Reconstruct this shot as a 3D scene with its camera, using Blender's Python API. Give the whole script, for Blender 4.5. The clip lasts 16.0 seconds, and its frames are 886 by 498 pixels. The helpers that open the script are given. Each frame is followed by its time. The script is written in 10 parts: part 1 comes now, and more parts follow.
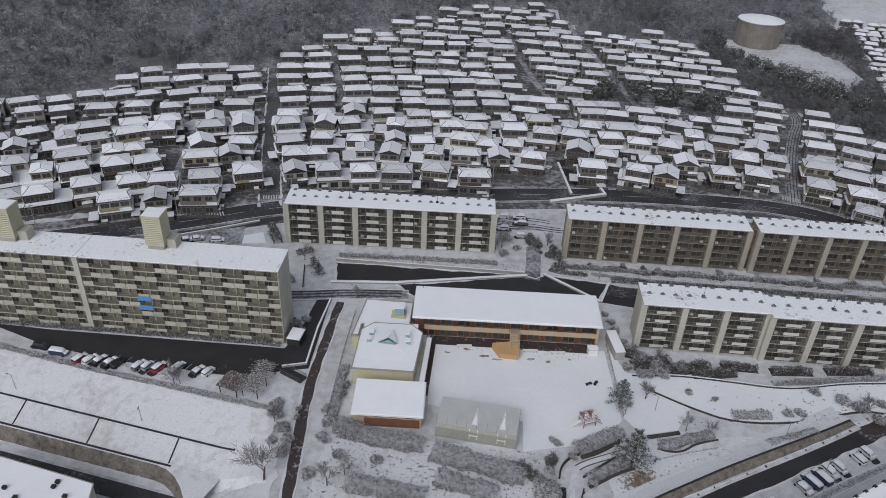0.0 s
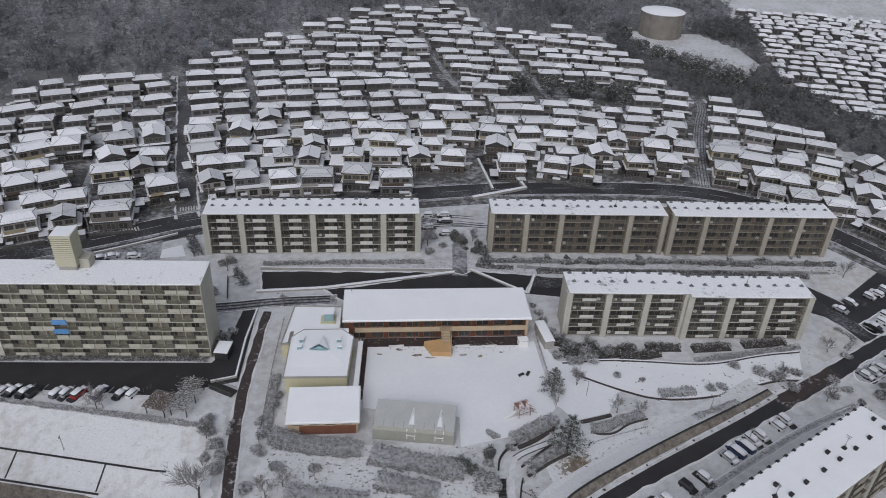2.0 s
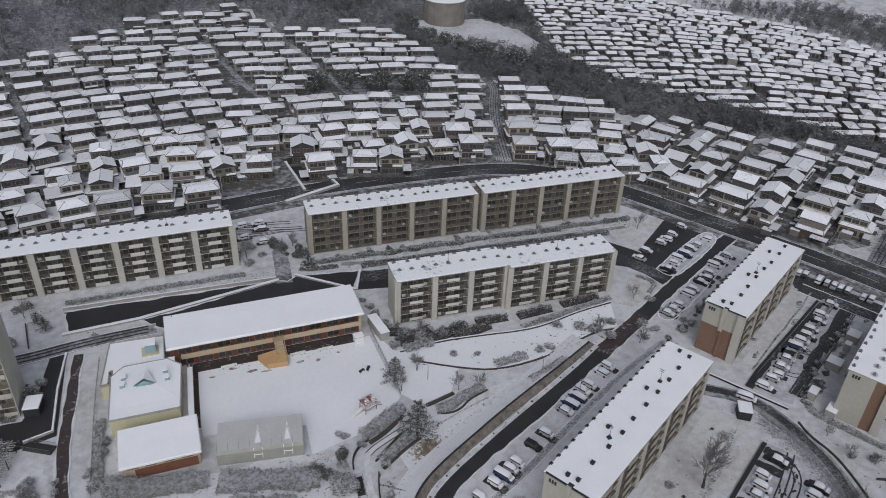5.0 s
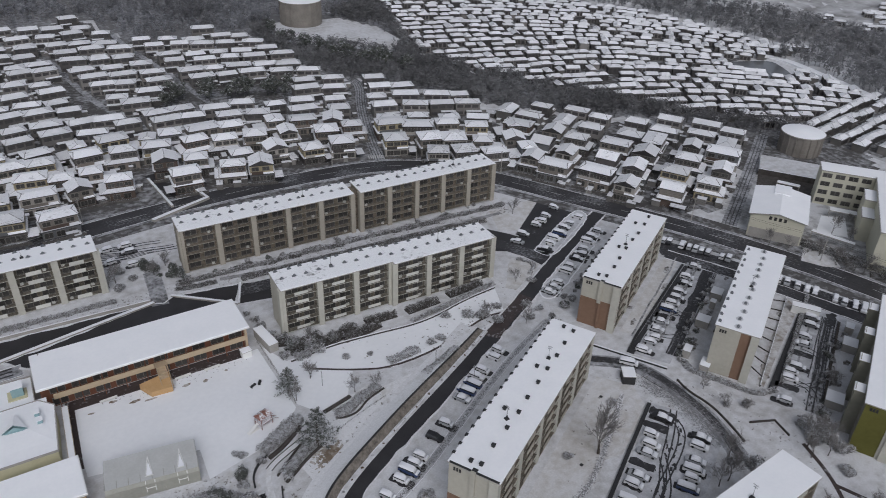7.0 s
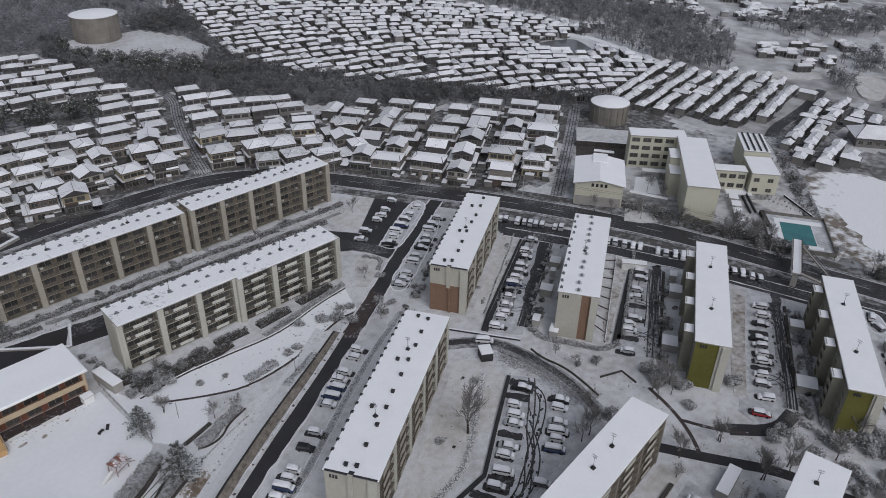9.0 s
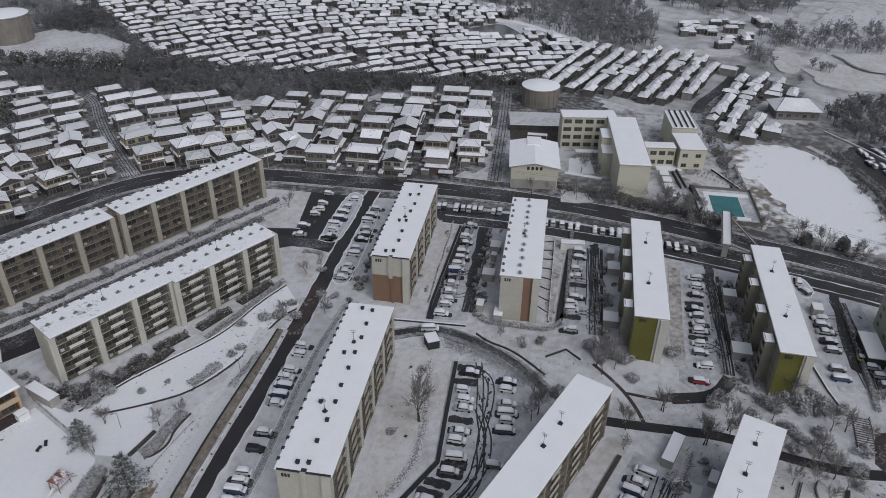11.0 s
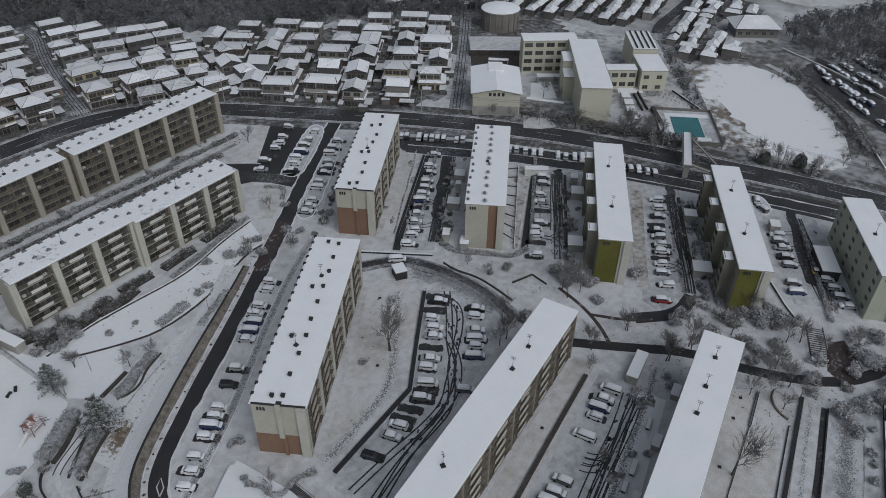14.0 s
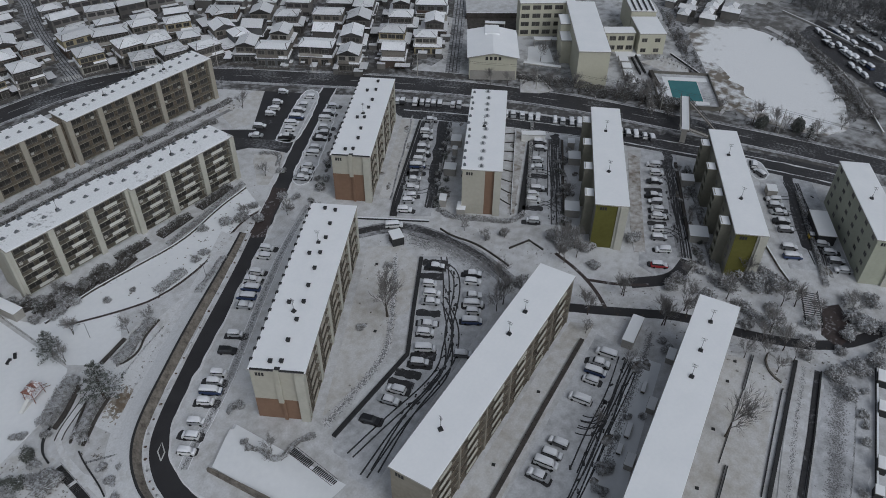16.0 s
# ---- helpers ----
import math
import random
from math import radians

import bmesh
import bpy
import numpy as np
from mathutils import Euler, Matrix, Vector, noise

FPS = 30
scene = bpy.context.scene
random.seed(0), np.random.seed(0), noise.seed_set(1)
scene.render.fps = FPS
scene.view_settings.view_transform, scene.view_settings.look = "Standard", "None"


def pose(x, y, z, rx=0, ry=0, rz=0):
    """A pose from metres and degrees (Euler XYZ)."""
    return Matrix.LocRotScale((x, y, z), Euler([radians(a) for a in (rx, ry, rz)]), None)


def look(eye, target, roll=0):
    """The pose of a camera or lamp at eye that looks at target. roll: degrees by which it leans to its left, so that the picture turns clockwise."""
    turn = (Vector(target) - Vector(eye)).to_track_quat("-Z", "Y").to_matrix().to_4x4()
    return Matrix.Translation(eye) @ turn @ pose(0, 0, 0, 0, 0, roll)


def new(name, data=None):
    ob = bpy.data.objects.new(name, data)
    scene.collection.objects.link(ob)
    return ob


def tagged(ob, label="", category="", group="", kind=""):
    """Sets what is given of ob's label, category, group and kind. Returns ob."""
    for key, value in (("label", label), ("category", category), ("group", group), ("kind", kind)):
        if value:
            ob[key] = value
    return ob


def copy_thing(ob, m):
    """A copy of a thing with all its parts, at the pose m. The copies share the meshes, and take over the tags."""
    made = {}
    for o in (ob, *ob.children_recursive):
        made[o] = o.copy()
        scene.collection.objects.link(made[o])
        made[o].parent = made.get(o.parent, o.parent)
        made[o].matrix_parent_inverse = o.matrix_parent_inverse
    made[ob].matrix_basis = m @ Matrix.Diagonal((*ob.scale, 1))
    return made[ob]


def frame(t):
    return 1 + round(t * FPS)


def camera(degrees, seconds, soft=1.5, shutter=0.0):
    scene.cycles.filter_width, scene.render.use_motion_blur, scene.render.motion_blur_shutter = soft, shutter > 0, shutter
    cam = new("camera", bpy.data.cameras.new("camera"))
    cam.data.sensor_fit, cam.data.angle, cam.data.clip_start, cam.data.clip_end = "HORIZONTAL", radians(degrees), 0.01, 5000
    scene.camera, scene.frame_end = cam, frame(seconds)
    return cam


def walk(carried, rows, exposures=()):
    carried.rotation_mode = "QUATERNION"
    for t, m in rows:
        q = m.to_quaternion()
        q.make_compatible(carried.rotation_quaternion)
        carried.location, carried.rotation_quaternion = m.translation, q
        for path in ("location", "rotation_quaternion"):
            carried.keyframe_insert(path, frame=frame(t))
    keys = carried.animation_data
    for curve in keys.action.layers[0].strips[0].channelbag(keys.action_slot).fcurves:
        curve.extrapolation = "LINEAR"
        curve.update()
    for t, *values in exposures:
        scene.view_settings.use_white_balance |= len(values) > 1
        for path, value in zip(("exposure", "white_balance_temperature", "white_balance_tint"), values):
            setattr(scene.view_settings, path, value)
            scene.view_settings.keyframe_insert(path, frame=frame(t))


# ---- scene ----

# ---- camera: it hovers at one place and turns ----
cam = camera(61.93, 16.0, soft=0.9, shutter=0.35)
EYE = (0.0, 0.0, 120.0)
PATH = [
    (0, (-1.55, 84.83, 67.07), 2.58),
    (0.5, (-0.11, 84.88, 67.13), 2.61),
    (1, (1.79, 84.92, 67.22), 2.59),
    (1.5, (4.74, 84.87, 67.33), 2.48),
    (2, (8.43, 84.64, 67.42), 2.59),
    (2.5, (12.57, 84.19, 67.52), 2.51),
    (3, (16.67, 83.52, 67.58), 2.56),
    (3.5, (20.79, 82.66, 67.70), 2.62),
    (4, (24.71, 81.62, 67.77), 2.61),
    (6.5, (42.07, 74.34, 68.00), 2.20),
    (7, (45.92, 72.09, 68.10), 2.12),
    (7.5, (49.81, 69.49, 68.14), 1.98),
    (8, (54.71, 65.79, 68.24), 1.85),
    (8.5, (59.61, 61.46, 68.33), 1.51),
    (9, (62.08, 58.93, 68.30), 1.31),
    (11.5, (67.14, 50.55, 65.81), 0.86),
    (12, (67.01, 48.56, 63.86), 0.83),
    (12.5, (66.53, 47.18, 62.14), 0.81),
    (13, (66.11, 46.42, 61.05), 0.77),
    (13.5, (65.71, 45.83, 60.15), 0.72),
    (14, (65.36, 45.37, 59.42), 0.73),
    (14.5, (65.02, 44.91, 58.72), 0.71),
    (15, (64.60, 44.34, 57.87), 0.71),
    (15.5, (64.00, 43.89, 56.94), 0.74),
    (16, (63.27, 43.33, 55.82), 0.73),
]
walk(cam, [(t, look(EYE, target, roll)) for t, target, roll in PATH], [(0.0, 0.14, 6080, 12.5), (7.0, 0.09, 6080, 12.5), (9.0, 0.09, 6080, 12.5), (12.0, 0.07, 6080, 12), (13.0, -0.05, 6040, 10), (16.0, -0.17, 5980, 8)])

# ---- world and light: flat winter overcast ----
world = bpy.data.worlds.new("overcast_sky")
scene.world = world
world.use_nodes = True
wn = world.node_tree
sky = wn.nodes.new("ShaderNodeTexSky")
sky.sky_type, sky.sun_disc = "NISHITA", False
sky.sun_elevation, sky.sun_rotation = radians(38), radians(200)
sky.air_density, sky.dust_density, sky.ozone_density = 1.0, 3.0, 1.0
cloud = wn.nodes.new("ShaderNodeHueSaturation")
cloud.inputs["Saturation"].default_value = 0.30
wn.links.new(sky.outputs["Color"], cloud.inputs["Color"])
wn.links.new(cloud.outputs["Color"], wn.nodes["Background"].inputs["Color"])
wn.nodes["Background"].inputs["Strength"].default_value = 0.085
sun_data = bpy.data.lights.new("sun", "SUN")
sun_data.energy, sun_data.angle, sun_data.color = 0.7, radians(40), (1.0, 0.97, 0.93)
sun = new("sun", sun_data)
sun.matrix_world = look((0, 0, 300), (60, 165, 80))

# ---- materials ----


def mat(name, a, b, scale=0.4, rough=0.8, bump=0.2, fine=6.0, snow=0.0, metal=0.0, island=0.0, spec=0.3, random_tint=0.0, contrast=0.25, thin=0.0):
    """Two colours mixed by coarse and fine noise; snow: how much lies on faces that look up."""
    m = bpy.data.materials.new(name)
    m.use_nodes = True
    t = m.node_tree
    n, link = t.nodes, t.links.new
    bsdf = n["Principled BSDF"]
    geo, tc = n.new("ShaderNodeNewGeometry"), n.new("ShaderNodeTexCoord")
    n1, n2 = n.new("ShaderNodeTexNoise"), n.new("ShaderNodeTexNoise")
    for q, s, d in ((n1, scale, 4.0), (n2, fine, 3.0)):
        q.inputs["Scale"].default_value, q.inputs["Detail"].default_value = s, d
        link(geo.outputs["Position"], q.inputs["Vector"])
    add = n.new("ShaderNodeMath")
    add.operation = "MULTIPLY_ADD"
    link(n1.outputs["Fac"], add.inputs[0])
    add.inputs[1].default_value = 0.6
    half = n.new("ShaderNodeMath")
    half.operation = "MULTIPLY"
    half.inputs[1].default_value = 0.4
    link(n2.outputs["Fac"], half.inputs[0])
    link(half.outputs[0], add.inputs[2])
    ramp = n.new("ShaderNodeValToRGB")
    ramp.color_ramp.elements[0].position, ramp.color_ramp.elements[1].position = 0.5 - contrast, 0.5 + contrast
    ramp.color_ramp.elements[0].color, ramp.color_ramp.elements[1].color = (*a, 1), (*b, 1)
    link(add.outputs[0], ramp.inputs["Fac"])
    col = ramp.outputs["Color"]
    if island or random_tint:
        hsv = n.new("ShaderNodeHueSaturation")
        mr = n.new("ShaderNodeMapRange")
        k = island or random_tint
        mr.inputs["To Min"].default_value, mr.inputs["To Max"].default_value = 1 - k, 1 + k
        if island:
            link(geo.outputs["Random Per Island"], mr.inputs["Value"])
        else:
            link(n.new("ShaderNodeObjectInfo").outputs["Random"], mr.inputs["Value"])
        link(mr.outputs["Result"], hsv.inputs["Value"])
        link(col, hsv.inputs["Color"])
        col = hsv.outputs["Color"]
    if snow:
        sep = n.new("ShaderNodeSeparateXYZ")
        link(geo.outputs["Normal"], sep.inputs[0])
        lift = n.new("ShaderNodeMath")
        lift.operation = "MULTIPLY_ADD"
        link(n2.outputs["Fac"], lift.inputs[0])
        lift.inputs[1].default_value = 1.6
        link(sep.outputs["Z"], lift.inputs[2])
        sr = n.new("ShaderNodeMapRange")
        sr.inputs["From Min"].default_value, sr.inputs["From Max"].default_value = 1.9 - snow, 2.25 - snow
        link(lift.outputs[0], sr.inputs["Value"])
        mix = n.new("ShaderNodeMix")
        mix.data_type = "RGBA"
        link(sr.outputs["Result"], mix.inputs["Factor"])
        link(col, mix.inputs[6])
        mix.inputs[7].default_value = (0.78, 0.79, 0.82, 1)
        col = mix.outputs[2]
    link(col, bsdf.inputs["Base Color"])
    bsdf.inputs["Roughness"].default_value = rough
    bsdf.inputs["Metallic"].default_value = metal
    bsdf.inputs["Specular IOR Level"].default_value = spec
    if bump:
        bn = n.new("ShaderNodeBump")
        bn.inputs["Strength"].default_value = bump
        bn.inputs["Distance"].default_value = 0.1
        link(n2.outputs["Fac"], bn.inputs["Height"])
        link(bn.outputs["Normal"], bsdf.inputs["Normal"])
    if thin:
        # twigs and leaves let light through
        through_it, both = n.new("ShaderNodeBsdfTranslucent"), n.new("ShaderNodeMixShader")
        link(col, through_it.inputs["Color"])
        both.inputs[0].default_value = thin
        link(bsdf.outputs[0], both.inputs[1])
        link(through_it.outputs[0], both.inputs[2])
        link(both.outputs[0], n["Material Output"].inputs["Surface"])
    return m


def patchy(name, under_a, under_b, cover, coarse, fine, low, high, rough=0.85, spec=0.3, bump=0.4):
    """Snow lying in patches on another surface: coarse drifts broken up by fine noise."""
    m = mat(name, under_a, under_b, coarse * 3, rough, 0, fine, spec=spec)
    t = m.node_tree
    n, link = t.nodes, t.links.new
    bsdf = n["Principled BSDF"]
    old = bsdf.inputs["Base Color"].links[0].from_socket
    geo = n.new("ShaderNodeNewGeometry")
    a, b = n.new("ShaderNodeTexNoise"), n.new("ShaderNodeTexNoise")
    for q, s, d in ((a, coarse, 5.0), (b, fine, 6.0)):
        q.inputs["Scale"].default_value, q.inputs["Detail"].default_value = s, d
        link(geo.outputs["Position"], q.inputs["Vector"])
    add = n.new("ShaderNodeMath")
    add.operation = "ADD"
    link(a.outputs["Fac"], add.inputs[0])
    link(b.outputs["Fac"], add.inputs[1])
    mr = n.new("ShaderNodeMapRange")
    mr.inputs["From Min"].default_value, mr.inputs["From Max"].default_value = low, high
    link(add.outputs[0], mr.inputs["Value"])
    mix = n.new("ShaderNodeMix")
    mix.data_type = "RGBA"
    link(mr.outputs["Result"], mix.inputs["Factor"])
    link(old, mix.inputs[6])
    mix.inputs[7].default_value = (*cover, 1)
    grain, amount, hsv = n.new("ShaderNodeTexNoise"), n.new("ShaderNodeMapRange"), n.new("ShaderNodeHueSaturation")
    grain.inputs["Scale"].default_value, grain.inputs["Detail"].default_value = 2.6, 4.0
    link(geo.outputs["Position"], grain.inputs["Vector"])
    amount.inputs["From Min"].default_value, amount.inputs["From Max"].default_value = 0.3, 0.7
    amount.inputs["To Min"].default_value, amount.inputs["To Max"].default_value = 0.9, 1.06
    link(grain.outputs["Fac"], amount.inputs["Value"])
    link(amount.outputs["Result"], hsv.inputs["Value"])
    link(mix.outputs[2], hsv.inputs["Color"])
    link(hsv.outputs["Color"], bsdf.inputs["Base Color"])
    bn = n.new("ShaderNodeBump")
    bn.inputs["Strength"].default_value, bn.inputs["Distance"].default_value = bump, 0.15
    link(grain.outputs["Fac"], bn.inputs["Height"])
    link(bn.outputs["Normal"], bsdf.inputs["Normal"])
    return m


SNOW = mat("snow", (0.74, 0.755, 0.78), (0.85, 0.86, 0.875), 0.07, 0.7, 0.25, 0.9)
ROOF_SNOW = mat("roof_snow", (0.82, 0.835, 0.86), (0.9, 0.905, 0.92), 0.2, 0.7, 0.12, 1.5)
WORN_SNOW = patchy("thin_snow_on_flat_roof", (0.22, 0.22, 0.225), (0.34, 0.34, 0.345), (0.86, 0.87, 0.885), 0.16, 1.1, 0.62, 0.84, rough=0.75, bump=0.15)
LAWN_SNOW = patchy("snow_on_grass", (0.36, 0.33, 0.285), (0.46, 0.43, 0.385), (0.63, 0.63, 0.637), 0.07, 0.5, 0.55, 1.2, bump=0.25)
SLOPE = patchy("snow_on_slope", (0.42, 0.405, 0.38), (0.5, 0.485, 0.46), (0.68, 0.685, 0.7), 0.07, 0.6, 0.5, 1.0, bump=0.3)
GROUND = patchy("thin_snow_over_ground", (0.33, 0.32, 0.308), (0.42, 0.41, 0.398), (0.63, 0.635, 0.652), 0.05, 0.45, 0.55, 1.15, bump=0.35)
ASPHALT = mat("wet_asphalt", (0.022, 0.021, 0.023), (0.05, 0.048, 0.05), 0.2, 0.55, 0.1, 8.0, spec=0.3)
STREET = patchy("wet_street_with_slush", (0.03, 0.029, 0.031), (0.062, 0.06, 0.063), (0.3, 0.305, 0.318), 0.09, 1.3, 1.05, 1.45, rough=0.55, bump=0.1)
HILL_STREET = patchy("grey_wet_street", (0.075, 0.074, 0.077), (0.12, 0.118, 0.122), (0.42, 0.425, 0.44), 0.08, 1.0, 1.05, 1.4, rough=0.6, bump=0.1)
LANE = patchy("wet_lane_with_snow", (0.08, 0.08, 0.083), (0.15, 0.15, 0.154), (0.45, 0.456, 0.475), 0.12, 0.8, 0.8, 1.2, rough=0.7, bump=0.25)
DARK_EARTH = patchy("dark_earth_with_snow", (0.1, 0.096, 0.092), (0.17, 0.163, 0.156), (0.5, 0.507, 0.525), 0.05, 0.3, 0.86, 1.3, rough=0.7, bump=0.25)


def field_material():
    """Snow on the sports field, blown thin towards its edge so that brown earth shows."""
    m = patchy("snow_on_sports_field", (0.17, 0.15, 0.128), (0.27, 0.245, 0.215), (0.82, 0.828, 0.845), 0.035, 0.25, 0.7, 0.95, bump=0.2)
    t = m.node_tree
    n, link = t.nodes, t.links.new
    ramp = [q for q in n if q.type == "MAP_RANGE" and abs(q.inputs["From Max"].default_value - 0.95) < 1e-4][0]
    total = ramp.inputs["Value"].links[0].from_socket
    geo, turn, size = n.new("ShaderNodeNewGeometry"), n.new("ShaderNodeMapping"), n.new("ShaderNodeVectorMath")
    turn.vector_type = "TEXTURE"
    turn.inputs["Location"].default_value, turn.inputs["Rotation"].default_value, turn.inputs["Scale"].default_value = (270, 44, 0), (0, 0, radians(42)), (44, 26, 1000)
    size.operation = "LENGTH"
    link(geo.outputs["Position"], turn.inputs["Vector"])
    link(turn.outputs["Vector"], size.inputs[0])
    fall, less = n.new("ShaderNodeMapRange"), n.new("ShaderNodeMath")
    fall.inputs["From Min"].default_value, fall.inputs["From Max"].default_value = 0.75, 1.3
    fall.inputs["To Min"].default_value, fall.inputs["To Max"].default_value = -0.1, 0.55
    link(size.outputs["Value"], fall.inputs["Value"])
    less.operation = "SUBTRACT"
    link(total, less.inputs[0])
    link(fall.outputs["Result"], less.inputs[1])
    link(less.outputs[0], ramp.inputs["Value"])
    return m


FIELD_EDGE = patchy("brown_earth_through_snow", (0.15, 0.128, 0.105), (0.26, 0.23, 0.195), (0.72, 0.73, 0.75), 0.06, 0.35, 0.98, 1.2, bump=0.2)
TRACK = patchy("wet_wheel_track", (0.028, 0.027, 0.029), (0.06, 0.059, 0.062), (0.3, 0.305, 0.32), 0.2, 1.3, 1.12, 1.45, rough=0.6, bump=0.1)
BROWN_PATH = patchy("brown_paving_with_snow", (0.045, 0.035, 0.034), (0.08, 0.062, 0.058), (0.5, 0.5, 0.515), 0.25, 1.2, 1.12, 1.4, rough=0.6, bump=0.15)
SLUSH = patchy("tracked_snow_on_asphalt", (0.25, 0.252, 0.262), (0.34, 0.343, 0.355), (0.6, 0.608, 0.632), 0.07, 0.5, 0.6, 1.15, bump=0.3)
KERB = mat("kerb_stone", (0.3, 0.29, 0.28), (0.5, 0.49, 0.48), 0.8, 0.85, 0.1, 5.0, snow=0.6)
CREAM = mat("cream_painted_concrete", (0.37, 0.352, 0.295), (0.48, 0.462, 0.397), 0.12, 0.85, 0.05, 1.2)
TAN = mat("weathered_tan_concrete", (0.19, 0.168, 0.135), (0.31, 0.285, 0.235), 0.15, 0.88, 0.06, 1.4)
FINC = mat("light_cream_concrete", (0.4, 0.39, 0.335), (0.52, 0.51, 0.45), 0.2, 0.85, 0.05, 1.2)
PALE = mat("pale_painted_panel", (0.48, 0.47, 0.41), (0.6, 0.59, 0.52), 0.4, 0.8, 0.03, 2.0, random_tint=0.12)
# balcony recess walls: the shade of the deep balconies is put into these colours
SHADE_RECESS = mat("shade_toned_balcony_wall", (0.065, 0.058, 0.048), (0.22, 0.195, 0.155), 0.9, 0.9, 0.05, 2.2, contrast=0.16)
WARM_SHADE_RECESS = mat("brownish_shade_toned_balcony_wall", (0.085, 0.069, 0.053), (0.25, 0.213, 0.167), 0.7, 0.9, 0.05, 2.0, contrast=0.16)
TAN_FIN = mat("pale_tan_concrete", (0.31, 0.285, 0.235), (0.42, 0.39, 0.33), 0.2, 0.88, 0.05, 1.3)
WHITE_PANEL = mat("white_balcony_panel", (0.5, 0.495, 0.46), (0.62, 0.615, 0.575), 0.5, 0.8, 0.03, 2.0, random_tint=0.1)
BROWN = mat("brown_painted_concrete", (0.185, 0.113, 0.076), (0.245, 0.157, 0.108), 0.15, 0.85, 0.05, 1.2)
# tall block's recess, again with balcony shade in the colour
TALL_SHADE_RECESS = mat("olive_tan_shade_toned_balcony_wall", (0.1, 0.093, 0.07), (0.33, 0.31, 0.245), 0.5, 0.9, 0.05, 1.8, contrast=0.2)
TALL_PANEL = mat("cream_balcony_panel", (0.4, 0.385, 0.32), (0.5, 0.485, 0.41), 0.5, 0.8, 0.03, 2.0, random_tint=0.14)
OLIVE = mat("olive_painted_concrete", (0.09, 0.086, 0.018), (0.135, 0.128, 0.034), 0.2, 0.85, 0.04, 1.2)
STAIRC = mat("greenish_tan_concrete", (0.2, 0.194, 0.155), (0.3, 0.29, 0.235), 0.2, 0.88, 0.05, 1.3)
GREENISH = mat("pale_green_concrete", (0.34, 0.355, 0.285), (0.43, 0.44, 0.36), 0.2, 0.88, 0.05, 1.3)
GLASS = mat("dark_window_glass", (0.035, 0.034, 0.033), (0.09, 0.086, 0.08), 1.5, 0.3, 0.0, 3.0, spec=0.4, random_tint=0.4)
FRAME = mat("window_frame_aluminium", (0.22, 0.21, 0.19), (0.32, 0.31, 0.28), 1.0, 0.5, 0.0, 4.0)
RAIL = mat("railing_metal", (0.12, 0.115, 0.1), (0.2, 0.19, 0.17), 1.0, 0.6, 0.0, 4.0)
DARK = mat("dark_metal", (0.02, 0.02, 0.022), (0.05, 0.05, 0.05), 1.0, 0.6, 0.05, 4.0)
CONCRETE = mat("grey_concrete", (0.28, 0.27, 0.25), (0.42, 0.4, 0.37), 0.3, 0.9, 0.15, 3.0)
# soil colour that also paints shade below terrace hedges and behind the gymnasium
SOIL_SHADE = mat("dark_damp_soil_and_shade", (0.035, 0.031, 0.029), (0.1, 0.09, 0.082), 0.7, 0.95, 0.4, 3.0)
STONE = mat("brown_retaining_wall", (0.08, 0.07, 0.06), (0.27, 0.243, 0.21), 0.6, 0.9, 0.5, 2.2, contrast=0.18)
BLUE_SHEET = mat("blue_sheet", (0.1, 0.25, 0.5), (0.14, 0.32, 0.6), 0.5, 0.6, 0.1, 2.0)

# ---- mesh builders ----


class MB:
    """Collects corners and faces, then makes one mesh of them."""

    def __init__(self):
        self.v, self.f = [], []

    def poly(self, pts):
        k = len(self.v)
        self.v += [tuple(p) for p in pts]
        self.f.append(tuple(range(k, k + len(pts))))
        return self

    def box(self, x0, x1, y0, y1, z0, z1, taper=0.0):
        k, t = len(self.v), taper
        self.v += [(x0, y0, z0), (x1, y0, z0), (x1, y1, z0), (x0, y1, z0), (x0 + t, y0 + t, z1), (x1 - t, y0 + t, z1), (x1 - t, y1 - t, z1), (x0 + t, y1 - t, z1)]
        self.f += [tuple(k + i for i in q) for q in ((3, 2, 1, 0), (4, 5, 6, 7), (0, 1, 5, 4), (1, 2, 6, 5), (2, 3, 7, 6), (3, 0, 4, 7))]
        return self

    def prism(self, pts, z0, z1):
        """A flat outline, anticlockwise seen from above, pulled up from z0 to z1."""
        k, n = len(self.v), len(pts)
        self.v += [(p[0], p[1], z0) for p in pts] + [(p[0], p[1], z1) for p in pts]
        self.f += [tuple(range(k + n - 1, k - 1, -1)), tuple(range(k + n, k + 2 * n))]
        self.f += [(k + i, k + (i + 1) % n, k + n + (i + 1) % n, k + n + i) for i in range(n)]
        return self

    def tube(self, p, q, r0, r1, sides=5):
        p, q = Vector(p), Vector(q)
        d = (q - p).normalized()
        a = d.orthogonal().normalized()
        b = d.cross(a)
        k = len(self.v)
        for c, r in ((p, r0), (q, r1)):
            for i in range(sides):
                s = 2 * math.pi * i / sides
                self.v.append(tuple(c + a * (r * math.cos(s)) + b * (r * math.sin(s))))
        self.f += [(k + i, k + (i + 1) % sides, k + sides + (i + 1) % sides, k + sides + i) for i in range(sides)]
        self.f.append(tuple(k + sides + i for i in range(sides)))
        self.f.append(tuple(k + sides - 1 - i for i in range(sides)))
        return self

    def mesh(self, name, *mats, smooth=False):
        me = bpy.data.meshes.new(name)
        me.from_pydata(self.v, [], self.f)
        for m in mats:
            me.materials.append(m)
        if smooth:
            me.polygons.foreach_set("use_smooth", [True] * len(me.polygons))
        me.update()
        return me


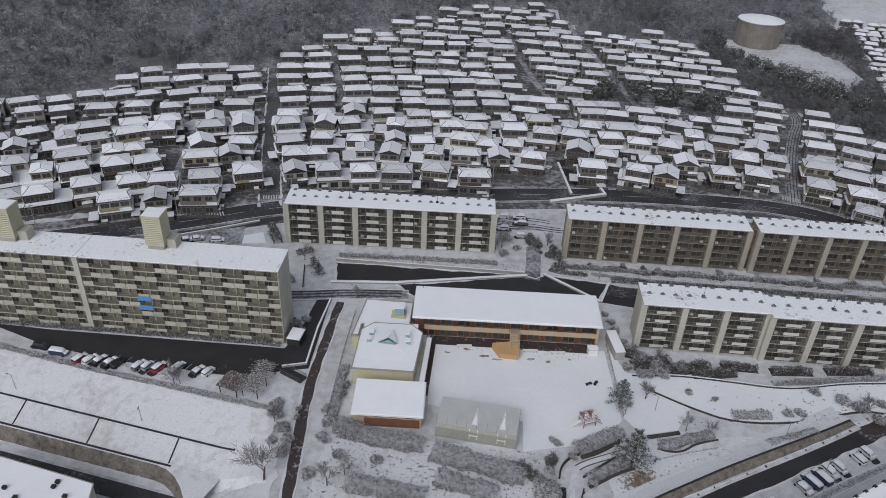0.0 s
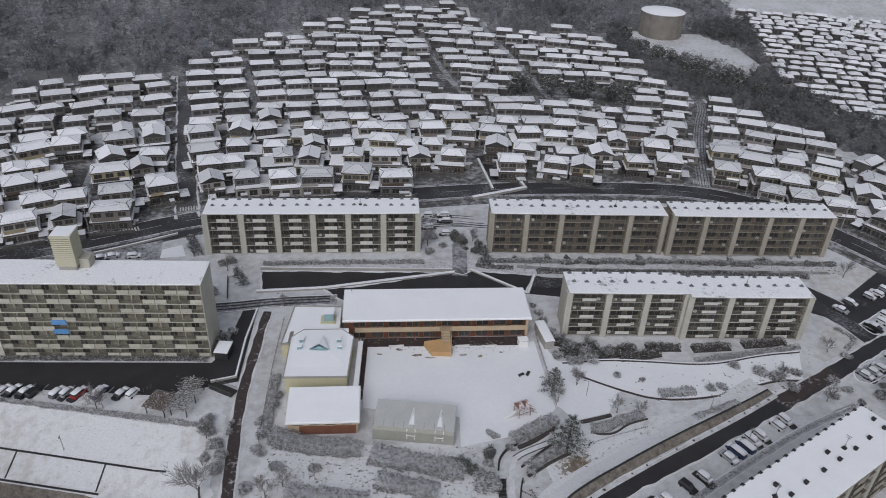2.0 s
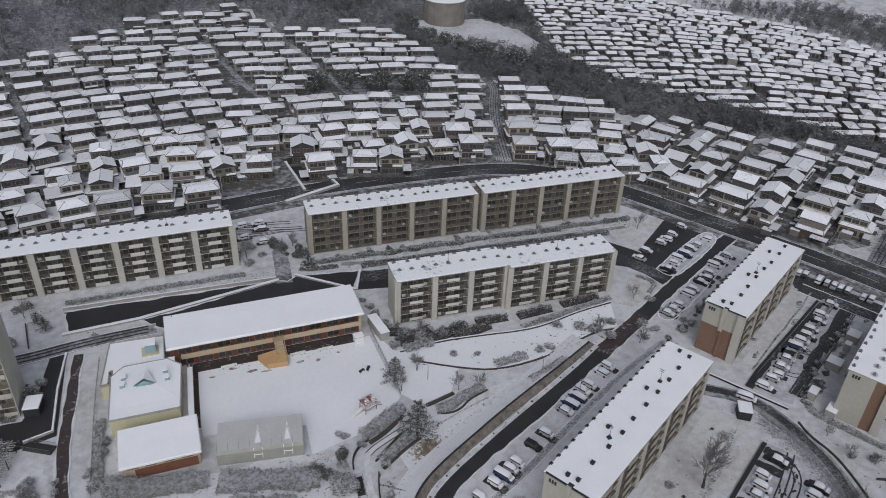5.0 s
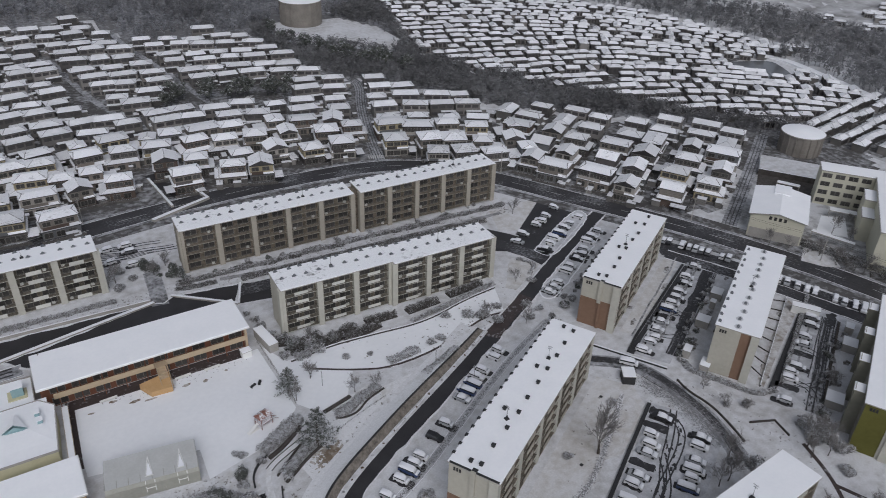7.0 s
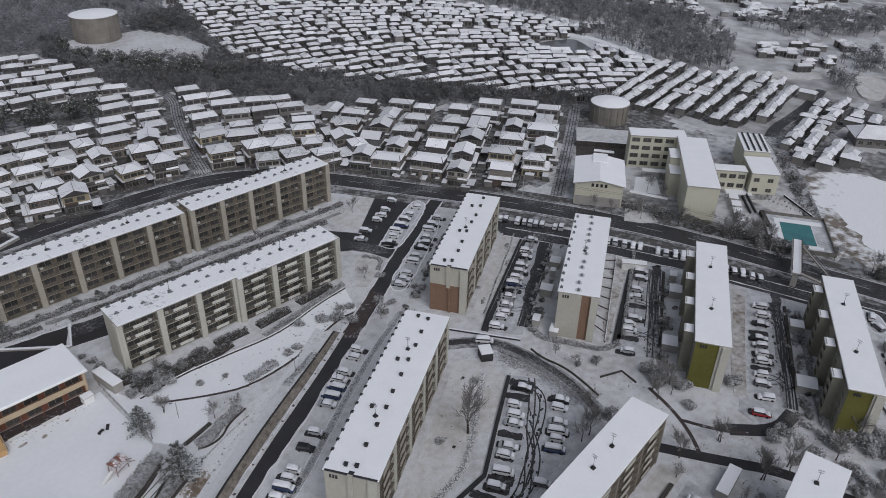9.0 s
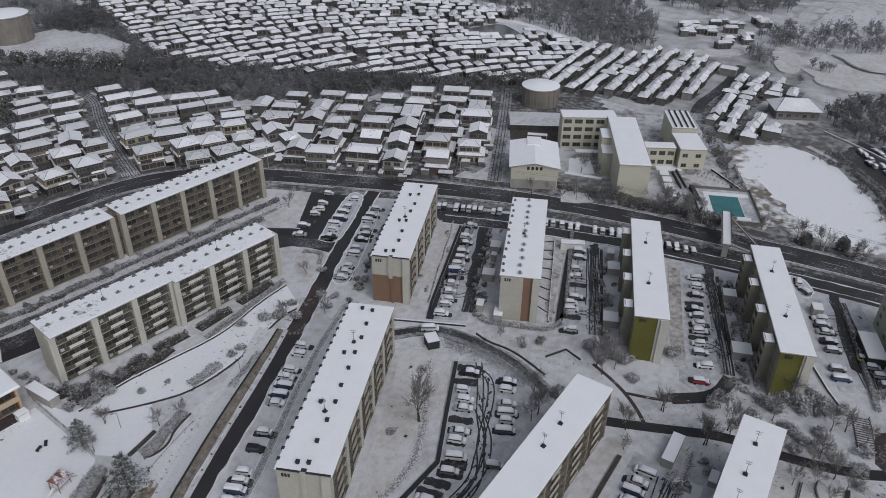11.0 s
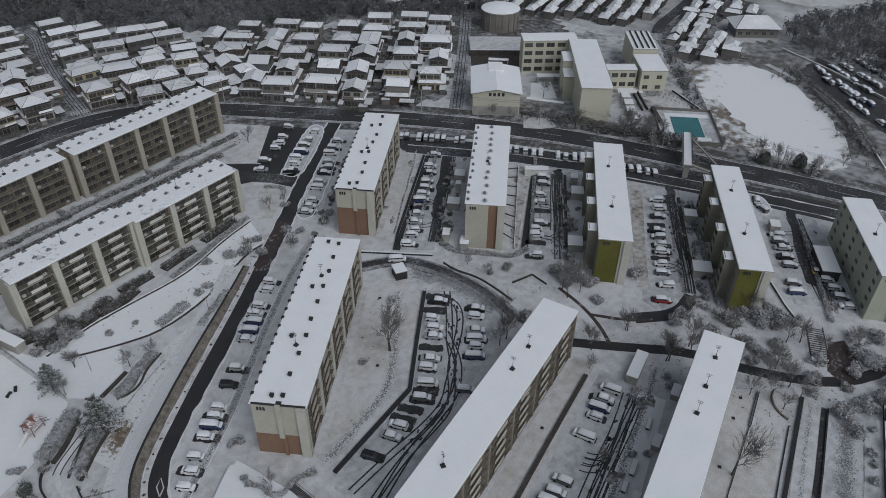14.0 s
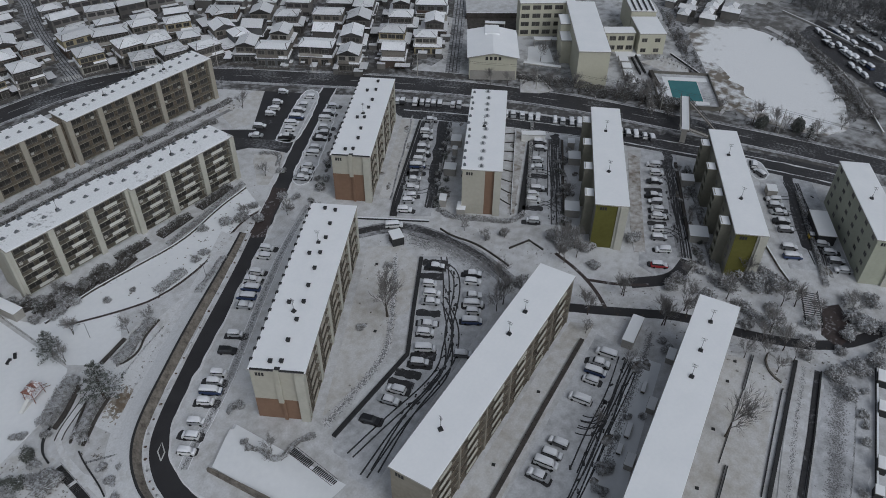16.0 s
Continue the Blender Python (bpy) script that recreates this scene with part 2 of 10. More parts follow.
def part(name, mesh, parent, m=None, label="", kind=""):
    ob = new(name, mesh)
    ob.parent = parent
    if m is not None:
        ob.matrix_basis = m
    return tagged(ob, label, kind=kind)


def thing(name, m, label, category, group="", kind=""):
    ob = new(name)
    ob.empty_display_size = 0.5
    ob.matrix_basis = m
    return tagged(ob, label, category, group, kind)


def structure(name, mesh, label):
    return tagged(new(name, mesh), label, kind="structure")


def at(x, y, z=0.0, rz=0.0):
    return pose(x, y, z, 0, 0, rz)


def smooth(v, a, b):
    t = min(max((v - a) / (b - a), 0.0), 1.0)
    return t * t * (3 - 2 * t)

# ---- the lie of the land ----
HEDGE_A, HEDGE_D, HEDGE_N = Vector((-110.0, 136.2)), Vector((0.9754, -0.2204)), Vector((-0.2204, -0.9754))
WALL_S = 17.6


def bank(x, y):
    """Along and out from the hedge at the top of the snowy bank."""
    p = Vector((x, y)) - HEDGE_A
    return p.dot(HEDGE_D), p.dot(HEDGE_N)


def ground(x, y):
    z = 0.0
    if y < 150 and x < 0:
        a, s = bank(x, y)
        fade = 1 - smooth(a, 66, 84)
        z -= fade * (0.33 * min(max(s, 0), WALL_S) + 2.4 * smooth(s, WALL_S - 0.5, WALL_S + 0.6))
    if 40.6 < x < 53 and 55 < y < 83 and y < 79.5 + (x - 40.8) * 0.48:
        z += 0.95 * (1 - smooth(x, 46.5, 53))
    r = math.hypot(x, y)
    if r > 300:
        # wooded hills behind the houses
        for cx, cy, rad, h in ((-230, 520, 150, 46), (-20, 640, 150, 40), (620, 520, 170, 30), (560, 60, 90, 12), (-330, 380, 130, 30)):
            q = ((x - cx) ** 2 + (y - cy) ** 2) / rad**2
            if q < 5:
                z += h * math.exp(-q * 1.3)
        edge = smooth(y, 470, 540)
        z += 3 * edge
    return z


def lines(fine, step, near, mid, far):
    a, b = fine
    out = [a + i * step for i in range(int((b - a) / step) + 1)]
    v = a
    while v > -mid:
        v -= near
        out.insert(0, v)
    v = out[-1]
    while v < mid:
        v += near
        out.append(v)
    for k in (1.0, 2.0, 4.0, 6.0):
        out.insert(0, -mid - far * k)
        out.append(mid + far * k)
    return out


xs, ys = lines((-130, -18), 1.4, 14, 760, 500), lines((60, 146), 1.4, 14, 760, 500)
mb = MB()
mb.v = [(x, y, ground(x, y)) for y in ys for x in xs]
nx = len(xs)
mb.f = [(j * nx + i, j * nx + i + 1, (j + 1) * nx + i + 1, (j + 1) * nx + i) for j in range(len(ys) - 1) for i in range(nx - 1)]
structure("ground", mb.mesh("ground", GROUND, smooth=True), "uneven ground thinly covered with fresh snow")


def offset_line(pts, d):
    out = []
    for i, p in enumerate(pts):
        a, b = Vector(pts[max(i - 1, 0)]), Vector(pts[min(i + 1, len(pts) - 1)])
        t = (b - a).normalized()
        out.append((p[0] - t.y * d, p[1] + t.x * d))
    return out


def dense(pts, step=3.0):
    """The line with corners rounded and more points."""
    for _ in range(2):
        new_pts = [pts[0]]
        for a, b in zip(pts, pts[1:]):
            new_pts += [(a[0] * 0.75 + b[0] * 0.25, a[1] * 0.75 + b[1] * 0.25), (a[0] * 0.25 + b[0] * 0.75, a[1] * 0.25 + b[1] * 0.75)]
        pts = new_pts + [pts[-1]]
    out = [pts[0]]
    for a, b in zip(pts, pts[1:]):
        n = max(1, int(math.dist(a, b) / step))
        out += [(a[0] + (b[0] - a[0]) * i / n, a[1] + (b[1] - a[1]) * i / n) for i in range(1, n + 1)]
    return out


def ribbon(name, pts, width, material, label, lift=0.05, height=None, round_it=True, at_level=None):
    """A strip along a line, laid on the ground with a little thickness."""
    line = dense(pts) if round_it else pts
    left, right = offset_line(line, width / 2), offset_line(line, -width / 2)
    m, n = MB(), len(line)
    for l, r in zip(left, right):
        zl = max(ground(*l), ground(*r)) if at_level is None else at_level
        m.v += [(*l, zl - 0.4), (*l, zl + lift), (*r, zl + lift), (*r, zl - 0.4)]
    for i in range(n - 1):
        k = 4 * i
        m.f += [(k + 1, k + 2, k + 6, k + 5), (k, k + 1, k + 5, k + 4), (k + 2, k + 3, k + 7, k + 6)]
    m.f += [(0, 3, 2, 1), (4 * n - 4, 4 * n - 3, 4 * n - 2, 4 * n - 1)]
    return structure(name, m.mesh(name, material), label)


def road(name, pts, width, material, label, kerbs=True, lift=0.05):
    ob = ribbon(name, pts, width, material, label, lift)
    if kerbs:
        for d in (width / 2 + 0.1, -width / 2 - 0.1):
            ribbon("kerb", offset_line(dense(pts), d), 0.22, KERB, "snow-dusted concrete kerb beside the road", lift + 0.13, round_it=False)
    return ob


def patch(name, pts, material, label, lift=0.04):
    area = sum(a[0] * b[1] - b[0] * a[1] for a, b in zip(pts, pts[1:] + pts[:1]))
    if area < 0:
        pts = pts[::-1]
    z = max(ground(*p) for p in pts)
    return structure(name, MB().prism(pts, z - 0.5, z + lift).mesh(name, material), label)


# streets
road("road", [(41, 52), (35.2, 68), (33.0, 78), (34.6, 87), (40, 94.4), (48.5, 99.6), (60, 104.6), (77, 114), (99, 125), (119, 136.2), (146, 151), (166, 161.5)], 4.7, ASPHALT, "wet black asphalt access road between snowy verges", kerbs=False, lift=0.06)
MAIN_LINE = [(-150, 176), (-112, 190), (-84, 201), (-60, 213), (-20, 224), (18, 231), (54, 234.5), (90, 234), (117, 231), (136, 220), (152, 198), (165, 175), (180, 150), (194, 122), (206, 90), (213, 58), (219, 30), (224, 2), (228, -40)]
road("road", MAIN_LINE, 9.4, STREET, "wet black asphalt main street", kerbs=False, lift=0.055)
road("road", [(-62, 213), (-73.7, 265), (-83, 310), (-95, 365)], 6.8, HILL_STREET, "wet asphalt street climbing between houses", kerbs=False, lift=0.05)
road("road", [(118, 232), (128, 264), (140, 295), (151, 317), (151, 332), (140, 345)], 4.8, LANE, "street with wheel tracks in the snow", kerbs=False, lift=0.05)
road("road", [(200, 134), (225, 149), (266, 174), (300, 196)], 5.0, LANE, "street with slush beside houses", kerbs=False, lift=0.05)
ribbon("road", [(39, 262), (42, 246), (46, 237)], 4.0, ASPHALT, "short wet asphalt lane", 0.06)
ribbon("path", [(-29.4, 84), (-30.4, 96.6), (-31.2, 111), (-32.2, 125), (-31.6, 139), (-30.9, 153), (-30.2, 162)], 2.7, BROWN_PATH, "wet brown paved lane", 0.07)
road("road", [(-70, 163), (-44, 163.5), (-29, 166.2), (-12, 167)], 4.2, LANE, "lane with dark wheel tracks in the snow", lift=0.08)
road("road", [(44, 174.5), (70, 172.6), (100, 170.5), (117, 168.6), (123.5, 161), (127.6, 153), (132, 147)], 5.2, STREET, "wet lane between two apartment blocks", kerbs=False, lift=0.1)
ribbon("road", [(24.5, 196), (24, 188), (23, 178)], 4.5, LANE, "short wet lane with slush", 0.09)



def ragged(pts, d=0.0, reach=0.7, z=0.1, seed=1, closed=False, material=None):
    """An uneven line of snow left along the edge of cleared asphalt."""
    line = dense(pts, 1.0) if not closed else [(a[0] + (b[0] - a[0]) * i / n, a[1] + (b[1] - a[1]) * i / n) for a, b in zip(pts, pts[1:] + pts[:1]) for n in [max(1, int(math.dist(a, b)))] for i in range(n)]
    q = lambda i, k: max(0.06, reach * (0.42 + 0.9 * noise.noise(Vector((i * 0.31, k * 7.7, seed * 3.1)))))
    m, n = MB(), len(line)
    rows = [offset_line(line, d + 1.0), offset_line(line, d - 1.0)]
    for i in range(n):
        c = Vector(rows[0][i]) * 0.5 + Vector(rows[1][i]) * 0.5
        u = (Vector(rows[0][i]) - Vector(rows[1][i])) * 0.5
        a, b = c + u * q(i, 1), c - u * q(i, 2)
        zz = max(ground(*a), ground(*b))
        m.v += [(*a, zz + z - 0.02), (*c, zz + z + 0.05), (*b, zz + z - 0.02)]
    for i in range(n - 1):
        k = 3 * i
        m.f += [(k, k + 1, k + 4, k + 3), (k + 1, k + 2, k + 5, k + 4)]
    structure("verge", m.mesh("verge", material or SLOPE), "uneven line of snow along the edge of the asphalt")


R1 = [(41, 52), (35.2, 68), (33.0, 78), (34.6, 87), (40, 94.4), (48.5, 99.6), (60, 104.6), (77, 114), (99, 125), (119, 136.2), (146, 151), (166, 161.5)]
ragged(R1, 2.4, 0.5, 0.11, 1)
ragged(R1, -2.4, 0.6, 0.11, 2)
for d in (5.5, -5.5):
    ribbon("pavement", offset_line(dense(MAIN_LINE), d), 1.2, LANE, "pavement of the main street under trodden snow", 0.14, round_it=False)
    ribbon("kerb", offset_line(dense(MAIN_LINE), d * 0.855), 0.16, KERB, "snow-dusted concrete kerb beside the road", 0.13, round_it=False)
LANE_LINE = [(-29.4, 84), (-30.4, 96.6), (-31.2, 111), (-32.2, 125), (-31.6, 139), (-30.9, 153), (-30.2, 162)]
for d in (1.35, -1.35):
    ragged(LANE_LINE, d, 0.45, 0.12, 9 + d)
for d in (3.6, -3.6):
    ragged([(-62, 213), (-73.7, 265), (-83, 310), (-95, 365)], d, 0.7, 0.1, 14 + d)
ragged([(-34.6, 181.8), (21, 180), (-5, 173.6), (-16, 172.6), (-33, 171.5)], 0, 0.7, 0.12, 22, True)
ragged([(-13, 169), (-16, 172), (21, 179.6), (24, 178.4), (27, 180.7), (44.8, 178.1), (41, 169), (36, 163.4), (-8, 163.4)], 0, 0.7, 0.13, 23, True)
for k, pts in enumerate(([(166.5, 130.6), (178, 108.6), (190.5, 78)], [(192, 76), (199, 52), (205, 30), (210, 6)])):
    for d in (2.6, -2.6):
        ragged(pts, d, 0.45, 0.1, 30 + k * 3 + d)

# car parks and other surfaces
patch("car_park", [(-118, 145.0), (-101, 143.6), (-41, 141.5), (-39, 146), (-36.7, 163), (-33, 163), (-33.6, 134.6), (-50, 130.5), (-66, 131.2), (-98, 137)], ASPHALT, "wet black asphalt car park")
patch("car_park", [(-34.6, 181.8), (21, 180), (-5, 173.6), (-16, 172.6), (-33, 171.5)], ASPHALT, "wide wet black asphalt yard", 0.06)
patch("car_park", [(-13, 169), (-16, 172), (21, 179.6), (24, 178.4), (27, 180.7), (44.8, 178.1), (41, 169), (36, 163.4), (-8, 163.4)], ASPHALT, "wet black asphalt yard behind the kindergarten", 0.075)
patch("car_park", [(45.6, 177.8), (53, 175.4), (51, 167), (41.9, 168.7)], ASPHALT, "wet black asphalt yard", 0.06)
patch("car_park", [(170, 141), (184, 114), (195, 86), (205, 52), (211, 28), (216, 4), (206, 2), (201, 28), (195, 50), (188, 76), (178, 104), (165, 131)], STREET, "wet dark asphalt strip beside the main street", 0.05)
patch("car_park", [(169, 127), (175, 118.5), (127.6, 91.5), (121.8, 100)], SLUSH, "car park covered with tracked snow")
patch("car_park", [(180.3, 92.5), (186.5, 81), (145, 59.5), (138.5, 70)], SLUSH, "car park covered with tracked snow")
patch("car_park", [(194, 60), (199, 51.3), (157.2, 30), (143, 27.4), (140, 33), (141.3, 38)], SLUSH, "car park covered with tracked snow")
patch("car_park", [(196.7, 25), (206, 13.2), (169.4, -6), (162, 7)], SLUSH, "car park covered with tracked snow")
for k, (pts, lab) in enumerate((([(131.1, 152.4), (136.5, 155.6), (158.6, 166.8), (161.8, 165.9), (161.1, 161.4), (155.6, 157.6), (136.5, 147.1), (132.0, 147.6)], "snowy island with parking bays"), ([(157.0, 154.6), (158.9, 150.7), (121.5, 128.6), (117.6, 128.9), (117.8, 133.6), (128.3, 139.2), (152.4, 152.2)], "strip of parking bays under snow"), ([(205.6, 31.4), (206.4, 27.0), (199.6, 22.6), (195.6, 24.8), (199.0, 28.6)], "small snowy island beside the service lane"))):
    edge = [(x + 0.5 * noise.noise(Vector((x * 0.6, y * 0.6, k))), y + 0.5 * noise.noise(Vector((x * 0.6, y * 0.6, k + 5)))) for x, y in dense(pts + pts[:1], 1.5)]
    patch("car_park", edge, SLUSH, lab, 0.1)
    ribbon("kerb", edge, 0.35, SNOW, "line of snow on the kerb of an island", 0.13, round_it=False)
ribbon("path", [(160.2, 147.7), (143.4, 140.2), (126.8, 130.7), (112.2, 122.6), (104.9, 119.6)], 1.7, GROUND, "snowy footpath beside the bays", 0.1)
patch("car_park", [(156, 181), (163.5, 163), (136, 144), (127.8, 152), (133, 164)], ASPHALT, "wet asphalt car park cleared of snow")
patch("car_park", [(92, 121), (97, 116), (67.6, 98.6), (52, 88.6), (42, 81.8), (37.6, 85.4), (44, 92.6), (61, 100.4)], GROUND, "strip of parking bays under snow")
patch("car_park", [(113, 83.5), (122.6, 69.4), (104, 58.5), (88.6, 56.6), (64, 53.6), (54.5, 52.5), (54.5, 61), (59.5, 66.4), (86.3, 67.2), (98, 74)], SLUSH, "car park covered with tracked snow")
patch("car_park", [(114, 36.1), (113.7, 27), (69, 20.5), (60, 24), (62, 31.4)], SLUSH, "car park covered with tracked snow")
patch("school_field", [(x + 1.6 * noise.noise(Vector((x * 0.3, y * 0.3, 5))), y + 1.6 * noise.noise(Vector((x * 0.3, y * 0.3, 8)))) for x, y in dense([(276, 76), (286, 78), (297, 70), (303, 58), (297, 45), (286, 34), (270, 22), (256, 14), (244, 10), (236, 12), (231, 20), (230, 32), (233, 46), (244, 58), (260, 67), (276, 76)], 2.0)], field_material(), "school sports field under snow with earth showing through", 0.1)
patch("school_yard", [(-4.6, 147.5), (39.5, 147.5), (40, 123), (34, 116), (17, 112), (17.5, 121), (-4.2, 124.8)], SNOW, "playground under smooth snow", 0.06)
patch("lawn", [(62, 71), (108, 97), (113.5, 90), (111, 83), (97, 75.5), (85, 69), (60, 68)], LAWN_SNOW, "lawn under thin snow", 0.03)
patch("lawn", [(126, 108), (165, 129.5), (170, 122), (131, 100)], LAWN_SNOW, "lawn strip under thin snow", 0.03)
patch("lawn", [(54, 38), (114, 42.8), (116, 38), (62, 31.8)], LAWN_SNOW, "lawn strip under thin snow", 0.03)
patch("lawn", [(50, 2), (125, 10.6), (127, 0), (70, -10)], LAWN_SNOW, "lawn under thin snow", 0.03)
patch("lawn", [(44, 139.5), (56, 139.8), (69, 138.6), (78.4, 137.4), (86, 137.6), (97, 140.2), (108, 141), (104, 131), (97, 131), (82, 125.8), (66, 124.6), (57, 128.6), (48.5, 134)], SNOW, "snowy slope below the apartments", 0.03)
patch("lawn", [(40.6, 148), (44, 139.7), (48.4, 134.2), (56.8, 128.2), (52, 121), (44, 119), (40.6, 124)], SNOW, "snowy ground beside the playground", 0.025)
patch("lawn", [(36, 96), (64, 111), (98, 124), (105, 130), (74, 121), (56, 119), (44, 118), (34, 108)], SLOPE, "slope with thin snow over dry grass", 0.05)

patch("lawn", [(64, 20.4), (69, 20.2), (113, 26.6), (114, 21), (70, 12.4), (60, 14)], SNOW, "snowy ground behind the car park", 0.03)
patch("lawn", [(60.4, 70.8), (71, 70.3), (84.2, 71), (91.3, 75.5), (97, 74.6), (84.4, 67.6), (60.4, 66.6)], GROUND, "snowy strip above the sunken car park", 0.06)

patch("car_park", [(123.7, 172.7), (130.3, 164), (135, 156), (138, 149.6), (128, 144.2), (124.9, 154.8), (120.2, 157.7), (117.9, 165.2)], ASPHALT, "wet asphalt junction beside the car park", 0.09)
patch("lawn", [(121.6, 151.8), (124.1, 150.3), (127.6, 145.2), (121.6, 141.4), (113.0, 137.2), (110.8, 139.6), (114.2, 143.4), (118.4, 149.0)], LAWN_SNOW, "snowy island beside the junction", 0.14)
patch("pavement", [(112.6, 135.3), (114.4, 131.5), (104.5, 126.4), (95.6, 121.0), (92.6, 124.4), (101.4, 129.4)], BROWN_PATH, "wet brown paved crossing of the access road", 0.075)
patch("lawn", [(128.5, 168), (134.5, 165), (155, 180.6), (133, 180.4)], LAWN_SNOW, "snowy triangle beside the car park", 0.03)

# ---- apartment blocks ----


def window_mesh(w, h):
    """A sliding window in one piece: two dark panes sunk into a thin frame, 5 cm proud of its wall."""
    m, f, y = MB(), 0.07, -0.05
    gx, gz = [0, f, w / 2 - f / 2, w / 2 + f / 2, w - f, w], [0, f, h - f, h]
    m.v = [(x, y, z) for z in gz for x in gx]
    glass = []
    for j in range(3):
        for i in range(5):
            q = (j * 6 + i, j * 6 + i + 1, j * 6 + i + 7, j * 6 + i + 6)
            if j == 1 and i in (1, 3):
                k = len(m.v)
                m.v += [(m.v[c][0], y + 0.035, m.v[c][2]) for c in q]
                m.f += [(q[n], q[(n + 1) % 4], k + (n + 1) % 4, k + n) for n in range(4)]
                glass.append(len(m.f))
                m.f.append((k, k + 1, k + 2, k + 3))
            else:
                m.f.append(q)
    k = len(m.v)
    m.v += [(0, 0.01, 0), (w, 0.01, 0), (w, 0.01, h), (0, 0.01, h)]
    # each rim edge follows the front corners, so that the piece stays closed
    low, up = [0, 1, 2, 3, 4, 5], [18, 19, 20, 21, 22, 23]
    m.f += [tuple([k, k + 1] + low[::-1]), tuple([k + 2, k + 3] + up), (k + 1, k + 2, 23, 17, 11, 5), (k + 3, k, 0, 6, 12, 18)]
    me = m.mesh("window", FRAME, GLASS)
    for i in glass:
        me.polygons[i].material_index = 1
    return me


def rail_mesh(w, h=1.05):
    """A balcony railing in one piece: top and bottom rail with bars between them."""
    m, n, b = MB(), max(2, int(w / 0.32)), 0.03
    gx = [v for i in range(n + 1) for v in (max(0, (w - b) * i / n), (w - b) * i / n + b)]
    gz = [0.08, 0.14, h - 0.07, h]
    nx = len(gx)
    for y in (-0.02, 0.02):
        k = len(m.v)
        m.v += [(x, y, z) for z in gz for x in gx]
        for j in range(3):
            for i in range(nx - 1):
                if j != 1 or i % 2 == 0:
                    q = (k + j * nx + i, k + j * nx + i + 1, k + (j + 1) * nx + i + 1, k + (j + 1) * nx + i)
                    m.f.append(q if y < 0 else q[::-1])
    t, o = 3 * nx, 4 * nx
    m.f += [(t + i, t + i + 1, o + t + i + 1, o + t + i) for i in range(nx - 1)]
    m.f += [(o + i, o + i + 1, i + 1, i) for i in range(nx - 1)]
    return m.mesh("railing", RAIL)


VENT = mat("weathered_vent_metal", (0.09, 0.1, 0.11), (0.2, 0.21, 0.22), 1.0, 0.6, 0.05, 4.0)
MELT = mat("grey_melting_snow", (0.5, 0.51, 0.53), (0.66, 0.67, 0.69), 0.8, 0.7, 0.2, 3.0)
CACHE = {}


def shared(key, make):
    if key not in CACHE:
        CACHE[key] = make()
    return CACHE[key]


def vent_mesh(kind, ring=0.0):
    if kind == "box":
        return MB().box(-0.32, 0.32, -0.32, 0.32, 0, 0.5).box(-0.42, 0.42, -0.42, 0.42, 0.5, 0.62).mesh("roof_vent", DARK)
    m = MB().box(-0.62, 0.62, -0.42, 0.42, 0, 0.1, 0.16).box(-0.42, 0.42, -0.26, 0.26, 0.1, 0.34, 0.08).box(-0.2, 0.2, -0.2, 0.2, 0.34, 0.52)
    if not ring:
        return m.mesh("roof_vent", VENT)
    # a low uneven disc of slush where warm air has thinned the snow
    k, q = len(m.f), random.Random(70)
    m.prism([(ring * q.uniform(0.75, 1.1) * math.cos(i * 0.524), ring * 0.8 * q.uniform(0.75, 1.1) * math.sin(i * 0.524)) for i in range(12)], -0.03, 0.045)
    me = m.mesh("roof_vent", VENT, MELT)
    for f in me.polygons[k:]:
        f.material_index = 1
    return me


def antenna_mesh():
    """A mast on a snowy block, with a small aerial at its top."""
    m = MB().box(-0.45, 0.45, -0.45, 0.45, 0, 0.28, 0.06).tube((0, 0, 0.2), (0, 0, 3.4), 0.045, 0.03)
    for z, w in ((3.3, 0.5), (2.8, 0.38)):
        m.box(-w, w, -0.02, 0.02, z, z + 0.04)
        for i in range(5):
            x = -w + 2 * w * i / 4
            m.box(x - 0.015, x + 0.015, -0.2, 0.2, z, z + 0.03)
    for k in range(3):
        c, d = math.cos(k * 2.1), math.sin(k * 2.1)
        m.tube((c * 0.42, d * 0.42, 0.2), (0, 0, 1.1), 0.03, 0.03, 4)
    return m.mesh("antenna", DARK)


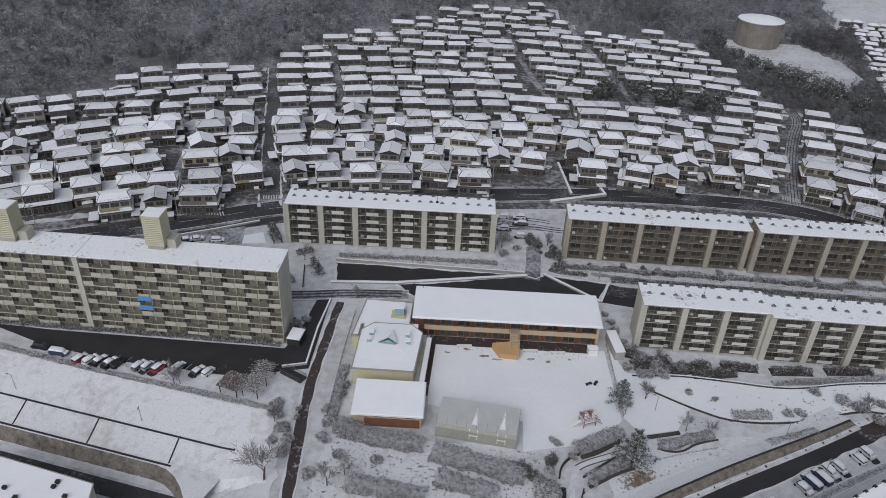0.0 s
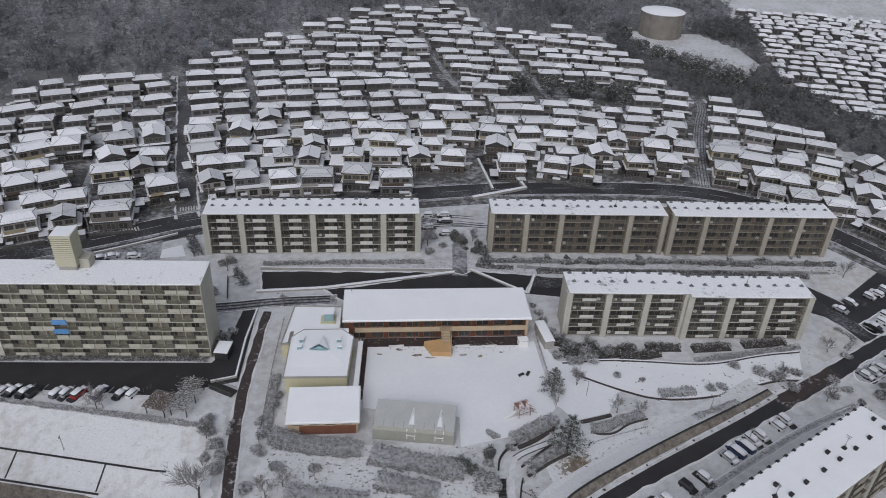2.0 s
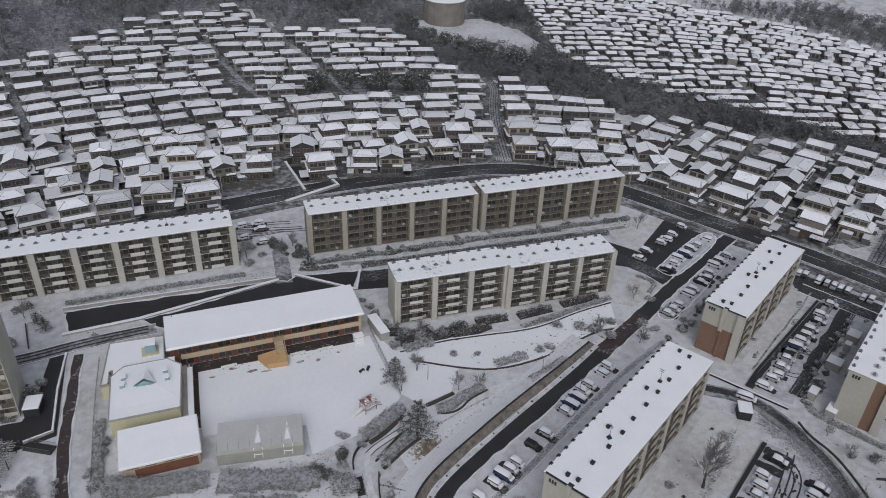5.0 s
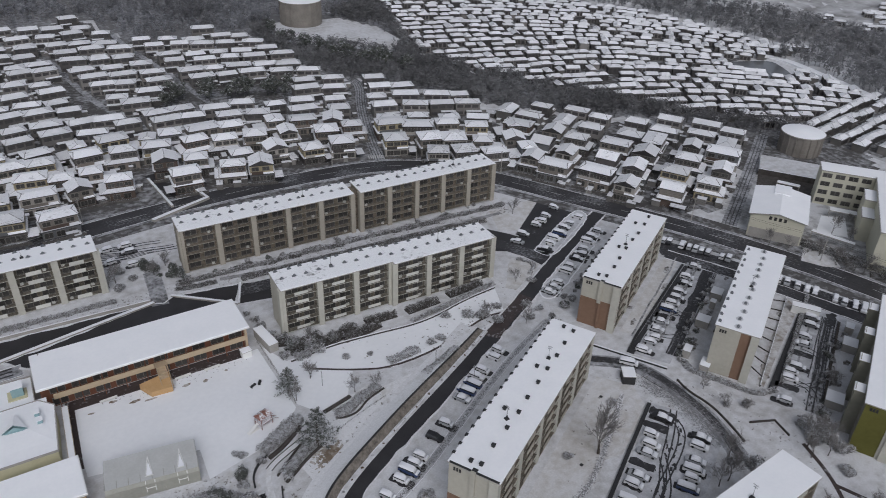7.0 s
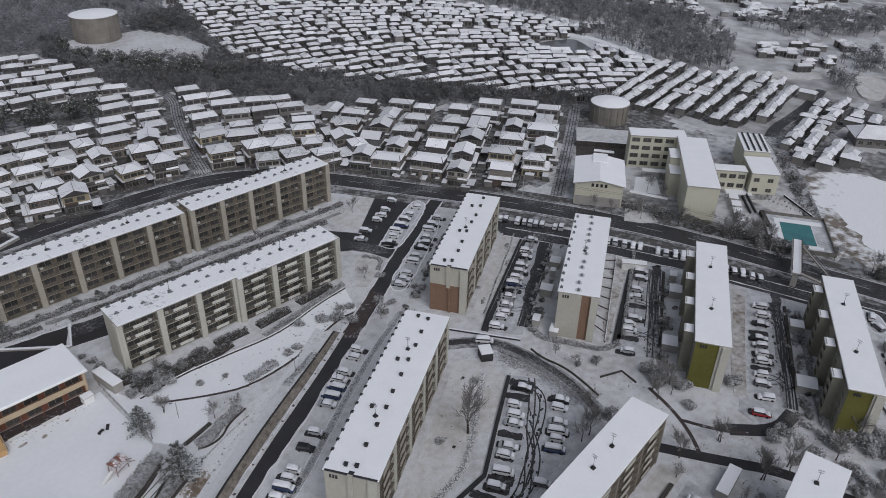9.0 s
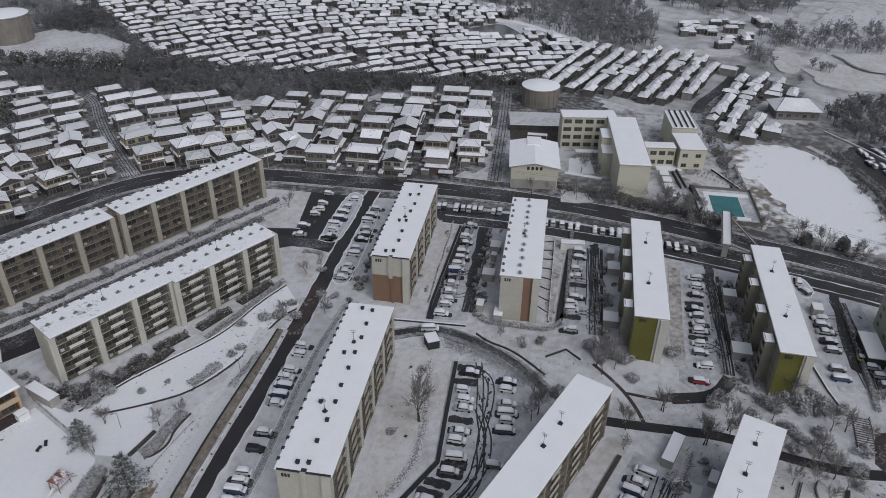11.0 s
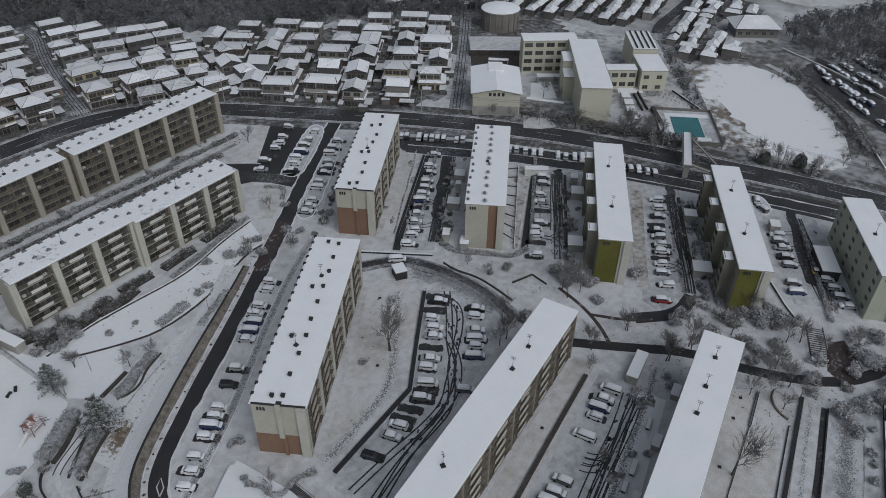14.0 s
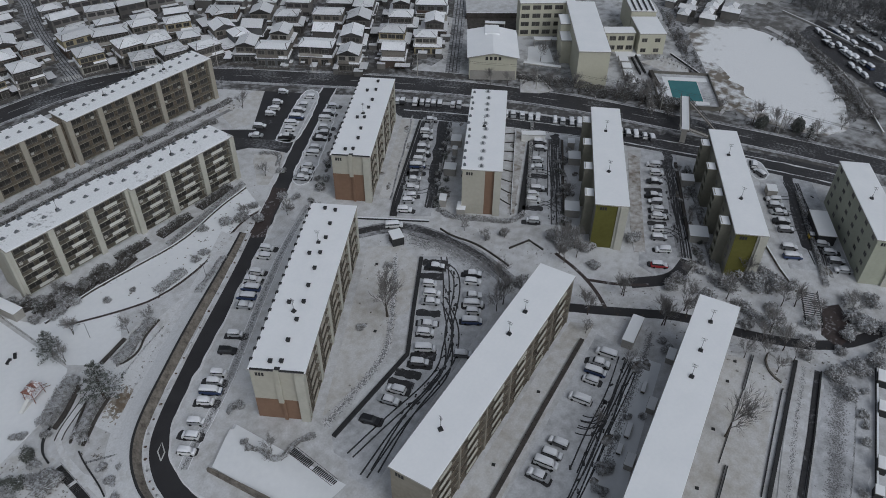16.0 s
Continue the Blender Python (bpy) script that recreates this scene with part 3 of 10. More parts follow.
def apartment(origin, angle, sections, depth, height, storeys, label, wall=CREAM, fin=FINC, panel=PALE, vents="low", base=None, base_h=0.0, end_style="plain", balcony=1.35, group="five-storey apartment blocks", stairs=False, bays_pattern="centre", back_windows=False, fin_w=1.5, front_detail=True, recess=SHADE_RECESS, cover=ROOF_SNOW, fin_back=0.0, one_window=False, panel_h=1.05, panel_mat=WHITE_PANEL, aerials=(), joint_fin=0.0):
    """A slab block with its balconies on the local -y side. sections: (length, bays, step forward, roof step) one after another."""
    b = thing("apartment_building", at(origin[0], origin[1], 0, angle), label, "apartment building", group)
    x0 = 0.0
    top = height - 0.35
    fl = (top - 0.5) / storeys
    for length, bays, fwd, rise in sections:
        y0, x1 = -fwd, x0 + length
        if not bays:
            # dark recessed joint between two parts
            part("joint_wall", MB().box(x0 - 0.3, x1 + 0.3, y0, y0 + depth + fwd * 2 - 0.6, -0.5, top + rise).mesh("joint_wall", WARM_SHADE_RECESS), b, label="dark recessed joint between two parts")
            x0 = x1
            continue
        yi = y0 + balcony + 0.35
        core = MB().box(x0 + 0.35, x1 - 0.35, yi, y0 + depth - 0.4, -0.5, top + rise)
        part("wall", core.mesh("wall", wall), b, label="weathered painted concrete wall")
        # back panel coloured darker than the wall to stand for recess shade
        part("recess_wall", MB().box(x0 + 0.4, x1 - 0.4, yi - 0.06, yi + 0.01, 0.3 + rise, top + rise - 0.02).mesh("recess_wall", recess), b, label="mottled wall behind the balconies with the recess shade in its colour")
        part("roof", MB().box(x0, x1, y0, y0 + depth, top + rise, top + rise + 0.22).mesh("roof", CONCRETE), b, label="flat concrete roof slab")
        sn = MB().box(x0 + 0.06, x1 - 0.06, y0 + 0.06, y0 + depth - 0.06, top + rise + 0.22, top + rise + 0.36, 0.05)
        part("snow_cover", sn.mesh("snow_cover", cover), b, label="layer of fresh snow")
        bw = length / bays
        for k in range(bays + 1):
            fx = x0 + 0.4 + (length - 0.8) * k / bays
            me = shared(("fin", round(top + rise, 2), fin.name, balcony, fin_w), lambda: MB().box(-fin_w / 2, fin_w / 2, fin_back, balcony + 0.5, -0.5, top + rise).mesh("fin", fin))
            part("fin", me, b, at(fx, y0 + 0.3))
        for s in range(storeys):
            z = 0.5 + rise + s * fl
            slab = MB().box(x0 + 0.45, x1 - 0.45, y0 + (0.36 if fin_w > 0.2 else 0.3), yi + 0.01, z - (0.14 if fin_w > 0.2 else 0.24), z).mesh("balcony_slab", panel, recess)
            # floor tops take the same shade-darkened colour
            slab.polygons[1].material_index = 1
            part("balcony_slab", slab, b)
            for k in range(bays if front_detail else 0):
                bx = x0 + 0.4 + (length - 0.8) * k / bays + fin_w / 2
                w = (length - 0.8) / bays - fin_w
                if bays_pattern == "centre":
                    pw = w * 0.42
                    px = bx + (w - pw) / 2
                    if panel_h:
                        part("balcony_panel", shared(("panel", round(pw, 2), panel_h, panel_mat.name), lambda: MB().box(0, pw, 0, 0.1, 0, panel_h).mesh("balcony_panel", panel_mat)), b, at(px, y0 + 0.38, z + (1.0 - panel_h)))
                    part("railing", shared(("rail", round(w, 2)), lambda: rail_mesh(w)), b, at(bx, y0 + 0.52, z))
                else:
                    pw = w * 0.5
                    part("balcony_panel", shared(("panel", round(pw, 2), panel.name), lambda: MB().box(0, pw, 0, 0.1, 0, 1.05).mesh("balcony_panel", panel)), b, at(bx + (0 if (s + k) % 2 else w - pw), y0 + 0.38, z))
                    rw = w - pw
                    part("railing", shared(("rail", round(rw, 2)), lambda: rail_mesh(rw)), b, at(bx + (pw if (s + k) % 2 else 0), y0 + 0.42, z))
                ww = w * 0.36
                for wx in ((bx + w * 0.3,) if one_window else (bx + w * 0.07, bx + w * 0.57)):
                    part("window", shared(("win", round(ww, 2)), lambda: window_mesh(ww, 1.9)), b, at(wx, yi - 0.07, z + 0.08))
            if front_detail and bays_pattern == "centre":
                # air conditioners and other things kept on the balconies
                for k in range(bays):
                    if (s * 3 + k * 5) % 4 in (0, 1):
                        ux = x0 + 0.4 + (length - 0.8) * k / bays + fin_w / 2 + ((length - 0.8) / bays - fin_w) * (0.12 if (s + k) % 2 else 0.8)
                        part("outdoor_unit", shared("outdoor_unit", lambda: MB().box(-0.42, 0.42, -0.17, 0.17, 0.0, 0.66, 0.02).mesh("outdoor_unit", WHITE_PANEL)), b, at(ux, yi - 0.5, z))
        # back of the section: a row of windows a storey
        if back_windows:
            for s in range(storeys):
                for k in range(bays * 2):
                    wx = x0 + (k + 0.5) * length / (bays * 2)
                    part("window", shared("backwin", lambda: window_mesh(1.6, 1.1)), b, at(wx + 0.8, y0 + depth - 0.39, 1.4 + rise + s * fl, 180))
        # vents and aerial
        n = bays * (3 if vents == "low" else 2)
        me = shared("vent" + vents, lambda: vent_mesh(vents))
        zt = top + rise + 0.36
        for k in range(n):
            vx = x0 + (k + 0.5) * length / n
            rows = (0.52, 0.93) if vents == "low" else ((0.45,) if k % 3 else (0.45, 0.66)) if vents == "box" else ()
            for r in rows:
                part("roof_vent", shared("ringvent" + end_style, lambda: vent_mesh("low", 1.2 if end_style == "half_brown" else 0.9)) if vents == "low" and r < 0.6 else me, b, at(vx + random.uniform(-0.5, 0.5), y0 + depth * r + random.uniform(-0.3, 0.3), zt - 0.03))
            if vents == "box":
                part("roof_drain", shared("drain", lambda: MB().box(-0.35, 0.35, -0.3, 0.3, -0.25, 0.2).mesh("roof_drain", DARK)), b, at(vx, y0 + depth - 0.1, zt - 0.1))
                part("roof_drain", shared("drain", None), b, at(vx + length / n / 2, y0 + depth - 0.1, zt - 0.1))
        for f in () if aerials is None else aerials or ((0.3, 0.72) if length > 45 else (0.5,)):
            part("antenna", shared("antenna", antenna_mesh), b, at(x0 + f * length, y0 + depth * 0.55, zt - 0.02, 40 + 70 * f))
        x0 = x1
    total = x0
    fwd0 = sections[0][2]
    if joint_fin:
        jx = sections[0][0]
        part("joint_fin", MB().box(jx - joint_fin / 2, jx + joint_fin / 2, 0.1, balcony + 0.5, -0.5, top).mesh("joint_fin", fin), b, label="wide cream upright between two parts")
    # near end wall
    if end_style == "brown":
        part("end_wall", MB().box(0.2, 0.36, -fwd0 + 0.3, -fwd0 + depth - 0.38, base_h, top).mesh("end_wall", wall), b)
        part("end_base", MB().box(0.14, 0.36, -fwd0 + 0.3, -fwd0 + depth - 0.38, -0.5, base_h).mesh("end_base", base), b, label="brown painted base of the end wall")
        part("roof_edge", MB().box(0.02, 0.42, -fwd0 + 0.3, -fwd0 + depth - 0.5, top + 0.2, top + 0.385).box(0.3, 1.1, depth * 0.5 - 0.6, depth * 0.5 + 0.5, top + 0.2, top + 0.38).mesh("roof_edge", DARK), b, label="dark roof edge free of snow")
        part("chimney_duct", MB().box(-0.25, 0.14, depth * 0.5 - 0.5, depth * 0.5 + 0.5, base_h - 0.6, top + 0.5).mesh("chimney_duct", wall), b)
        part("chimney_duct", MB().box(-0.25, 0.14, depth * 0.5 - 0.75, depth * 0.5 - 0.1, -0.5, base_h - 0.6).mesh("chimney_duct", base), b)
    elif end_style == "half_brown":
        part("end_wall", MB().box(0.1, 0.36, depth * 0.42, depth - 0.38, -0.5, top).mesh("end_wall", wall), b)
        part("end_base", MB().box(0.22, 0.36, 0.3, depth * 0.42, -0.5, top).mesh("end_base", base), b, label="brown painted strip of the end wall")
    elif end_style == "olive":
        part("end_wall", MB().box(0.05, 0.36, 0.4, depth * 0.33, -0.5, top).mesh("end_wall", FINC), b, label="cream painted strip of the end wall")
        part("end_panel", MB().box(0.26, 0.36, depth * 0.33, depth - 0.4, -0.5, top).mesh("end_panel", base), b, label="olive green painted end wall")
    else:
        part("end_wall", MB().box(0.2, 0.36, -fwd0 + 0.3, -fwd0 + depth - 0.38, -0.5, top).mesh("end_wall", wall), b)
        part("end_wall", MB().box(total - 0.36, total - 0.2, -sections[-1][2] + 0.3, -sections[-1][2] + depth - 0.38, -0.5, top + sections[-1][3]).mesh("end_wall", wall), b)
    if end_style != "plain" or vents == "none":
        for i in range(3):
            part("number_bar", shared("numbar", lambda: MB().box(-0.05, 0.0, -0.22, 0.22, 0, 0.9).mesh("number_bar", DARK)), b, at(0.1 if end_style == "half_brown" else 0.19, -fwd0 + depth - 1.6 - 0.6 * i, top - 1.5))
    if stairs:
        # stair towers on the back, each with a small snowy roof and open landings
        n = 4
        for k in range(n):
            sx = total * (k + 0.55) / n
            part("stair_tower", MB().box(sx - 1.5, sx - 1.3, depth - 0.45, depth + 2.0, -0.5, top - 1.2).box(sx + 1.3, sx + 1.5, depth - 0.45, depth + 2.0, -0.5, top - 1.2).mesh("stair_tower", wall), b)
            for s in range(storeys):
                z = 1.2 + s * fl
                part("landing", MB().box(sx - 1.3, sx + 1.3, depth - 0.45, depth + 1.95, z, z + 0.16).box(sx - 1.3, sx + 1.3, depth + 1.85, depth + 1.97, z, z + 1.1).mesh("landing", wall), b)
            part("stair_roof", MB().box(sx - 1.7, sx + 1.7, depth - 0.1, depth + 2.3, top - 1.2, top - 1.0).mesh("stair_roof", wall), b)
            part("snow_cover", MB().box(sx - 1.62, sx + 1.62, depth - 0.02, depth + 2.22, top - 1.0, top - 0.86, 0.04).mesh("snow_cover", ROOF_SNOW), b)
    return b


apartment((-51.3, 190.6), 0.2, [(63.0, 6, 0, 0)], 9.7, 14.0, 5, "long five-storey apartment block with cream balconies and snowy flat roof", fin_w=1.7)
apartment((33.0, 190.3), -1.8, [(53.6, 5, 0, 0), (1.9, 0, -2.2, -0.35), (50.5, 5, 0.7, 0.25)], 9.3, 14.2, 5, "long tan five-storey apartment block in two parts with snowy flat roof", wall=TAN, fin=TAN_FIN, panel=TAN_FIN, recess=WARM_SHADE_RECESS, cover=WORN_SNOW, panel_h=0)
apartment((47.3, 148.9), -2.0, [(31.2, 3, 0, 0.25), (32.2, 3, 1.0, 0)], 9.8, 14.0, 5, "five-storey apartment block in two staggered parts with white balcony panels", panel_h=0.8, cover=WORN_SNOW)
apartment((-139.5, 146.2), -1.9, [(48.8, 9, 0, 0), (49.6, 9, 0, 0)], 10.2, 22.0, 8, "eight-storey cream apartment block with chequered balcony panels", aerials=None, bays_pattern="zigzag", vents="none", group="", fin_w=0.16, fin_back=0.9, recess=TALL_SHADE_RECESS, cover=WORN_SNOW, one_window=True, panel=TALL_PANEL, wall=FINC, joint_fin=1.3)
apartment((59.9, 71.6), 29.4, [(52.6, 5, 0, 0)], 11.2, 14.2, 5, "five-storey apartment block with brown-based end wall and dark roof vents", vents="box", base=BROWN, base_h=5.7, end_style="brown", panel_mat=TAN_FIN, recess=WARM_SHADE_RECESS)
apartment((123.6, 107.9), 29.3, [(44.2, 4, 0, 0)], 10.9, 14.6, 5, "five-storey apartment block with brown lower end wall", vents="box", base=BROWN, base_h=8.6, end_style="brown", panel_mat=TAN_FIN, recess=WARM_SHADE_RECESS)
apartment((138.6, 76.6), 29.5, [(43.6, 4, 0, 0)], 10.8, 14.2, 5, "five-storey apartment block with brown strip on its end wall", vents="low", base=BROWN, end_style="half_brown", panel_mat=TAN_FIN, recess=WARM_SHADE_RECESS)
apartment((144.4, 44.0), 27.4, [(48.4, 4, 0, 0)], 8.5, 13.6, 5, "five-storey apartment block with olive green end wall and stair towers", vents="none", base=OLIVE, end_style="olive", stairs=True, back_windows=True, front_detail=False, wall=STAIRC)
apartment((152.6, 12.9), 26.8, [(47.4, 4, 0, 0)], 7.9, 13.6, 5, "five-storey apartment block with olive green end wall and stair towers", vents="none", base=OLIVE, end_style="olive", stairs=True, back_windows=True, front_detail=False, wall=STAIRC)
apartment((169.1, -14.4), 26.4, [(33.6, 3, 0, 0)], 7.6, 13.6, 5, "five-storey cream apartment block with rows of small windows", vents="none", end_style="plain", back_windows=True, front_detail=False, wall=GREENISH)
apartment((53.9, 38.6), 4.3, [(60.0, 6, 0, 0)], 8.5, 14.0, 5, "long five-storey apartment block with a smooth snow-covered roof", vents="none", wall=TAN, panel=TAN_FIN, fin=TAN, balcony=1.3, fin_w=0.5, panel_h=0.8, panel_mat=FINC, recess=WARM_SHADE_RECESS, aerials=(0.18, 0.62, 0.74))
apartment((63.4, 3.4), 7.1, [(62.0, 6, 0, 0)], 8.4, 14.0, 5, "long five-storey apartment block with a smooth snow-covered roof", vents="none", wall=TAN, panel=TAN_FIN, fin=TAN, fin_w=0.5, panel_h=0.8, panel_mat=FINC, recess=WARM_SHADE_RECESS, aerials=(0.62, 0.74, 0.88))

# ---- houses ----


def house_wall_material():
    m = mat("house_wall", (0.235, 0.228, 0.22), (0.36, 0.35, 0.338), 0.3, 0.85, 0.05, 2.0)
    t = m.node_tree
    n, link = t.nodes, t.links.new
    bsdf = n["Principled BSDF"]
    old = bsdf.inputs["Base Color"].links[0].from_socket
    ramp = n.new("ShaderNodeValToRGB")
    ramp.color_ramp.interpolation = "CONSTANT"
    cols = [(0.7, 0.66, 0.6), (0.42, 0.4, 0.4), (1.3, 1.26, 1.18), (0.36, 0.28, 0.24), (1.2, 1.06, 0.7), (0.5, 0.53, 0.56), (0.26, 0.24, 0.24), (0.8, 0.72, 0.64)]
    ramp.color_ramp.elements[0].color, ramp.color_ramp.elements[1].color = (*cols[0], 1), (*cols[-1], 1)
    ramp.color_ramp.elements[1].position = 0.875
    for i in range(1, 7):
        e = ramp.color_ramp.elements.new(i / 8)
        e.color = (*cols[i], 1)
    link(n.new("ShaderNodeObjectInfo").outputs["Random"], ramp.inputs["Fac"])
    mix = n.new("ShaderNodeMix")
    mix.data_type, mix.blend_type = "RGBA", "MULTIPLY"
    mix.inputs["Factor"].default_value = 1.0
    link(old, mix.inputs[6])
    link(ramp.outputs["Color"], mix.inputs[7])
    link(mix.outputs[2], bsdf.inputs["Base Color"])
    return m


HOUSE_WALL = house_wall_material()
FAR_SNOW = mat("snow_on_far_roofs", (0.56, 0.565, 0.58), (0.82, 0.825, 0.845), 0.15, 0.75, 0.0, 0.9, island=0.14)
FAR_WALL = mat("far_house_wall", (0.1, 0.096, 0.092), (0.25, 0.237, 0.222), 0.05, 0.85, 0.0, 0.3, island=0.5)
TILE = mat("dark_roof_tile", (0.035, 0.034, 0.036), (0.08, 0.075, 0.075), 0.6, 0.6, 0.3, 4.0, random_tint=0.4)


HOUSE_SNOW = patchy("snow_on_roof_tiles", (0.22, 0.22, 0.23), (0.36, 0.36, 0.37), (0.84, 0.845, 0.865), 0.2, 1.2, 0.55, 0.86, rough=0.75, bump=0.2)


def house_snow_tint():
    """Each roof holds a little more or less snow than the next."""
    t = HOUSE_SNOW.node_tree
    bsdf = t.nodes["Principled BSDF"]
    old = bsdf.inputs["Base Color"].links[0].from_socket
    mr, hsv = t.nodes.new("ShaderNodeMapRange"), t.nodes.new("ShaderNodeHueSaturation")
    mr.inputs["To Min"].default_value, mr.inputs["To Max"].default_value = 0.74, 1.08
    t.links.new(t.nodes.new("ShaderNodeObjectInfo").outputs["Random"], mr.inputs["Value"])
    t.links.new(mr.outputs["Result"], hsv.inputs["Value"])
    t.links.new(old, hsv.inputs["Color"])
    t.links.new(hsv.outputs["Color"], bsdf.inputs["Base Color"])


house_snow_tint()


class Roof:
    """One closed shell: tiled rims, ridges and eaves, with a raised sheet of snow on each slope."""

    def __init__(self):
        self.mb, self.snow = MB(), []

    def slope(self, idx, rim=0.13, deep=0.13):
        v = self.mb.v
        pts = [Vector(v[i]) for i in idx]
        m = sum(pts, Vector()) / len(pts)
        size = min((p - m).length for p in pts)
        keep = max(0.55, 1 - rim / max(size, 0.3))
        nrm = (pts[1] - pts[0]).cross(pts[2] - pts[0]).normalized()
        k, n = len(v), len(idx)
        v += [tuple(m + (p - m) * keep) for p in pts] + [tuple(m + (p - m) * (keep - 0.01) + nrm * deep) for p in pts]
        for i in range(n):
            j = (i + 1) % n
            self.mb.f.append((idx[i], idx[j], k + j, k + i))
            self.snow.append(len(self.mb.f))
            self.mb.f.append((k + i, k + j, k + n + j, k + n + i))
        self.snow.append(len(self.mb.f))
        self.mb.f.append(tuple(k + n + i for i in range(n)))

    def base(self, x0, x1, y0, y1, z, thick=0.16):
        self.mb.v += [(x, y, zz) for zz in (z - thick, z) for x, y in ((x0, y0), (x1, y0), (x1, y1), (x0, y1))]
        self.mb.f += [(3, 2, 1, 0)] + [(i, (i + 1) % 4, 4 + (i + 1) % 4, 4 + i) for i in range(4)]

    def hipped(self, x0, x1, y0, y1, z, rise, ridge, along_y=False):
        """ridge 1 is a gable, 0 a pyramid."""
        self.base(x0, x1, y0, y1, z)
        k = len(self.mb.v)
        if along_y:
            cx, d = (x0 + x1) / 2, (1 - ridge) * (y1 - y0) / 2
            self.mb.v += [(cx, y0 + d, z + rise), (cx, y1 - d, z + rise)]
            faces = ((5, 6, k + 1, k), (7, 4, k, k + 1), (4, 5, k), (6, 7, k + 1))
        else:
            cy, d = (y0 + y1) / 2, (1 - ridge) * (x1 - x0) / 2
            self.mb.v += [(x0 + d, cy, z + rise), (x1 - d, cy, z + rise)]
            faces = ((4, 5, k + 1, k), (6, 7, k, k + 1), (5, 6, k + 1), (7, 4, k))
        for f in faces:
            if len(f) == 3 and d < 0.05:
                self.mb.f.append(f)
            else:
                self.slope(f)
        return self

    def skirt(self, outer, inner, z, rise):
        """A lower roof round an upper floor."""
        self.base(*outer, z)
        k = len(self.mb.v)
        x0, x1, y0, y1 = inner
        self.mb.v += [(x0, y0, z + rise), (x1, y0, z + rise), (x1, y1, z + rise), (x0, y1, z + rise)]
        for i in range(4):
            j = (i + 1) % 4
            self.slope((4 + i, 4 + j, k + j, k + i), 0.12)
        self.mb.f.append((k, k + 1, k + 2, k + 3))
        return self

    def flat(self, x0, x1, y0, y1, z, thick=0.18):
        self.base(x0, x1, y0, y1, z, thick)
        self.slope((4, 5, 6, 7), 0.14, 0.1)
        return self

    def mesh(self, name):
        me = self.mb.mesh(name, TILE, HOUSE_SNOW)
        for i in self.snow:
            me.polygons[i].material_index = 1
        return me


def angle_piece(x0, x1, profile):
    """A profile in y and z pulled along x: one closed piece."""
    m, n = MB(), len(profile)
    m.v = [(x, y, z) for x in (x0, x1) for y, z in profile]
    m.f = [tuple(range(n)), tuple(range(2 * n - 1, n - 1, -1))] + [(i, n + i, n + (i + 1) % n, (i + 1) % n) for i in range(n)]
    return m


GARDEN_WALL = mat("dark_garden_wall", (0.05, 0.048, 0.046), (0.16, 0.15, 0.14), 0.8, 0.9, 0.1, 3.0, snow=0.12)


def house(w, d, upper, rise, ridge, along_y, carport, balcony, label, group):
    """A two-storey house, front towards local -y. upper: the upper floor's x and y reach."""
    b = thing("house", at(0, 0, -50), label, "house", group)
    x0, x1, y0, y1 = -w / 2, w / 2, -d / 2, d / 2
    ux0, ux1, uy0, uy1 = upper
    h1, h = 2.95, 6.1
    part("wall", MB().box(x0, x1, y0, y1, -1.5, h1).mesh("wall", HOUSE_WALL), b)
    up = MB().box(ux0, ux1, uy0, uy1, h1 - 0.1, h)
    if ridge == 1:
        # gable walls closed up to the ridge
        if along_y:
            cx = (ux0 + ux1) / 2
            up.v += [(cx, uy0, h + rise * 0.85), (cx, uy1, h + rise * 0.85)]
            up.f += [(4, 5, 8), (6, 7, 9)]
        else:
            cy = (uy0 + uy1) / 2
            up.v += [(ux0, cy, h + rise * 0.85), (ux1, cy, h + rise * 0.85)]
            up.f += [(7, 4, 8), (5, 6, 9)]
    part("upper_wall", up.mesh("upper_wall", HOUSE_WALL), b)
    e = 0.32
    part("lower_roof", Roof().skirt((x0 - e, x1 + e, y0 - e, y1 + e), (ux0 - 0.02, ux1 + 0.02, uy0 - 0.02, uy1 + 0.02), h1, 0.55).mesh("lower_roof"), b, label="snow-covered tiled skirt roof")
    part("roof", Roof().hipped(ux0 - e, ux1 + e, uy0 - e, uy1 + e, h, rise, ridge, along_y).mesh("roof"), b, label="dark tiled roof under fresh snow")
    n, span = (3, 0.31) if ux1 - ux0 > 7.5 else (2, 0.46)
    for i in range(n):
        part("window", shared(("hwin", n), lambda: window_mesh(2.3, 1.5)), b, at(ux0 + (ux1 - ux0) * (0.06 + span * i), uy0, h - 2.1))
    for i in range(3):
        part("window", shared("hdoor", lambda: window_mesh(2.4, 1.9)), b, at(x0 + 0.5 + (w - 0.8) * i / 3, y0, 0.3))
    part("garden_wall", MB().box(x0 - 0.6, x1 + 0.8, y0 - 2.6, y0 - 2.4, -1.2, 1.0).mesh("garden_wall", GARDEN_WALL), b, label="dark garden wall before the house")
    if carport:
        s = carport
        cx = s * (w / 2 + 1.5)
        part("carport", Roof().flat(cx - 1.4, cx + 1.4, y0 - 2.2, y0 + 3.2, 2.2).mesh("carport"), b, label="flat carport roof under snow")
    if balcony:
        part("balcony", angle_piece(ux0 + 0.3, ux0 + 0.3 + (ux1 - ux0) * balcony, [(uy0 + 0.02, h1 + 0.3), (uy0 - 1.0, h1 + 0.3), (uy0 - 1.0, h1 + 1.3), (uy0 - 0.92, h1 + 1.3), (uy0 - 0.92, h1 + 0.45), (uy0 + 0.02, h1 + 0.45)]).mesh("balcony", HOUSE_WALL), b)
    return b


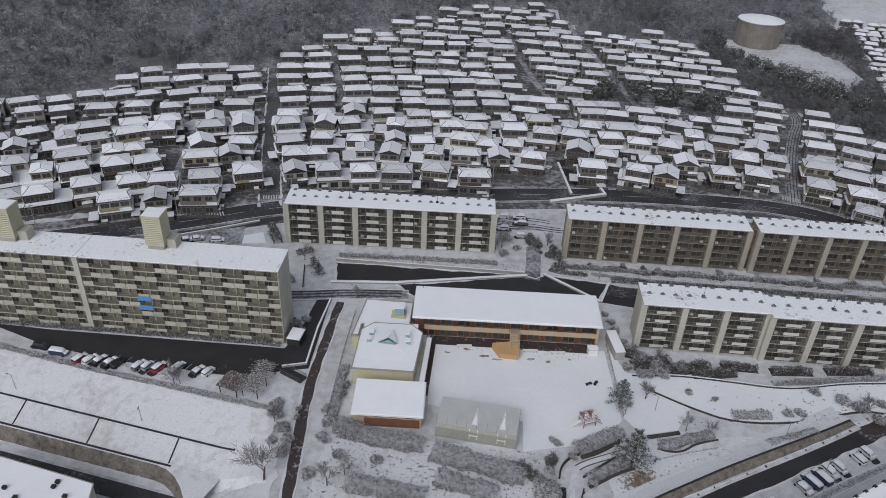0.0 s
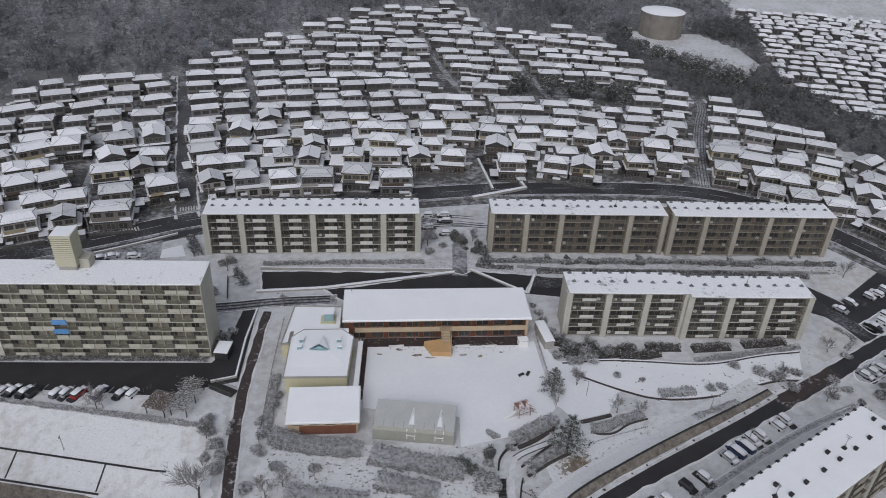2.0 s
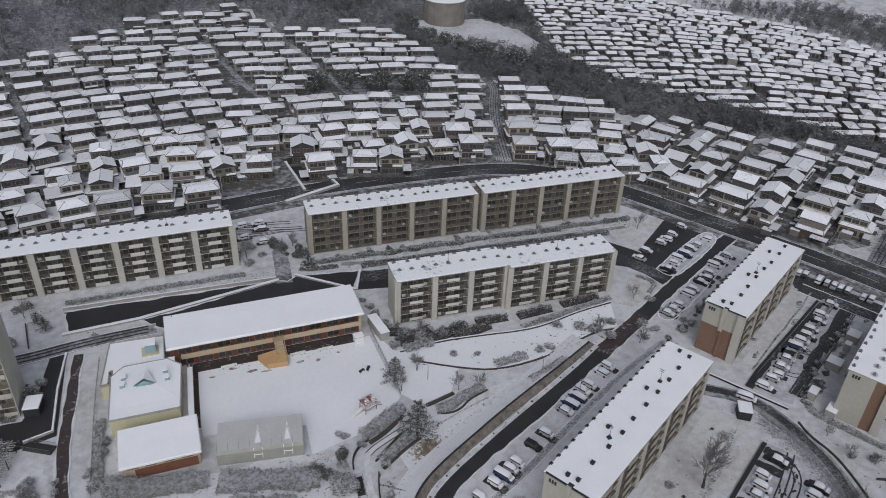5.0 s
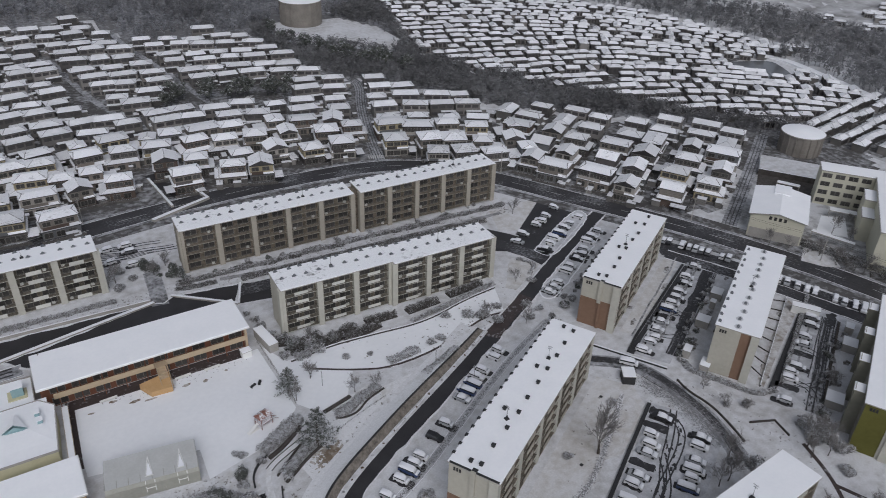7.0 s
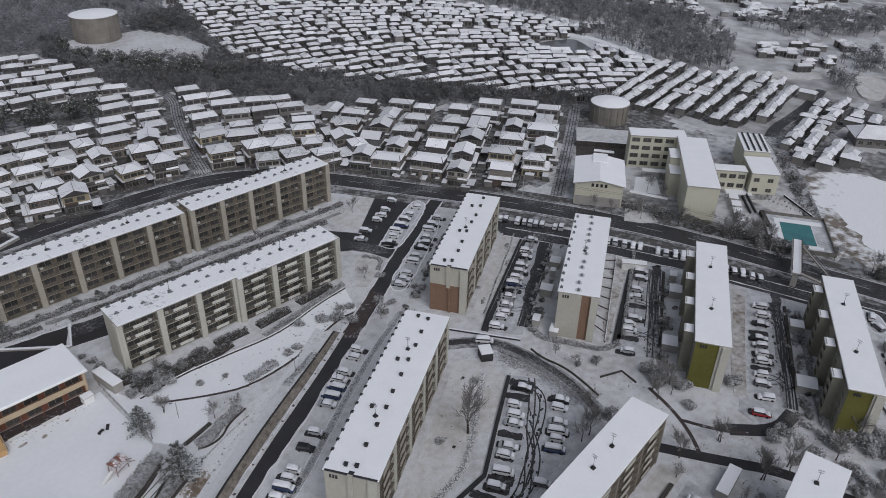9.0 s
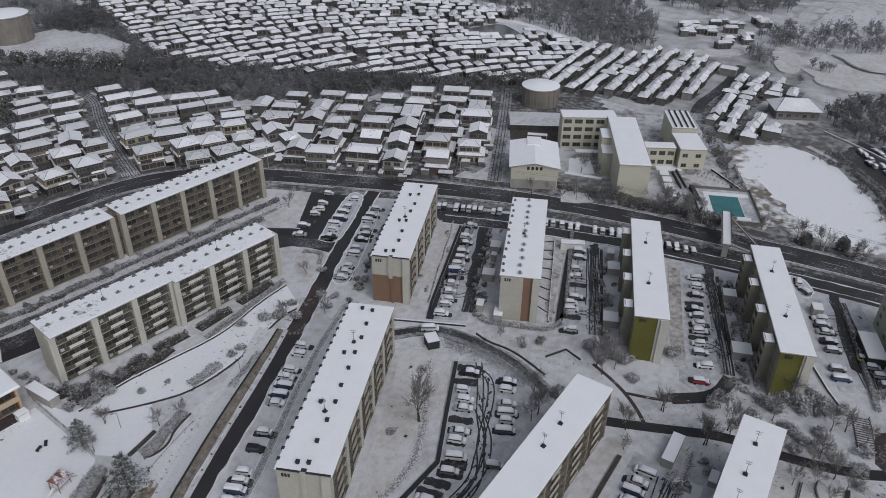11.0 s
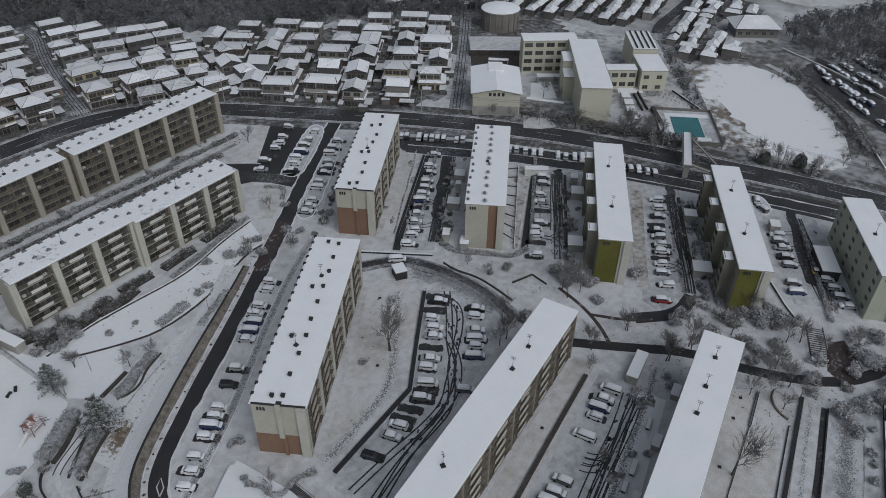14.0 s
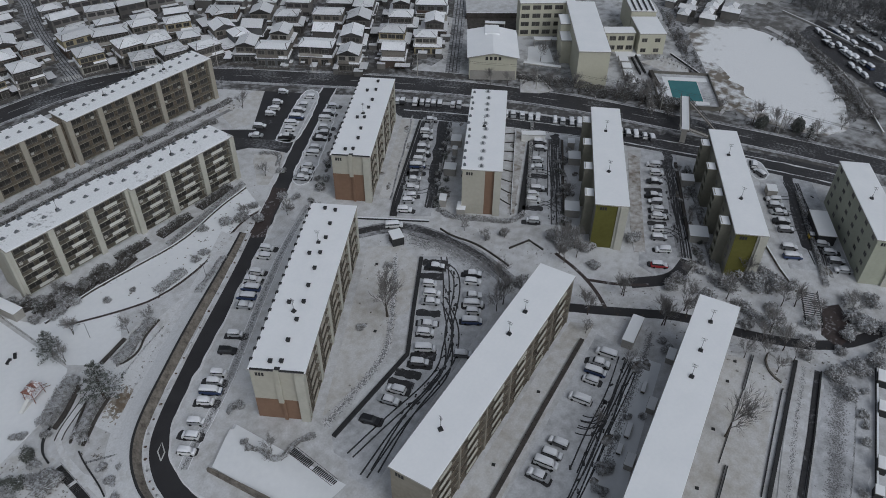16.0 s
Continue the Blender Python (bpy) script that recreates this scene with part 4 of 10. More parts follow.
GROUP = "hillside houses"
kinds = [
    (10.0, 7.8, (-4.8, 3.2, -2.6, 3.8), 1.0, 0.45, False, 0, 0, "two-storey house with snowy hipped roof and skirt roof"),
    (9.4, 7.4, (-4.6, 4.6, -3.0, 3.6), 0.85, 0.6, False, 1, 0.5, "two-storey house with a balcony and a snowy carport"),
    (9.0, 8.0, (-3.0, 3.4, -3.9, 3.9), 1.25, 1, True, -1, 0, "two-storey house with a snowy gable towards the street"),
    (10.6, 7.2, (-5.2, 5.2, -2.9, 3.5), 0.6, 0.75, False, 0, 0.7, "wide two-storey house with a low snowy roof and balcony"),
    (11.0, 8.4, (-3.2, 5.4, -2.2, 4.1), 1.05, 0.5, False, 0, 0, "two-storey house with a broad snow-covered lower roof"),
    (8.2, 7.8, (-4.0, 4.0, -3.8, 3.8), 1.2, 0.25, False, 1, 0.45, "square two-storey house with a low snowy hipped roof"),
    (10.2, 7.2, (-0.8, 5.0, -3.0, 3.5), 0.95, 0.6, True, 0, 0, "two-storey house with a long low snowy side roof"),
    (8.6, 7.6, (-4.2, 4.2, -2.8, 3.7), 0.9, 0.8, False, -1, 0.6, "two-storey house with a snow-covered gable roof and balcony"),
    (11.4, 7.6, (-5.6, 1.6, -2.8, 3.7), 1.0, 0.45, False, 0, 0, "large two-storey house with snowy roofs of two heights"),
    (7.4, 7.2, (-3.6, 3.6, -3.5, 3.5), 1.7, 1, True, 1, 0.5, "narrow two-storey house with a steep snowy gable"),
]
protos = [house(*k, GROUP) for k in kinds]


def inside(x, y, poly):
    c = False
    for (ax, ay), (bx, by) in zip(poly, poly[1:] + poly[:1]):
        if (ay > y) != (by > y) and x < (bx - ax) * (y - ay) / (by - ay) + ax:
            c = not c
    return c


LANES = [[(-107, 278), (-99, 226)], [(-67, 372), (-52, 300)], [(25, 413), (35, 343), (47, 308)], [(60, 452), (64, 420), (70, 392), (80, 322)], [(127, 428), (141, 362)], [(120, 329), (98, 276)], [(38, 262), (46, 238)]]


def seg_dist(x, y, a, b):
    ax, ay, dx, dy = a[0], a[1], b[0] - a[0], b[1] - a[1]
    t = min(max(((x - ax) * dx + (y - ay) * dy) / (dx * dx + dy * dy), 0), 1)
    return math.hypot(x - ax - t * dx, y - ay - t * dy)


FAN = (3.0, -85.0)
HILL = [(-200, 266), (-180, 274), (-164, 290), (-149, 299), (-143, 322), (-116, 329), (-97, 336), (-80, 354), (-64, 384), (-40, 410), (-10, 441), (25, 460), (50, 472), (62, 440), (76, 418), (104, 428), (128, 420), (133, 362), (144, 330), (166, 306), (186, 268), (174, 207), (152, 207), (119, 239), (50, 241), (30, 237), (-60, 221), (-91, 207), (-139, 196), (-230, 170), (-290, 220)]
PARK = [(56, 336), (60, 323), (90, 319), (110, 314), (116, 331), (102, 336), (76, 343)]
rng = random.Random(7)
spots = []
r = 309.0
pair = 0
while r < 590:
    step = 12.1 / r
    phi = -1.05 + rng.uniform(0, step)
    while phi < 0.95:
        x, y = FAN[0] + r * math.sin(phi), FAN[1] + r * math.cos(phi)
        lane = any(seg_dist(x, y, p, q2) < 6.2 for line in LANES for p, q2 in zip(line, line[1:]))
        on_street = lane or abs(x + 62 + (y - 213) * 0.224) < 7.6 or (y > 225 and abs(x - 117.5 - (y - 232) * 0.38) < 7.4)
        if on_street:
            phi += 1.2 / r
            continue
        if inside(x, y, HILL) and not inside(x, y, PARK):
            spots.append((x + rng.uniform(-1.5, 1.5), y + rng.uniform(-2.2, 2.2), -math.degrees(phi) + rng.choice((0, 0, 3, 6, -6, 9)), rng.random()))
        phi += step * rng.uniform(0.93, 1.13)
    pair += 1
    r += 11.0 if pair % 2 else 15.6
GYM_SIDE = [(160, 207), (176, 206), (187, 262), (200, 252), (221, 231), (247, 211), (266, 184), (203, 143), (188, 152), (176, 176)]
for gx in range(-2, 8):
    for gy in range(-1, 10):
        # the rows beside the gymnasium street
        x, y = 197 + gx * 12.6 - gy * 6.9 + (3.5 if gy % 2 else 0), 143 + gx * 8.1 + gy * 11.7
        if inside(x, y, GYM_SIDE) and not inside(x, y, HILL):
            spots.append((x + rng.uniform(-1, 1), y + rng.uniform(-1, 1), -58 + rng.choice((0, 90, 0)), rng.random()))
for line in LANES[:-1]:
    road("road", line, 3.0, LANE, "narrow slushy lane between houses", kerbs=False, lift=0.07)
spots.sort(key=lambda s: math.hypot(s[0], s[1]))
far_wall, far_snow, far_tile = MB(), MB(), MB()


def hip(mb, x0, x1, y0, y1, z, rise, ridge, thick=0.0):
    """A roof over a rectangle: ridge 1 is a gable, less is hipped."""
    k = len(mb.v)
    cy, d = (y0 + y1) / 2, (1 - ridge) * (x1 - x0) / 2
    mb.v += [(x0, y0, z), (x1, y0, z), (x1, y1, z), (x0, y1, z), (x0 + d, cy, z + rise), (x1 - d, cy, z + rise)]
    mb.f += [(k, k + 1, k + 5, k + 4), (k + 2, k + 3, k + 4, k + 5), (k + 1, k + 2, k + 5), (k + 3, k, k + 4), (k + 3, k + 2, k + 1, k)]
    return mb


def hip_snow(mb, x0, x1, y0, y1, z, rise, ridge, keep=0.965):
    """Snow on each slope of such a roof, leaving the dark ridge and hip tiles bare."""
    cy, d = (y0 + y1) / 2, (1 - ridge) * (x1 - x0) / 2
    a, b, c, e, p, q = (x0, y0, z), (x1, y0, z), (x1, y1, z), (x0, y1, z), (x0 + d, cy, z + rise), (x1 - d, cy, z + rise)
    for face in ((a, b, q, p), (c, e, p, q), (b, c, q), (e, a, p)):
        if d < 0.05 and len(face) == 3:
            continue
        m = sum((Vector(v) for v in face), Vector()) / len(face)
        mb.poly([m + (Vector(v) - m) * keep + Vector((0, 0, 0.06)) for v in face])
    return mb


def far_house(x, y, rot, q, z=None, size=1.0):
    w, d, h = size * (7.6 + 3.4 * q), size * (5.0 + 1.7 * ((q * 7) % 1)), size * (4.0 + 1.0 * ((q * 3) % 1))
    z = ground(x, y) if z is None else z
    m = at(x, y, z, rot)
    for mbx, make in ((far_wall, lambda o: o.box(-w / 2, w / 2, -d / 2, d / 2, -1.5, h)), (far_tile, lambda o: hip(o, -w / 2 - 0.3, w / 2 + 0.3, -d / 2 - 0.3, d / 2 + 0.3, h - 0.05, 1.2, 0.3 + 0.7 * ((q * 5) % 1))), (far_snow, lambda o: hip_snow(o, -w / 2 - 0.3, w / 2 + 0.3, -d / 2 - 0.3, d / 2 + 0.3, h + 0.08, 1.2, 0.3 + 0.7 * ((q * 5) % 1)))):
        o = MB()
        make(o)
        k = len(mbx.v)
        mbx.v += [tuple(m @ Vector(v)) for v in o.v]
        mbx.f += [tuple(i + k for i in f) for f in o.f]
    # dark windows on the side towards the estate
    o = MB()
    for zz in (0.4, h - 1.9):
        for fx in (-0.44, -0.13, 0.18):
            o.box(fx * w, fx * w + 0.25 * w, -d / 2 - 0.04, -d / 2, zz, zz + 1.35)
    if size > 1:
        # a lower room in front, with its own snowy roof
        x0, x1 = (-w * 0.5, w * 0.12) if q < 0.5 else (-w * 0.05, w * 0.55)
        lw, ls = MB().box(x0, x1, -d / 2 - 1.7, -d / 2, -1.5, 2.3), MB().box(x0 - 0.2, x1 + 0.2, -d / 2 - 2.0, -d / 2 - 0.05, 2.36, 2.56, 0.08)
        lt = MB().box(x0 - 0.25, x1 + 0.25, -d / 2 - 2.05, -d / 2, 2.25, 2.38).box(x0 + 0.4, x1 - 0.4, -d / 2 - 1.74, -d / 2 - 1.6, 0.3, 1.9)
        for mbx, piece in ((far_wall, lw), (far_snow, ls), (far_tile, lt)):
            k = len(mbx.v)
            mbx.v += [tuple(m @ Vector(v)) for v in piece.v]
            mbx.f += [tuple(i + k for i in f) for f in piece.f]
    k = len(far_tile.v)
    far_tile.v += [tuple(m @ Vector(v)) for v in o.v]
    far_tile.f += [tuple(i + k for i in f) for f in o.f]


for i, (x, y, rot, q) in enumerate(spots):
    if i < 150:
        sc = 0.98 + 0.2 * ((q * 37) % 1)
        copy_thing(protos[(2, 9, 2, 0, 5, 9, 3)[int(q * 700) % 7] if inside(x, y, GYM_SIDE) else int(q * 600) % len(protos)], at(x, y, ground(x, y), rot + 8 * ((q * 13) % 1) - 4) @ Matrix.Diagonal((sc, sc, 0.5 + 0.5 * sc, 1)))
    else:
        far_house(x, y, rot, q, size=1.12)
for p in protos:
    for o in list(p.children_recursive) + [p]:
        bpy.data.objects.remove(o)
# the wide housing area beyond the wood
FAR_A = [(243, 492), (206, 362), (200, 335), (217, 296), (238, 260), (268, 216), (288, 187), (297, 163), (311, 122), (330, 112), (352, 120), (366, 140), (370, 156), (370, 175), (369, 188), (372, 212), (365, 232), (350, 224), (342, 250), (353, 263), (379, 258), (415, 254), (395, 283), (390, 339), (350, 420), (330, 470)]
FAR_C = [(476, 309), (477, 251), (475, 224), (489, 178), (514, 142), (622, 180), (760, 260), (600, 360)]
FAR_B = [(300, 92), (318, 103), (355, 104), (378, 103), (376, 80), (357, 71), (346, 86), (322, 80), (312, 62), (288, 80)]
FAR_D = [(330, 112), (374, 112), (392, 140), (386, 156), (366, 162), (336, 140)]
FAR_E = [(390, 154), (384, 163), (427, 170), (482, 146), (492, 126), (428, 122), (410, 134)]
def row_slope(x):
    return -0.3 - 0.75 * smooth(x, 235, 370)


def houses_along(x, y, slope, top):
    """One terrace of close-set houses along a curved line."""
    while x < top:
        k = slope(x)
        if (inside(x, y, FAR_A) and (y > 0.13 * (x - 300) + 180) == (slope is row_slope)) or (slope is not row_slope and (inside(x, y, FAR_B) or inside(x, y, FAR_D))):
            if rng.random() < 0.94:
                far_house(x + rng.uniform(-0.5, 0.5), y + rng.uniform(-0.8, 0.8), math.degrees(math.atan(k)) + rng.choice((0, 0, 0, 3, -4, 90)), rng.random(), size=rng.uniform(0.6, 0.76))
        d = (rng.choice((6.2, 6.6, 7.0, 7.4, 9.5)) if slope is row_slope else rng.choice((5.6, 6.0, 6.4, 7.0))) / math.hypot(1, k)
        x, y = x + d, y + d * k


level = 60.0
while level < 640:
    houses_along(170 + rng.uniform(0, 6), level, row_slope, 520)
    level += 10.4
level = 40.0
while level < 180:
    houses_along(270 + rng.uniform(0, 6), level, lambda x: 0.14, 500)
    level += 8.3
# looser houses on the plain beyond
for _ in range(900):
    x, y = rng.uniform(376, 640), rng.uniform(100, 300)
    if (inside(x, y, FAR_C) or inside(x, y, FAR_E)) and noise.noise(Vector((x * 0.03, y * 0.03, 0))) > -0.05:
        far_house(x, y, -50 + rng.choice((0, 0, 8, -10, 84)), rng.random(), size=rng.uniform(0.55, 0.75))
for nm, mbx, mt, lab in (("house_walls", far_wall, FAR_WALL, "walls of many distant two-storey houses"), ("house_roofs", far_tile, TILE, "dark roofs and windows of many distant houses"), ("roof_snow", far_snow, FAR_SNOW, "snow on the roofs of many distant houses")):
    tagged(new(nm, mbx.mesh(nm, mt)), lab, "houses", kind="stuff")

# ---- kindergarten ----
TIMBER = mat("orange_brown_boards", (0.14, 0.062, 0.04), (0.22, 0.1, 0.062), 0.6, 0.75, 0.1, 5.0)
BEIGE = mat("beige_render", (0.4, 0.31, 0.21), (0.5, 0.4, 0.28), 0.4, 0.85, 0.05, 3.0)
YELLOW = mat("pale_yellow_render", (0.5, 0.47, 0.3), (0.6, 0.57, 0.39), 0.3, 0.85, 0.05, 2.0)
ORANGE = mat("orange_ochre_render", (0.44, 0.27, 0.12), (0.55, 0.36, 0.18), 0.4, 0.85, 0.05, 3.0)
TEAL = mat("teal_painted_metal", (0.2, 0.33, 0.35), (0.3, 0.42, 0.44), 0.5, 0.6, 0.05, 3.0)
GREENHOUSE = mat("grey_green_sheeting", (0.27, 0.272, 0.235), (0.37, 0.368, 0.325), 0.35, 0.5, 0.05, 2.0)
DUSTED = mat("sheeting_dusted_with_snow", (0.42, 0.425, 0.41), (0.55, 0.555, 0.545), 0.25, 0.6, 0.05, 2.5)
WHITE = mat("white_paint", (0.7, 0.7, 0.68), (0.8, 0.8, 0.78), 0.6, 0.7, 0.03, 3.0)
POOL = mat("teal_pool_water", (0.035, 0.16, 0.17), (0.05, 0.2, 0.21), 0.3, 0.2, 0.05, 1.5, spec=0.5)
RUST = mat("rusty_red_metal", (0.16, 0.06, 0.045), (0.26, 0.13, 0.1), 0.8, 0.7, 0.2, 4.0, snow=0.45)


def poly_building(name, pts, h, wall, label, category, roof_edge=0.35, parapet=0.0, z0=-0.5):
    """A flat-roofed building on an outline, with a snow layer on its roof."""
    area = sum(a[0] * b[1] - b[0] * a[1] for a, b in zip(pts, pts[1:] + pts[:1]))
    pts = pts if area > 0 else pts[::-1]
    cx, cy = sum(p[0] for p in pts) / len(pts), sum(p[1] for p in pts) / len(pts)
    loc = [(p[0] - cx, p[1] - cy) for p in pts]
    rad = sum(math.hypot(*p) for p in loc) / len(loc)
    grow = lambda d: [(p[0] * (1 + d / rad), p[1] * (1 + d / rad)) for p in loc]
    b = thing(name, at(cx, cy), label, category)
    part("wall", MB().prism(loc, z0, h - 0.2).mesh("wall", wall), b)
    part("roof", MB().prism(grow(roof_edge), h - 0.2, h).mesh("roof", CONCRETE), b)
    part("snow_cover", MB().prism(grow(roof_edge - 0.12), h, h + 0.13).mesh("snow_cover", ROOF_SNOW), b, label="smooth fresh snow")
    if parapet:
        for (ax, ay), (bx, by) in zip(grow(roof_edge), grow(roof_edge)[1:] + grow(roof_edge)[:1]):
            d = Vector((bx - ax, by - ay))
            part("parapet", MB().box(0, d.length, 0, 0.22, h, h + parapet).mesh("parapet", CONCRETE), b, at(ax, ay, 0, math.degrees(math.atan2(d.y, d.x))))
    return b, loc


k = thing("kindergarten_building", at(-9.6, 147.6), "two-storey kindergarten with timber walls and a thick snowy flat roof", "building")
part("wall", MB().box(0.6, 47, 2.4, 13.2, -0.5, 7.0).mesh("wall", TIMBER), k, label="orange-brown boarded wall")
part("roof", MB().box(0, 47.8, 0, 13.6, 7.0, 7.35).mesh("roof", WHITE), k)
part("snow_cover", MB().box(0.08, 47.7, 0.08, 13.5, 7.35, 7.6, 0.06).mesh("snow_cover", ROOF_SNOW), k, label="thick smooth snow")
part("gallery_floor", MB().box(3, 47, 0.7, 2.41, 3.2, 3.45).mesh("gallery_floor", BEIGE), k)
part("gallery_parapet", MB().box(3, 24.6, 0.7, 0.85, 3.45, 4.6).mesh("gallery_parapet", BEIGE), k, label="beige gallery parapet")
part("gallery_parapet", MB().box(27.4, 47, 0.7, 0.85, 3.45, 4.6).mesh("gallery_parapet", BEIGE), k, label="beige gallery parapet")
part("end_wall", MB().box(46.6, 47.2, 0.8, 13.2, -0.5, 7.0).mesh("end_wall", BEIGE), k)
for i in range(10):
    part("post", MB().box(-0.1, 0.1, 0.75, 0.95, -0.3, 7.0).mesh("post", TIMBER), k, at(4 + i * 4.7, 0))
    for z in (0.3, 3.7):
        part("window", shared("kwin", lambda: window_mesh(3.2, 2.1)), k, at(2.5 + i * 4.5, 2.38, z))
for i in range(9):
    part("chimney_cap", MB().box(-0.1, 0.1, -0.1, 0.1, 7.5, 7.9).mesh("chimney_cap", RAIL), k, at(2 + 5.4 * i, 12.8)) if i == 0 else None
po = MB()
po.v = [(20.4, -1.4, -0.3), (22.2, -5.2, -0.3), (26.9, -5.6, -0.3), (27.2, -0.6, -0.3), (20.4, -1.4, 1.7), (22.2, -5.2, 1.5), (26.9, -5.6, 1.5), (27.2, -0.6, 2.2)]
po.f = [(3, 2, 1, 0), (4, 5, 6, 7), (0, 1, 5, 4), (1, 2, 6, 5), (2, 3, 7, 6), (3, 0, 4, 7)]
part("porch", po.mesh("porch", ORANGE), k, label="ochre rendered porch block")
for i in range(9):
    part("step", MB().box(25.0, 27.0, -4.9 + i * 0.62, 0.9, 0.4 * i, 0.4 * i + 0.4).mesh("step", BEIGE), k, label="beige outside step under light snow")
for x in (24.85, 27.2):
    part("handrail", MB().poly([(x, -5.2, 1.0), (x + 0.12, -5.2, 1.0), (x + 0.12, 0.8, 4.6), (x, 0.8, 4.6)]).poly([(x, -5.2, 0.1), (x, 0.8, 3.6), (x, 0.8, 4.6), (x, -5.2, 1.0)]).mesh("handrail", BEIGE), k)

hall, loc = poly_building("assembly_hall", [(-22.2, 130.2), (-8, 130.0), (-6.9, 144.2), (-9.8, 147.2), (-19, 147.2), (-21.8, 144.4)], 5.0, YELLOW, "pale yellow hall with a snowy roof and green dormer", "building", parapet=0.25)
part("snow_cover", hip(MB(), -6.9, 6.6, -7.8, 7.2, 5.1, 0.4, 0.2).mesh("snow_cover", ROOF_SNOW), hall)
part("dormer", MB().poly([(-2.6, -1.6, 5.2), (2.2, -1.9, 5.2), (-0.2, -1.3, 6.5)]).poly([(2.2, -1.9, 5.7), (0.3, 3.0, 6.4), (-0.2, -1.3, 7.0)]).poly([(-0.2, -1.3, 7.0), (0.3, 3.0, 6.4), (-2.6, -1.6, 5.7)]).poly([(-2.6, -1.6, 5.7), (0.3, 3.0, 6.4), (2.2, -1.9, 5.7)]).mesh("dormer", TEAL), hall, label="green triangular dormer")
part("snow_cover", MB().poly([(2.25, -1.75, 5.76), (0.35, 3.1, 6.46), (-0.2, -1.2, 7.08)]).poly([(-0.2, -1.2, 7.08), (0.35, 3.1, 6.46), (-2.65, -1.5, 5.76)]).mesh("snow_cover", ROOF_SNOW), hall)
for x, y in ((-4.6, 2.2), (-4.9, -0.4), (4.3, 2.0), (4.6, -0.6)):
    v = part("roof_vent", MB().box(-0.5, 0.5, -0.6, 0.6, 5.2, 6.1).mesh("roof_vent", TEAL), hall, at(x, y))
    part("snow_cover", MB().box(-0.6, 0.6, -0.7, 0.7, 6.1, 6.25).mesh("snow_cover", ROOF_SNOW), v)
for x, y, rz in ((-4.5, -7.35, 0), (0.5, -7.4, 0)):
    part("window", shared("hallwin", lambda: window_mesh(2.4, 1.4)), hall, at(x, y, 2.4, rz))
poly_building("kindergarten_wing", [(-24.2, 143.2), (-22.4, 143.4), (-22.2, 147.6), (-10.6, 147.8), (-10.4, 157.6), (-22.4, 158.2)], 4.0, YELLOW, "low yellow wing with a walled snowy flat roof", "building", parapet=0.45)
cw = thing("covered_walk", at(-6.0, 128.2, 0, -3), "narrow covered walk with a snowy roof beside the hall", "covered walk")
part("roof", MB().box(-0.7, 0.7, 0, 17.5, 2.5, 2.65).mesh("roof", BEIGE), cw)
part("snow_cover", MB().box(-0.62, 0.62, 0.1, 17.4, 2.65, 2.78, 0.04).mesh("snow_cover", ROOF_SNOW), cw)
for i in range(5):
    part("post", shared("walkpost", lambda: MB().tube((0, 0, -0.3), (0, 0, 2.5), 0.07, 0.07, 6).mesh("post", BEIGE)), cw, at(0.5, 0.6 + i * 4.0))
tb = thing("roof_cabin", at(-13.2, 153.0), "small teal cabin beside the kindergarten roof", "cabin")
part("wall", MB().box(-1.2, 1.2, -1.3, 1.3, 3.9, 6.6).mesh("wall", TEAL), tb)
part("lower_wall", MB().box(-2.1, 1.8, -2.2, 1.3, -0.5, 4.3).mesh("lower_wall", YELLOW), tb)
part("snow_cover", MB().box(-1.3, 1.3, -1.4, 1.4, 6.6, 6.75).mesh("snow_cover", ROOF_SNOW), tb)
ph = thing("kindergarten_annex", at(-20.4, 116.8), "low annex with brick-brown walls and a snowy lean-to roof", "building")
part("wall", MB().box(0.2, 15.2, 0.4, 9.8, -0.5, 3.7).mesh("wall", BEIGE), ph)
part("brick_front", MB().box(2.6, 14.8, 0.2, 0.42, -0.3, 2.3).mesh("brick_front", TIMBER), ph, label="brown boarded front")
part("roof", MB().poly([(-0.3, -0.5, 4.0), (15.7, -0.5, 4.0), (15.7, 10.2, 4.7), (-0.3, 10.2, 4.7)]).box(-0.3, 15.7, -0.5, 10.2, 3.7, 3.95).mesh("roof", WHITE), ph)
sl = MB()
sl.v = [(-0.15, -0.35, 4.0), (15.55, -0.35, 4.0), (15.55, 10.05, 4.68), (-0.15, 10.05, 4.68), (-0.1, -0.3, 4.2), (15.5, -0.3, 4.2), (15.5, 10.0, 4.88), (-0.1, 10.0, 4.88)]
sl.f = [(4, 5, 6, 7), (0, 1, 5, 4), (1, 2, 6, 5), (2, 3, 7, 6), (3, 0, 4, 7)]
part("snow_cover", sl.mesh("snow_cover", ROOF_SNOW), ph, label="smooth fresh snow")
for i in range(4):
    part("window", shared("annexwin", lambda: window_mesh(2.2, 0.8)), ph, at(1.2 + 3.5 * i, 0.38, 2.55))
ac = thing("air_conditioner", at(-15, 128.4), "outdoor air conditioning units in a small yard under snow", "air conditioner")
part("body", MB().box(-2.4, 2.4, -0.6, 0.6, 0, 2.6).mesh("body", TEAL), ac)
part("snow_cover", MB().box(-2.4, 2.4, -0.6, 0.6, 2.6, 2.75).mesh("snow_cover", ROOF_SNOW), ac)
gh = thing("pool_house", at(-2.0, 115.2, 0, -8.6), "long shed of translucent grey-green sheeting dusted with snow", "shed")
pr = [(0, 0), (0, 2.9), (0.5, 3.6), (8.3, 4.0), (8.5, 3.4), (8.5, 0)]
sheet = MB()
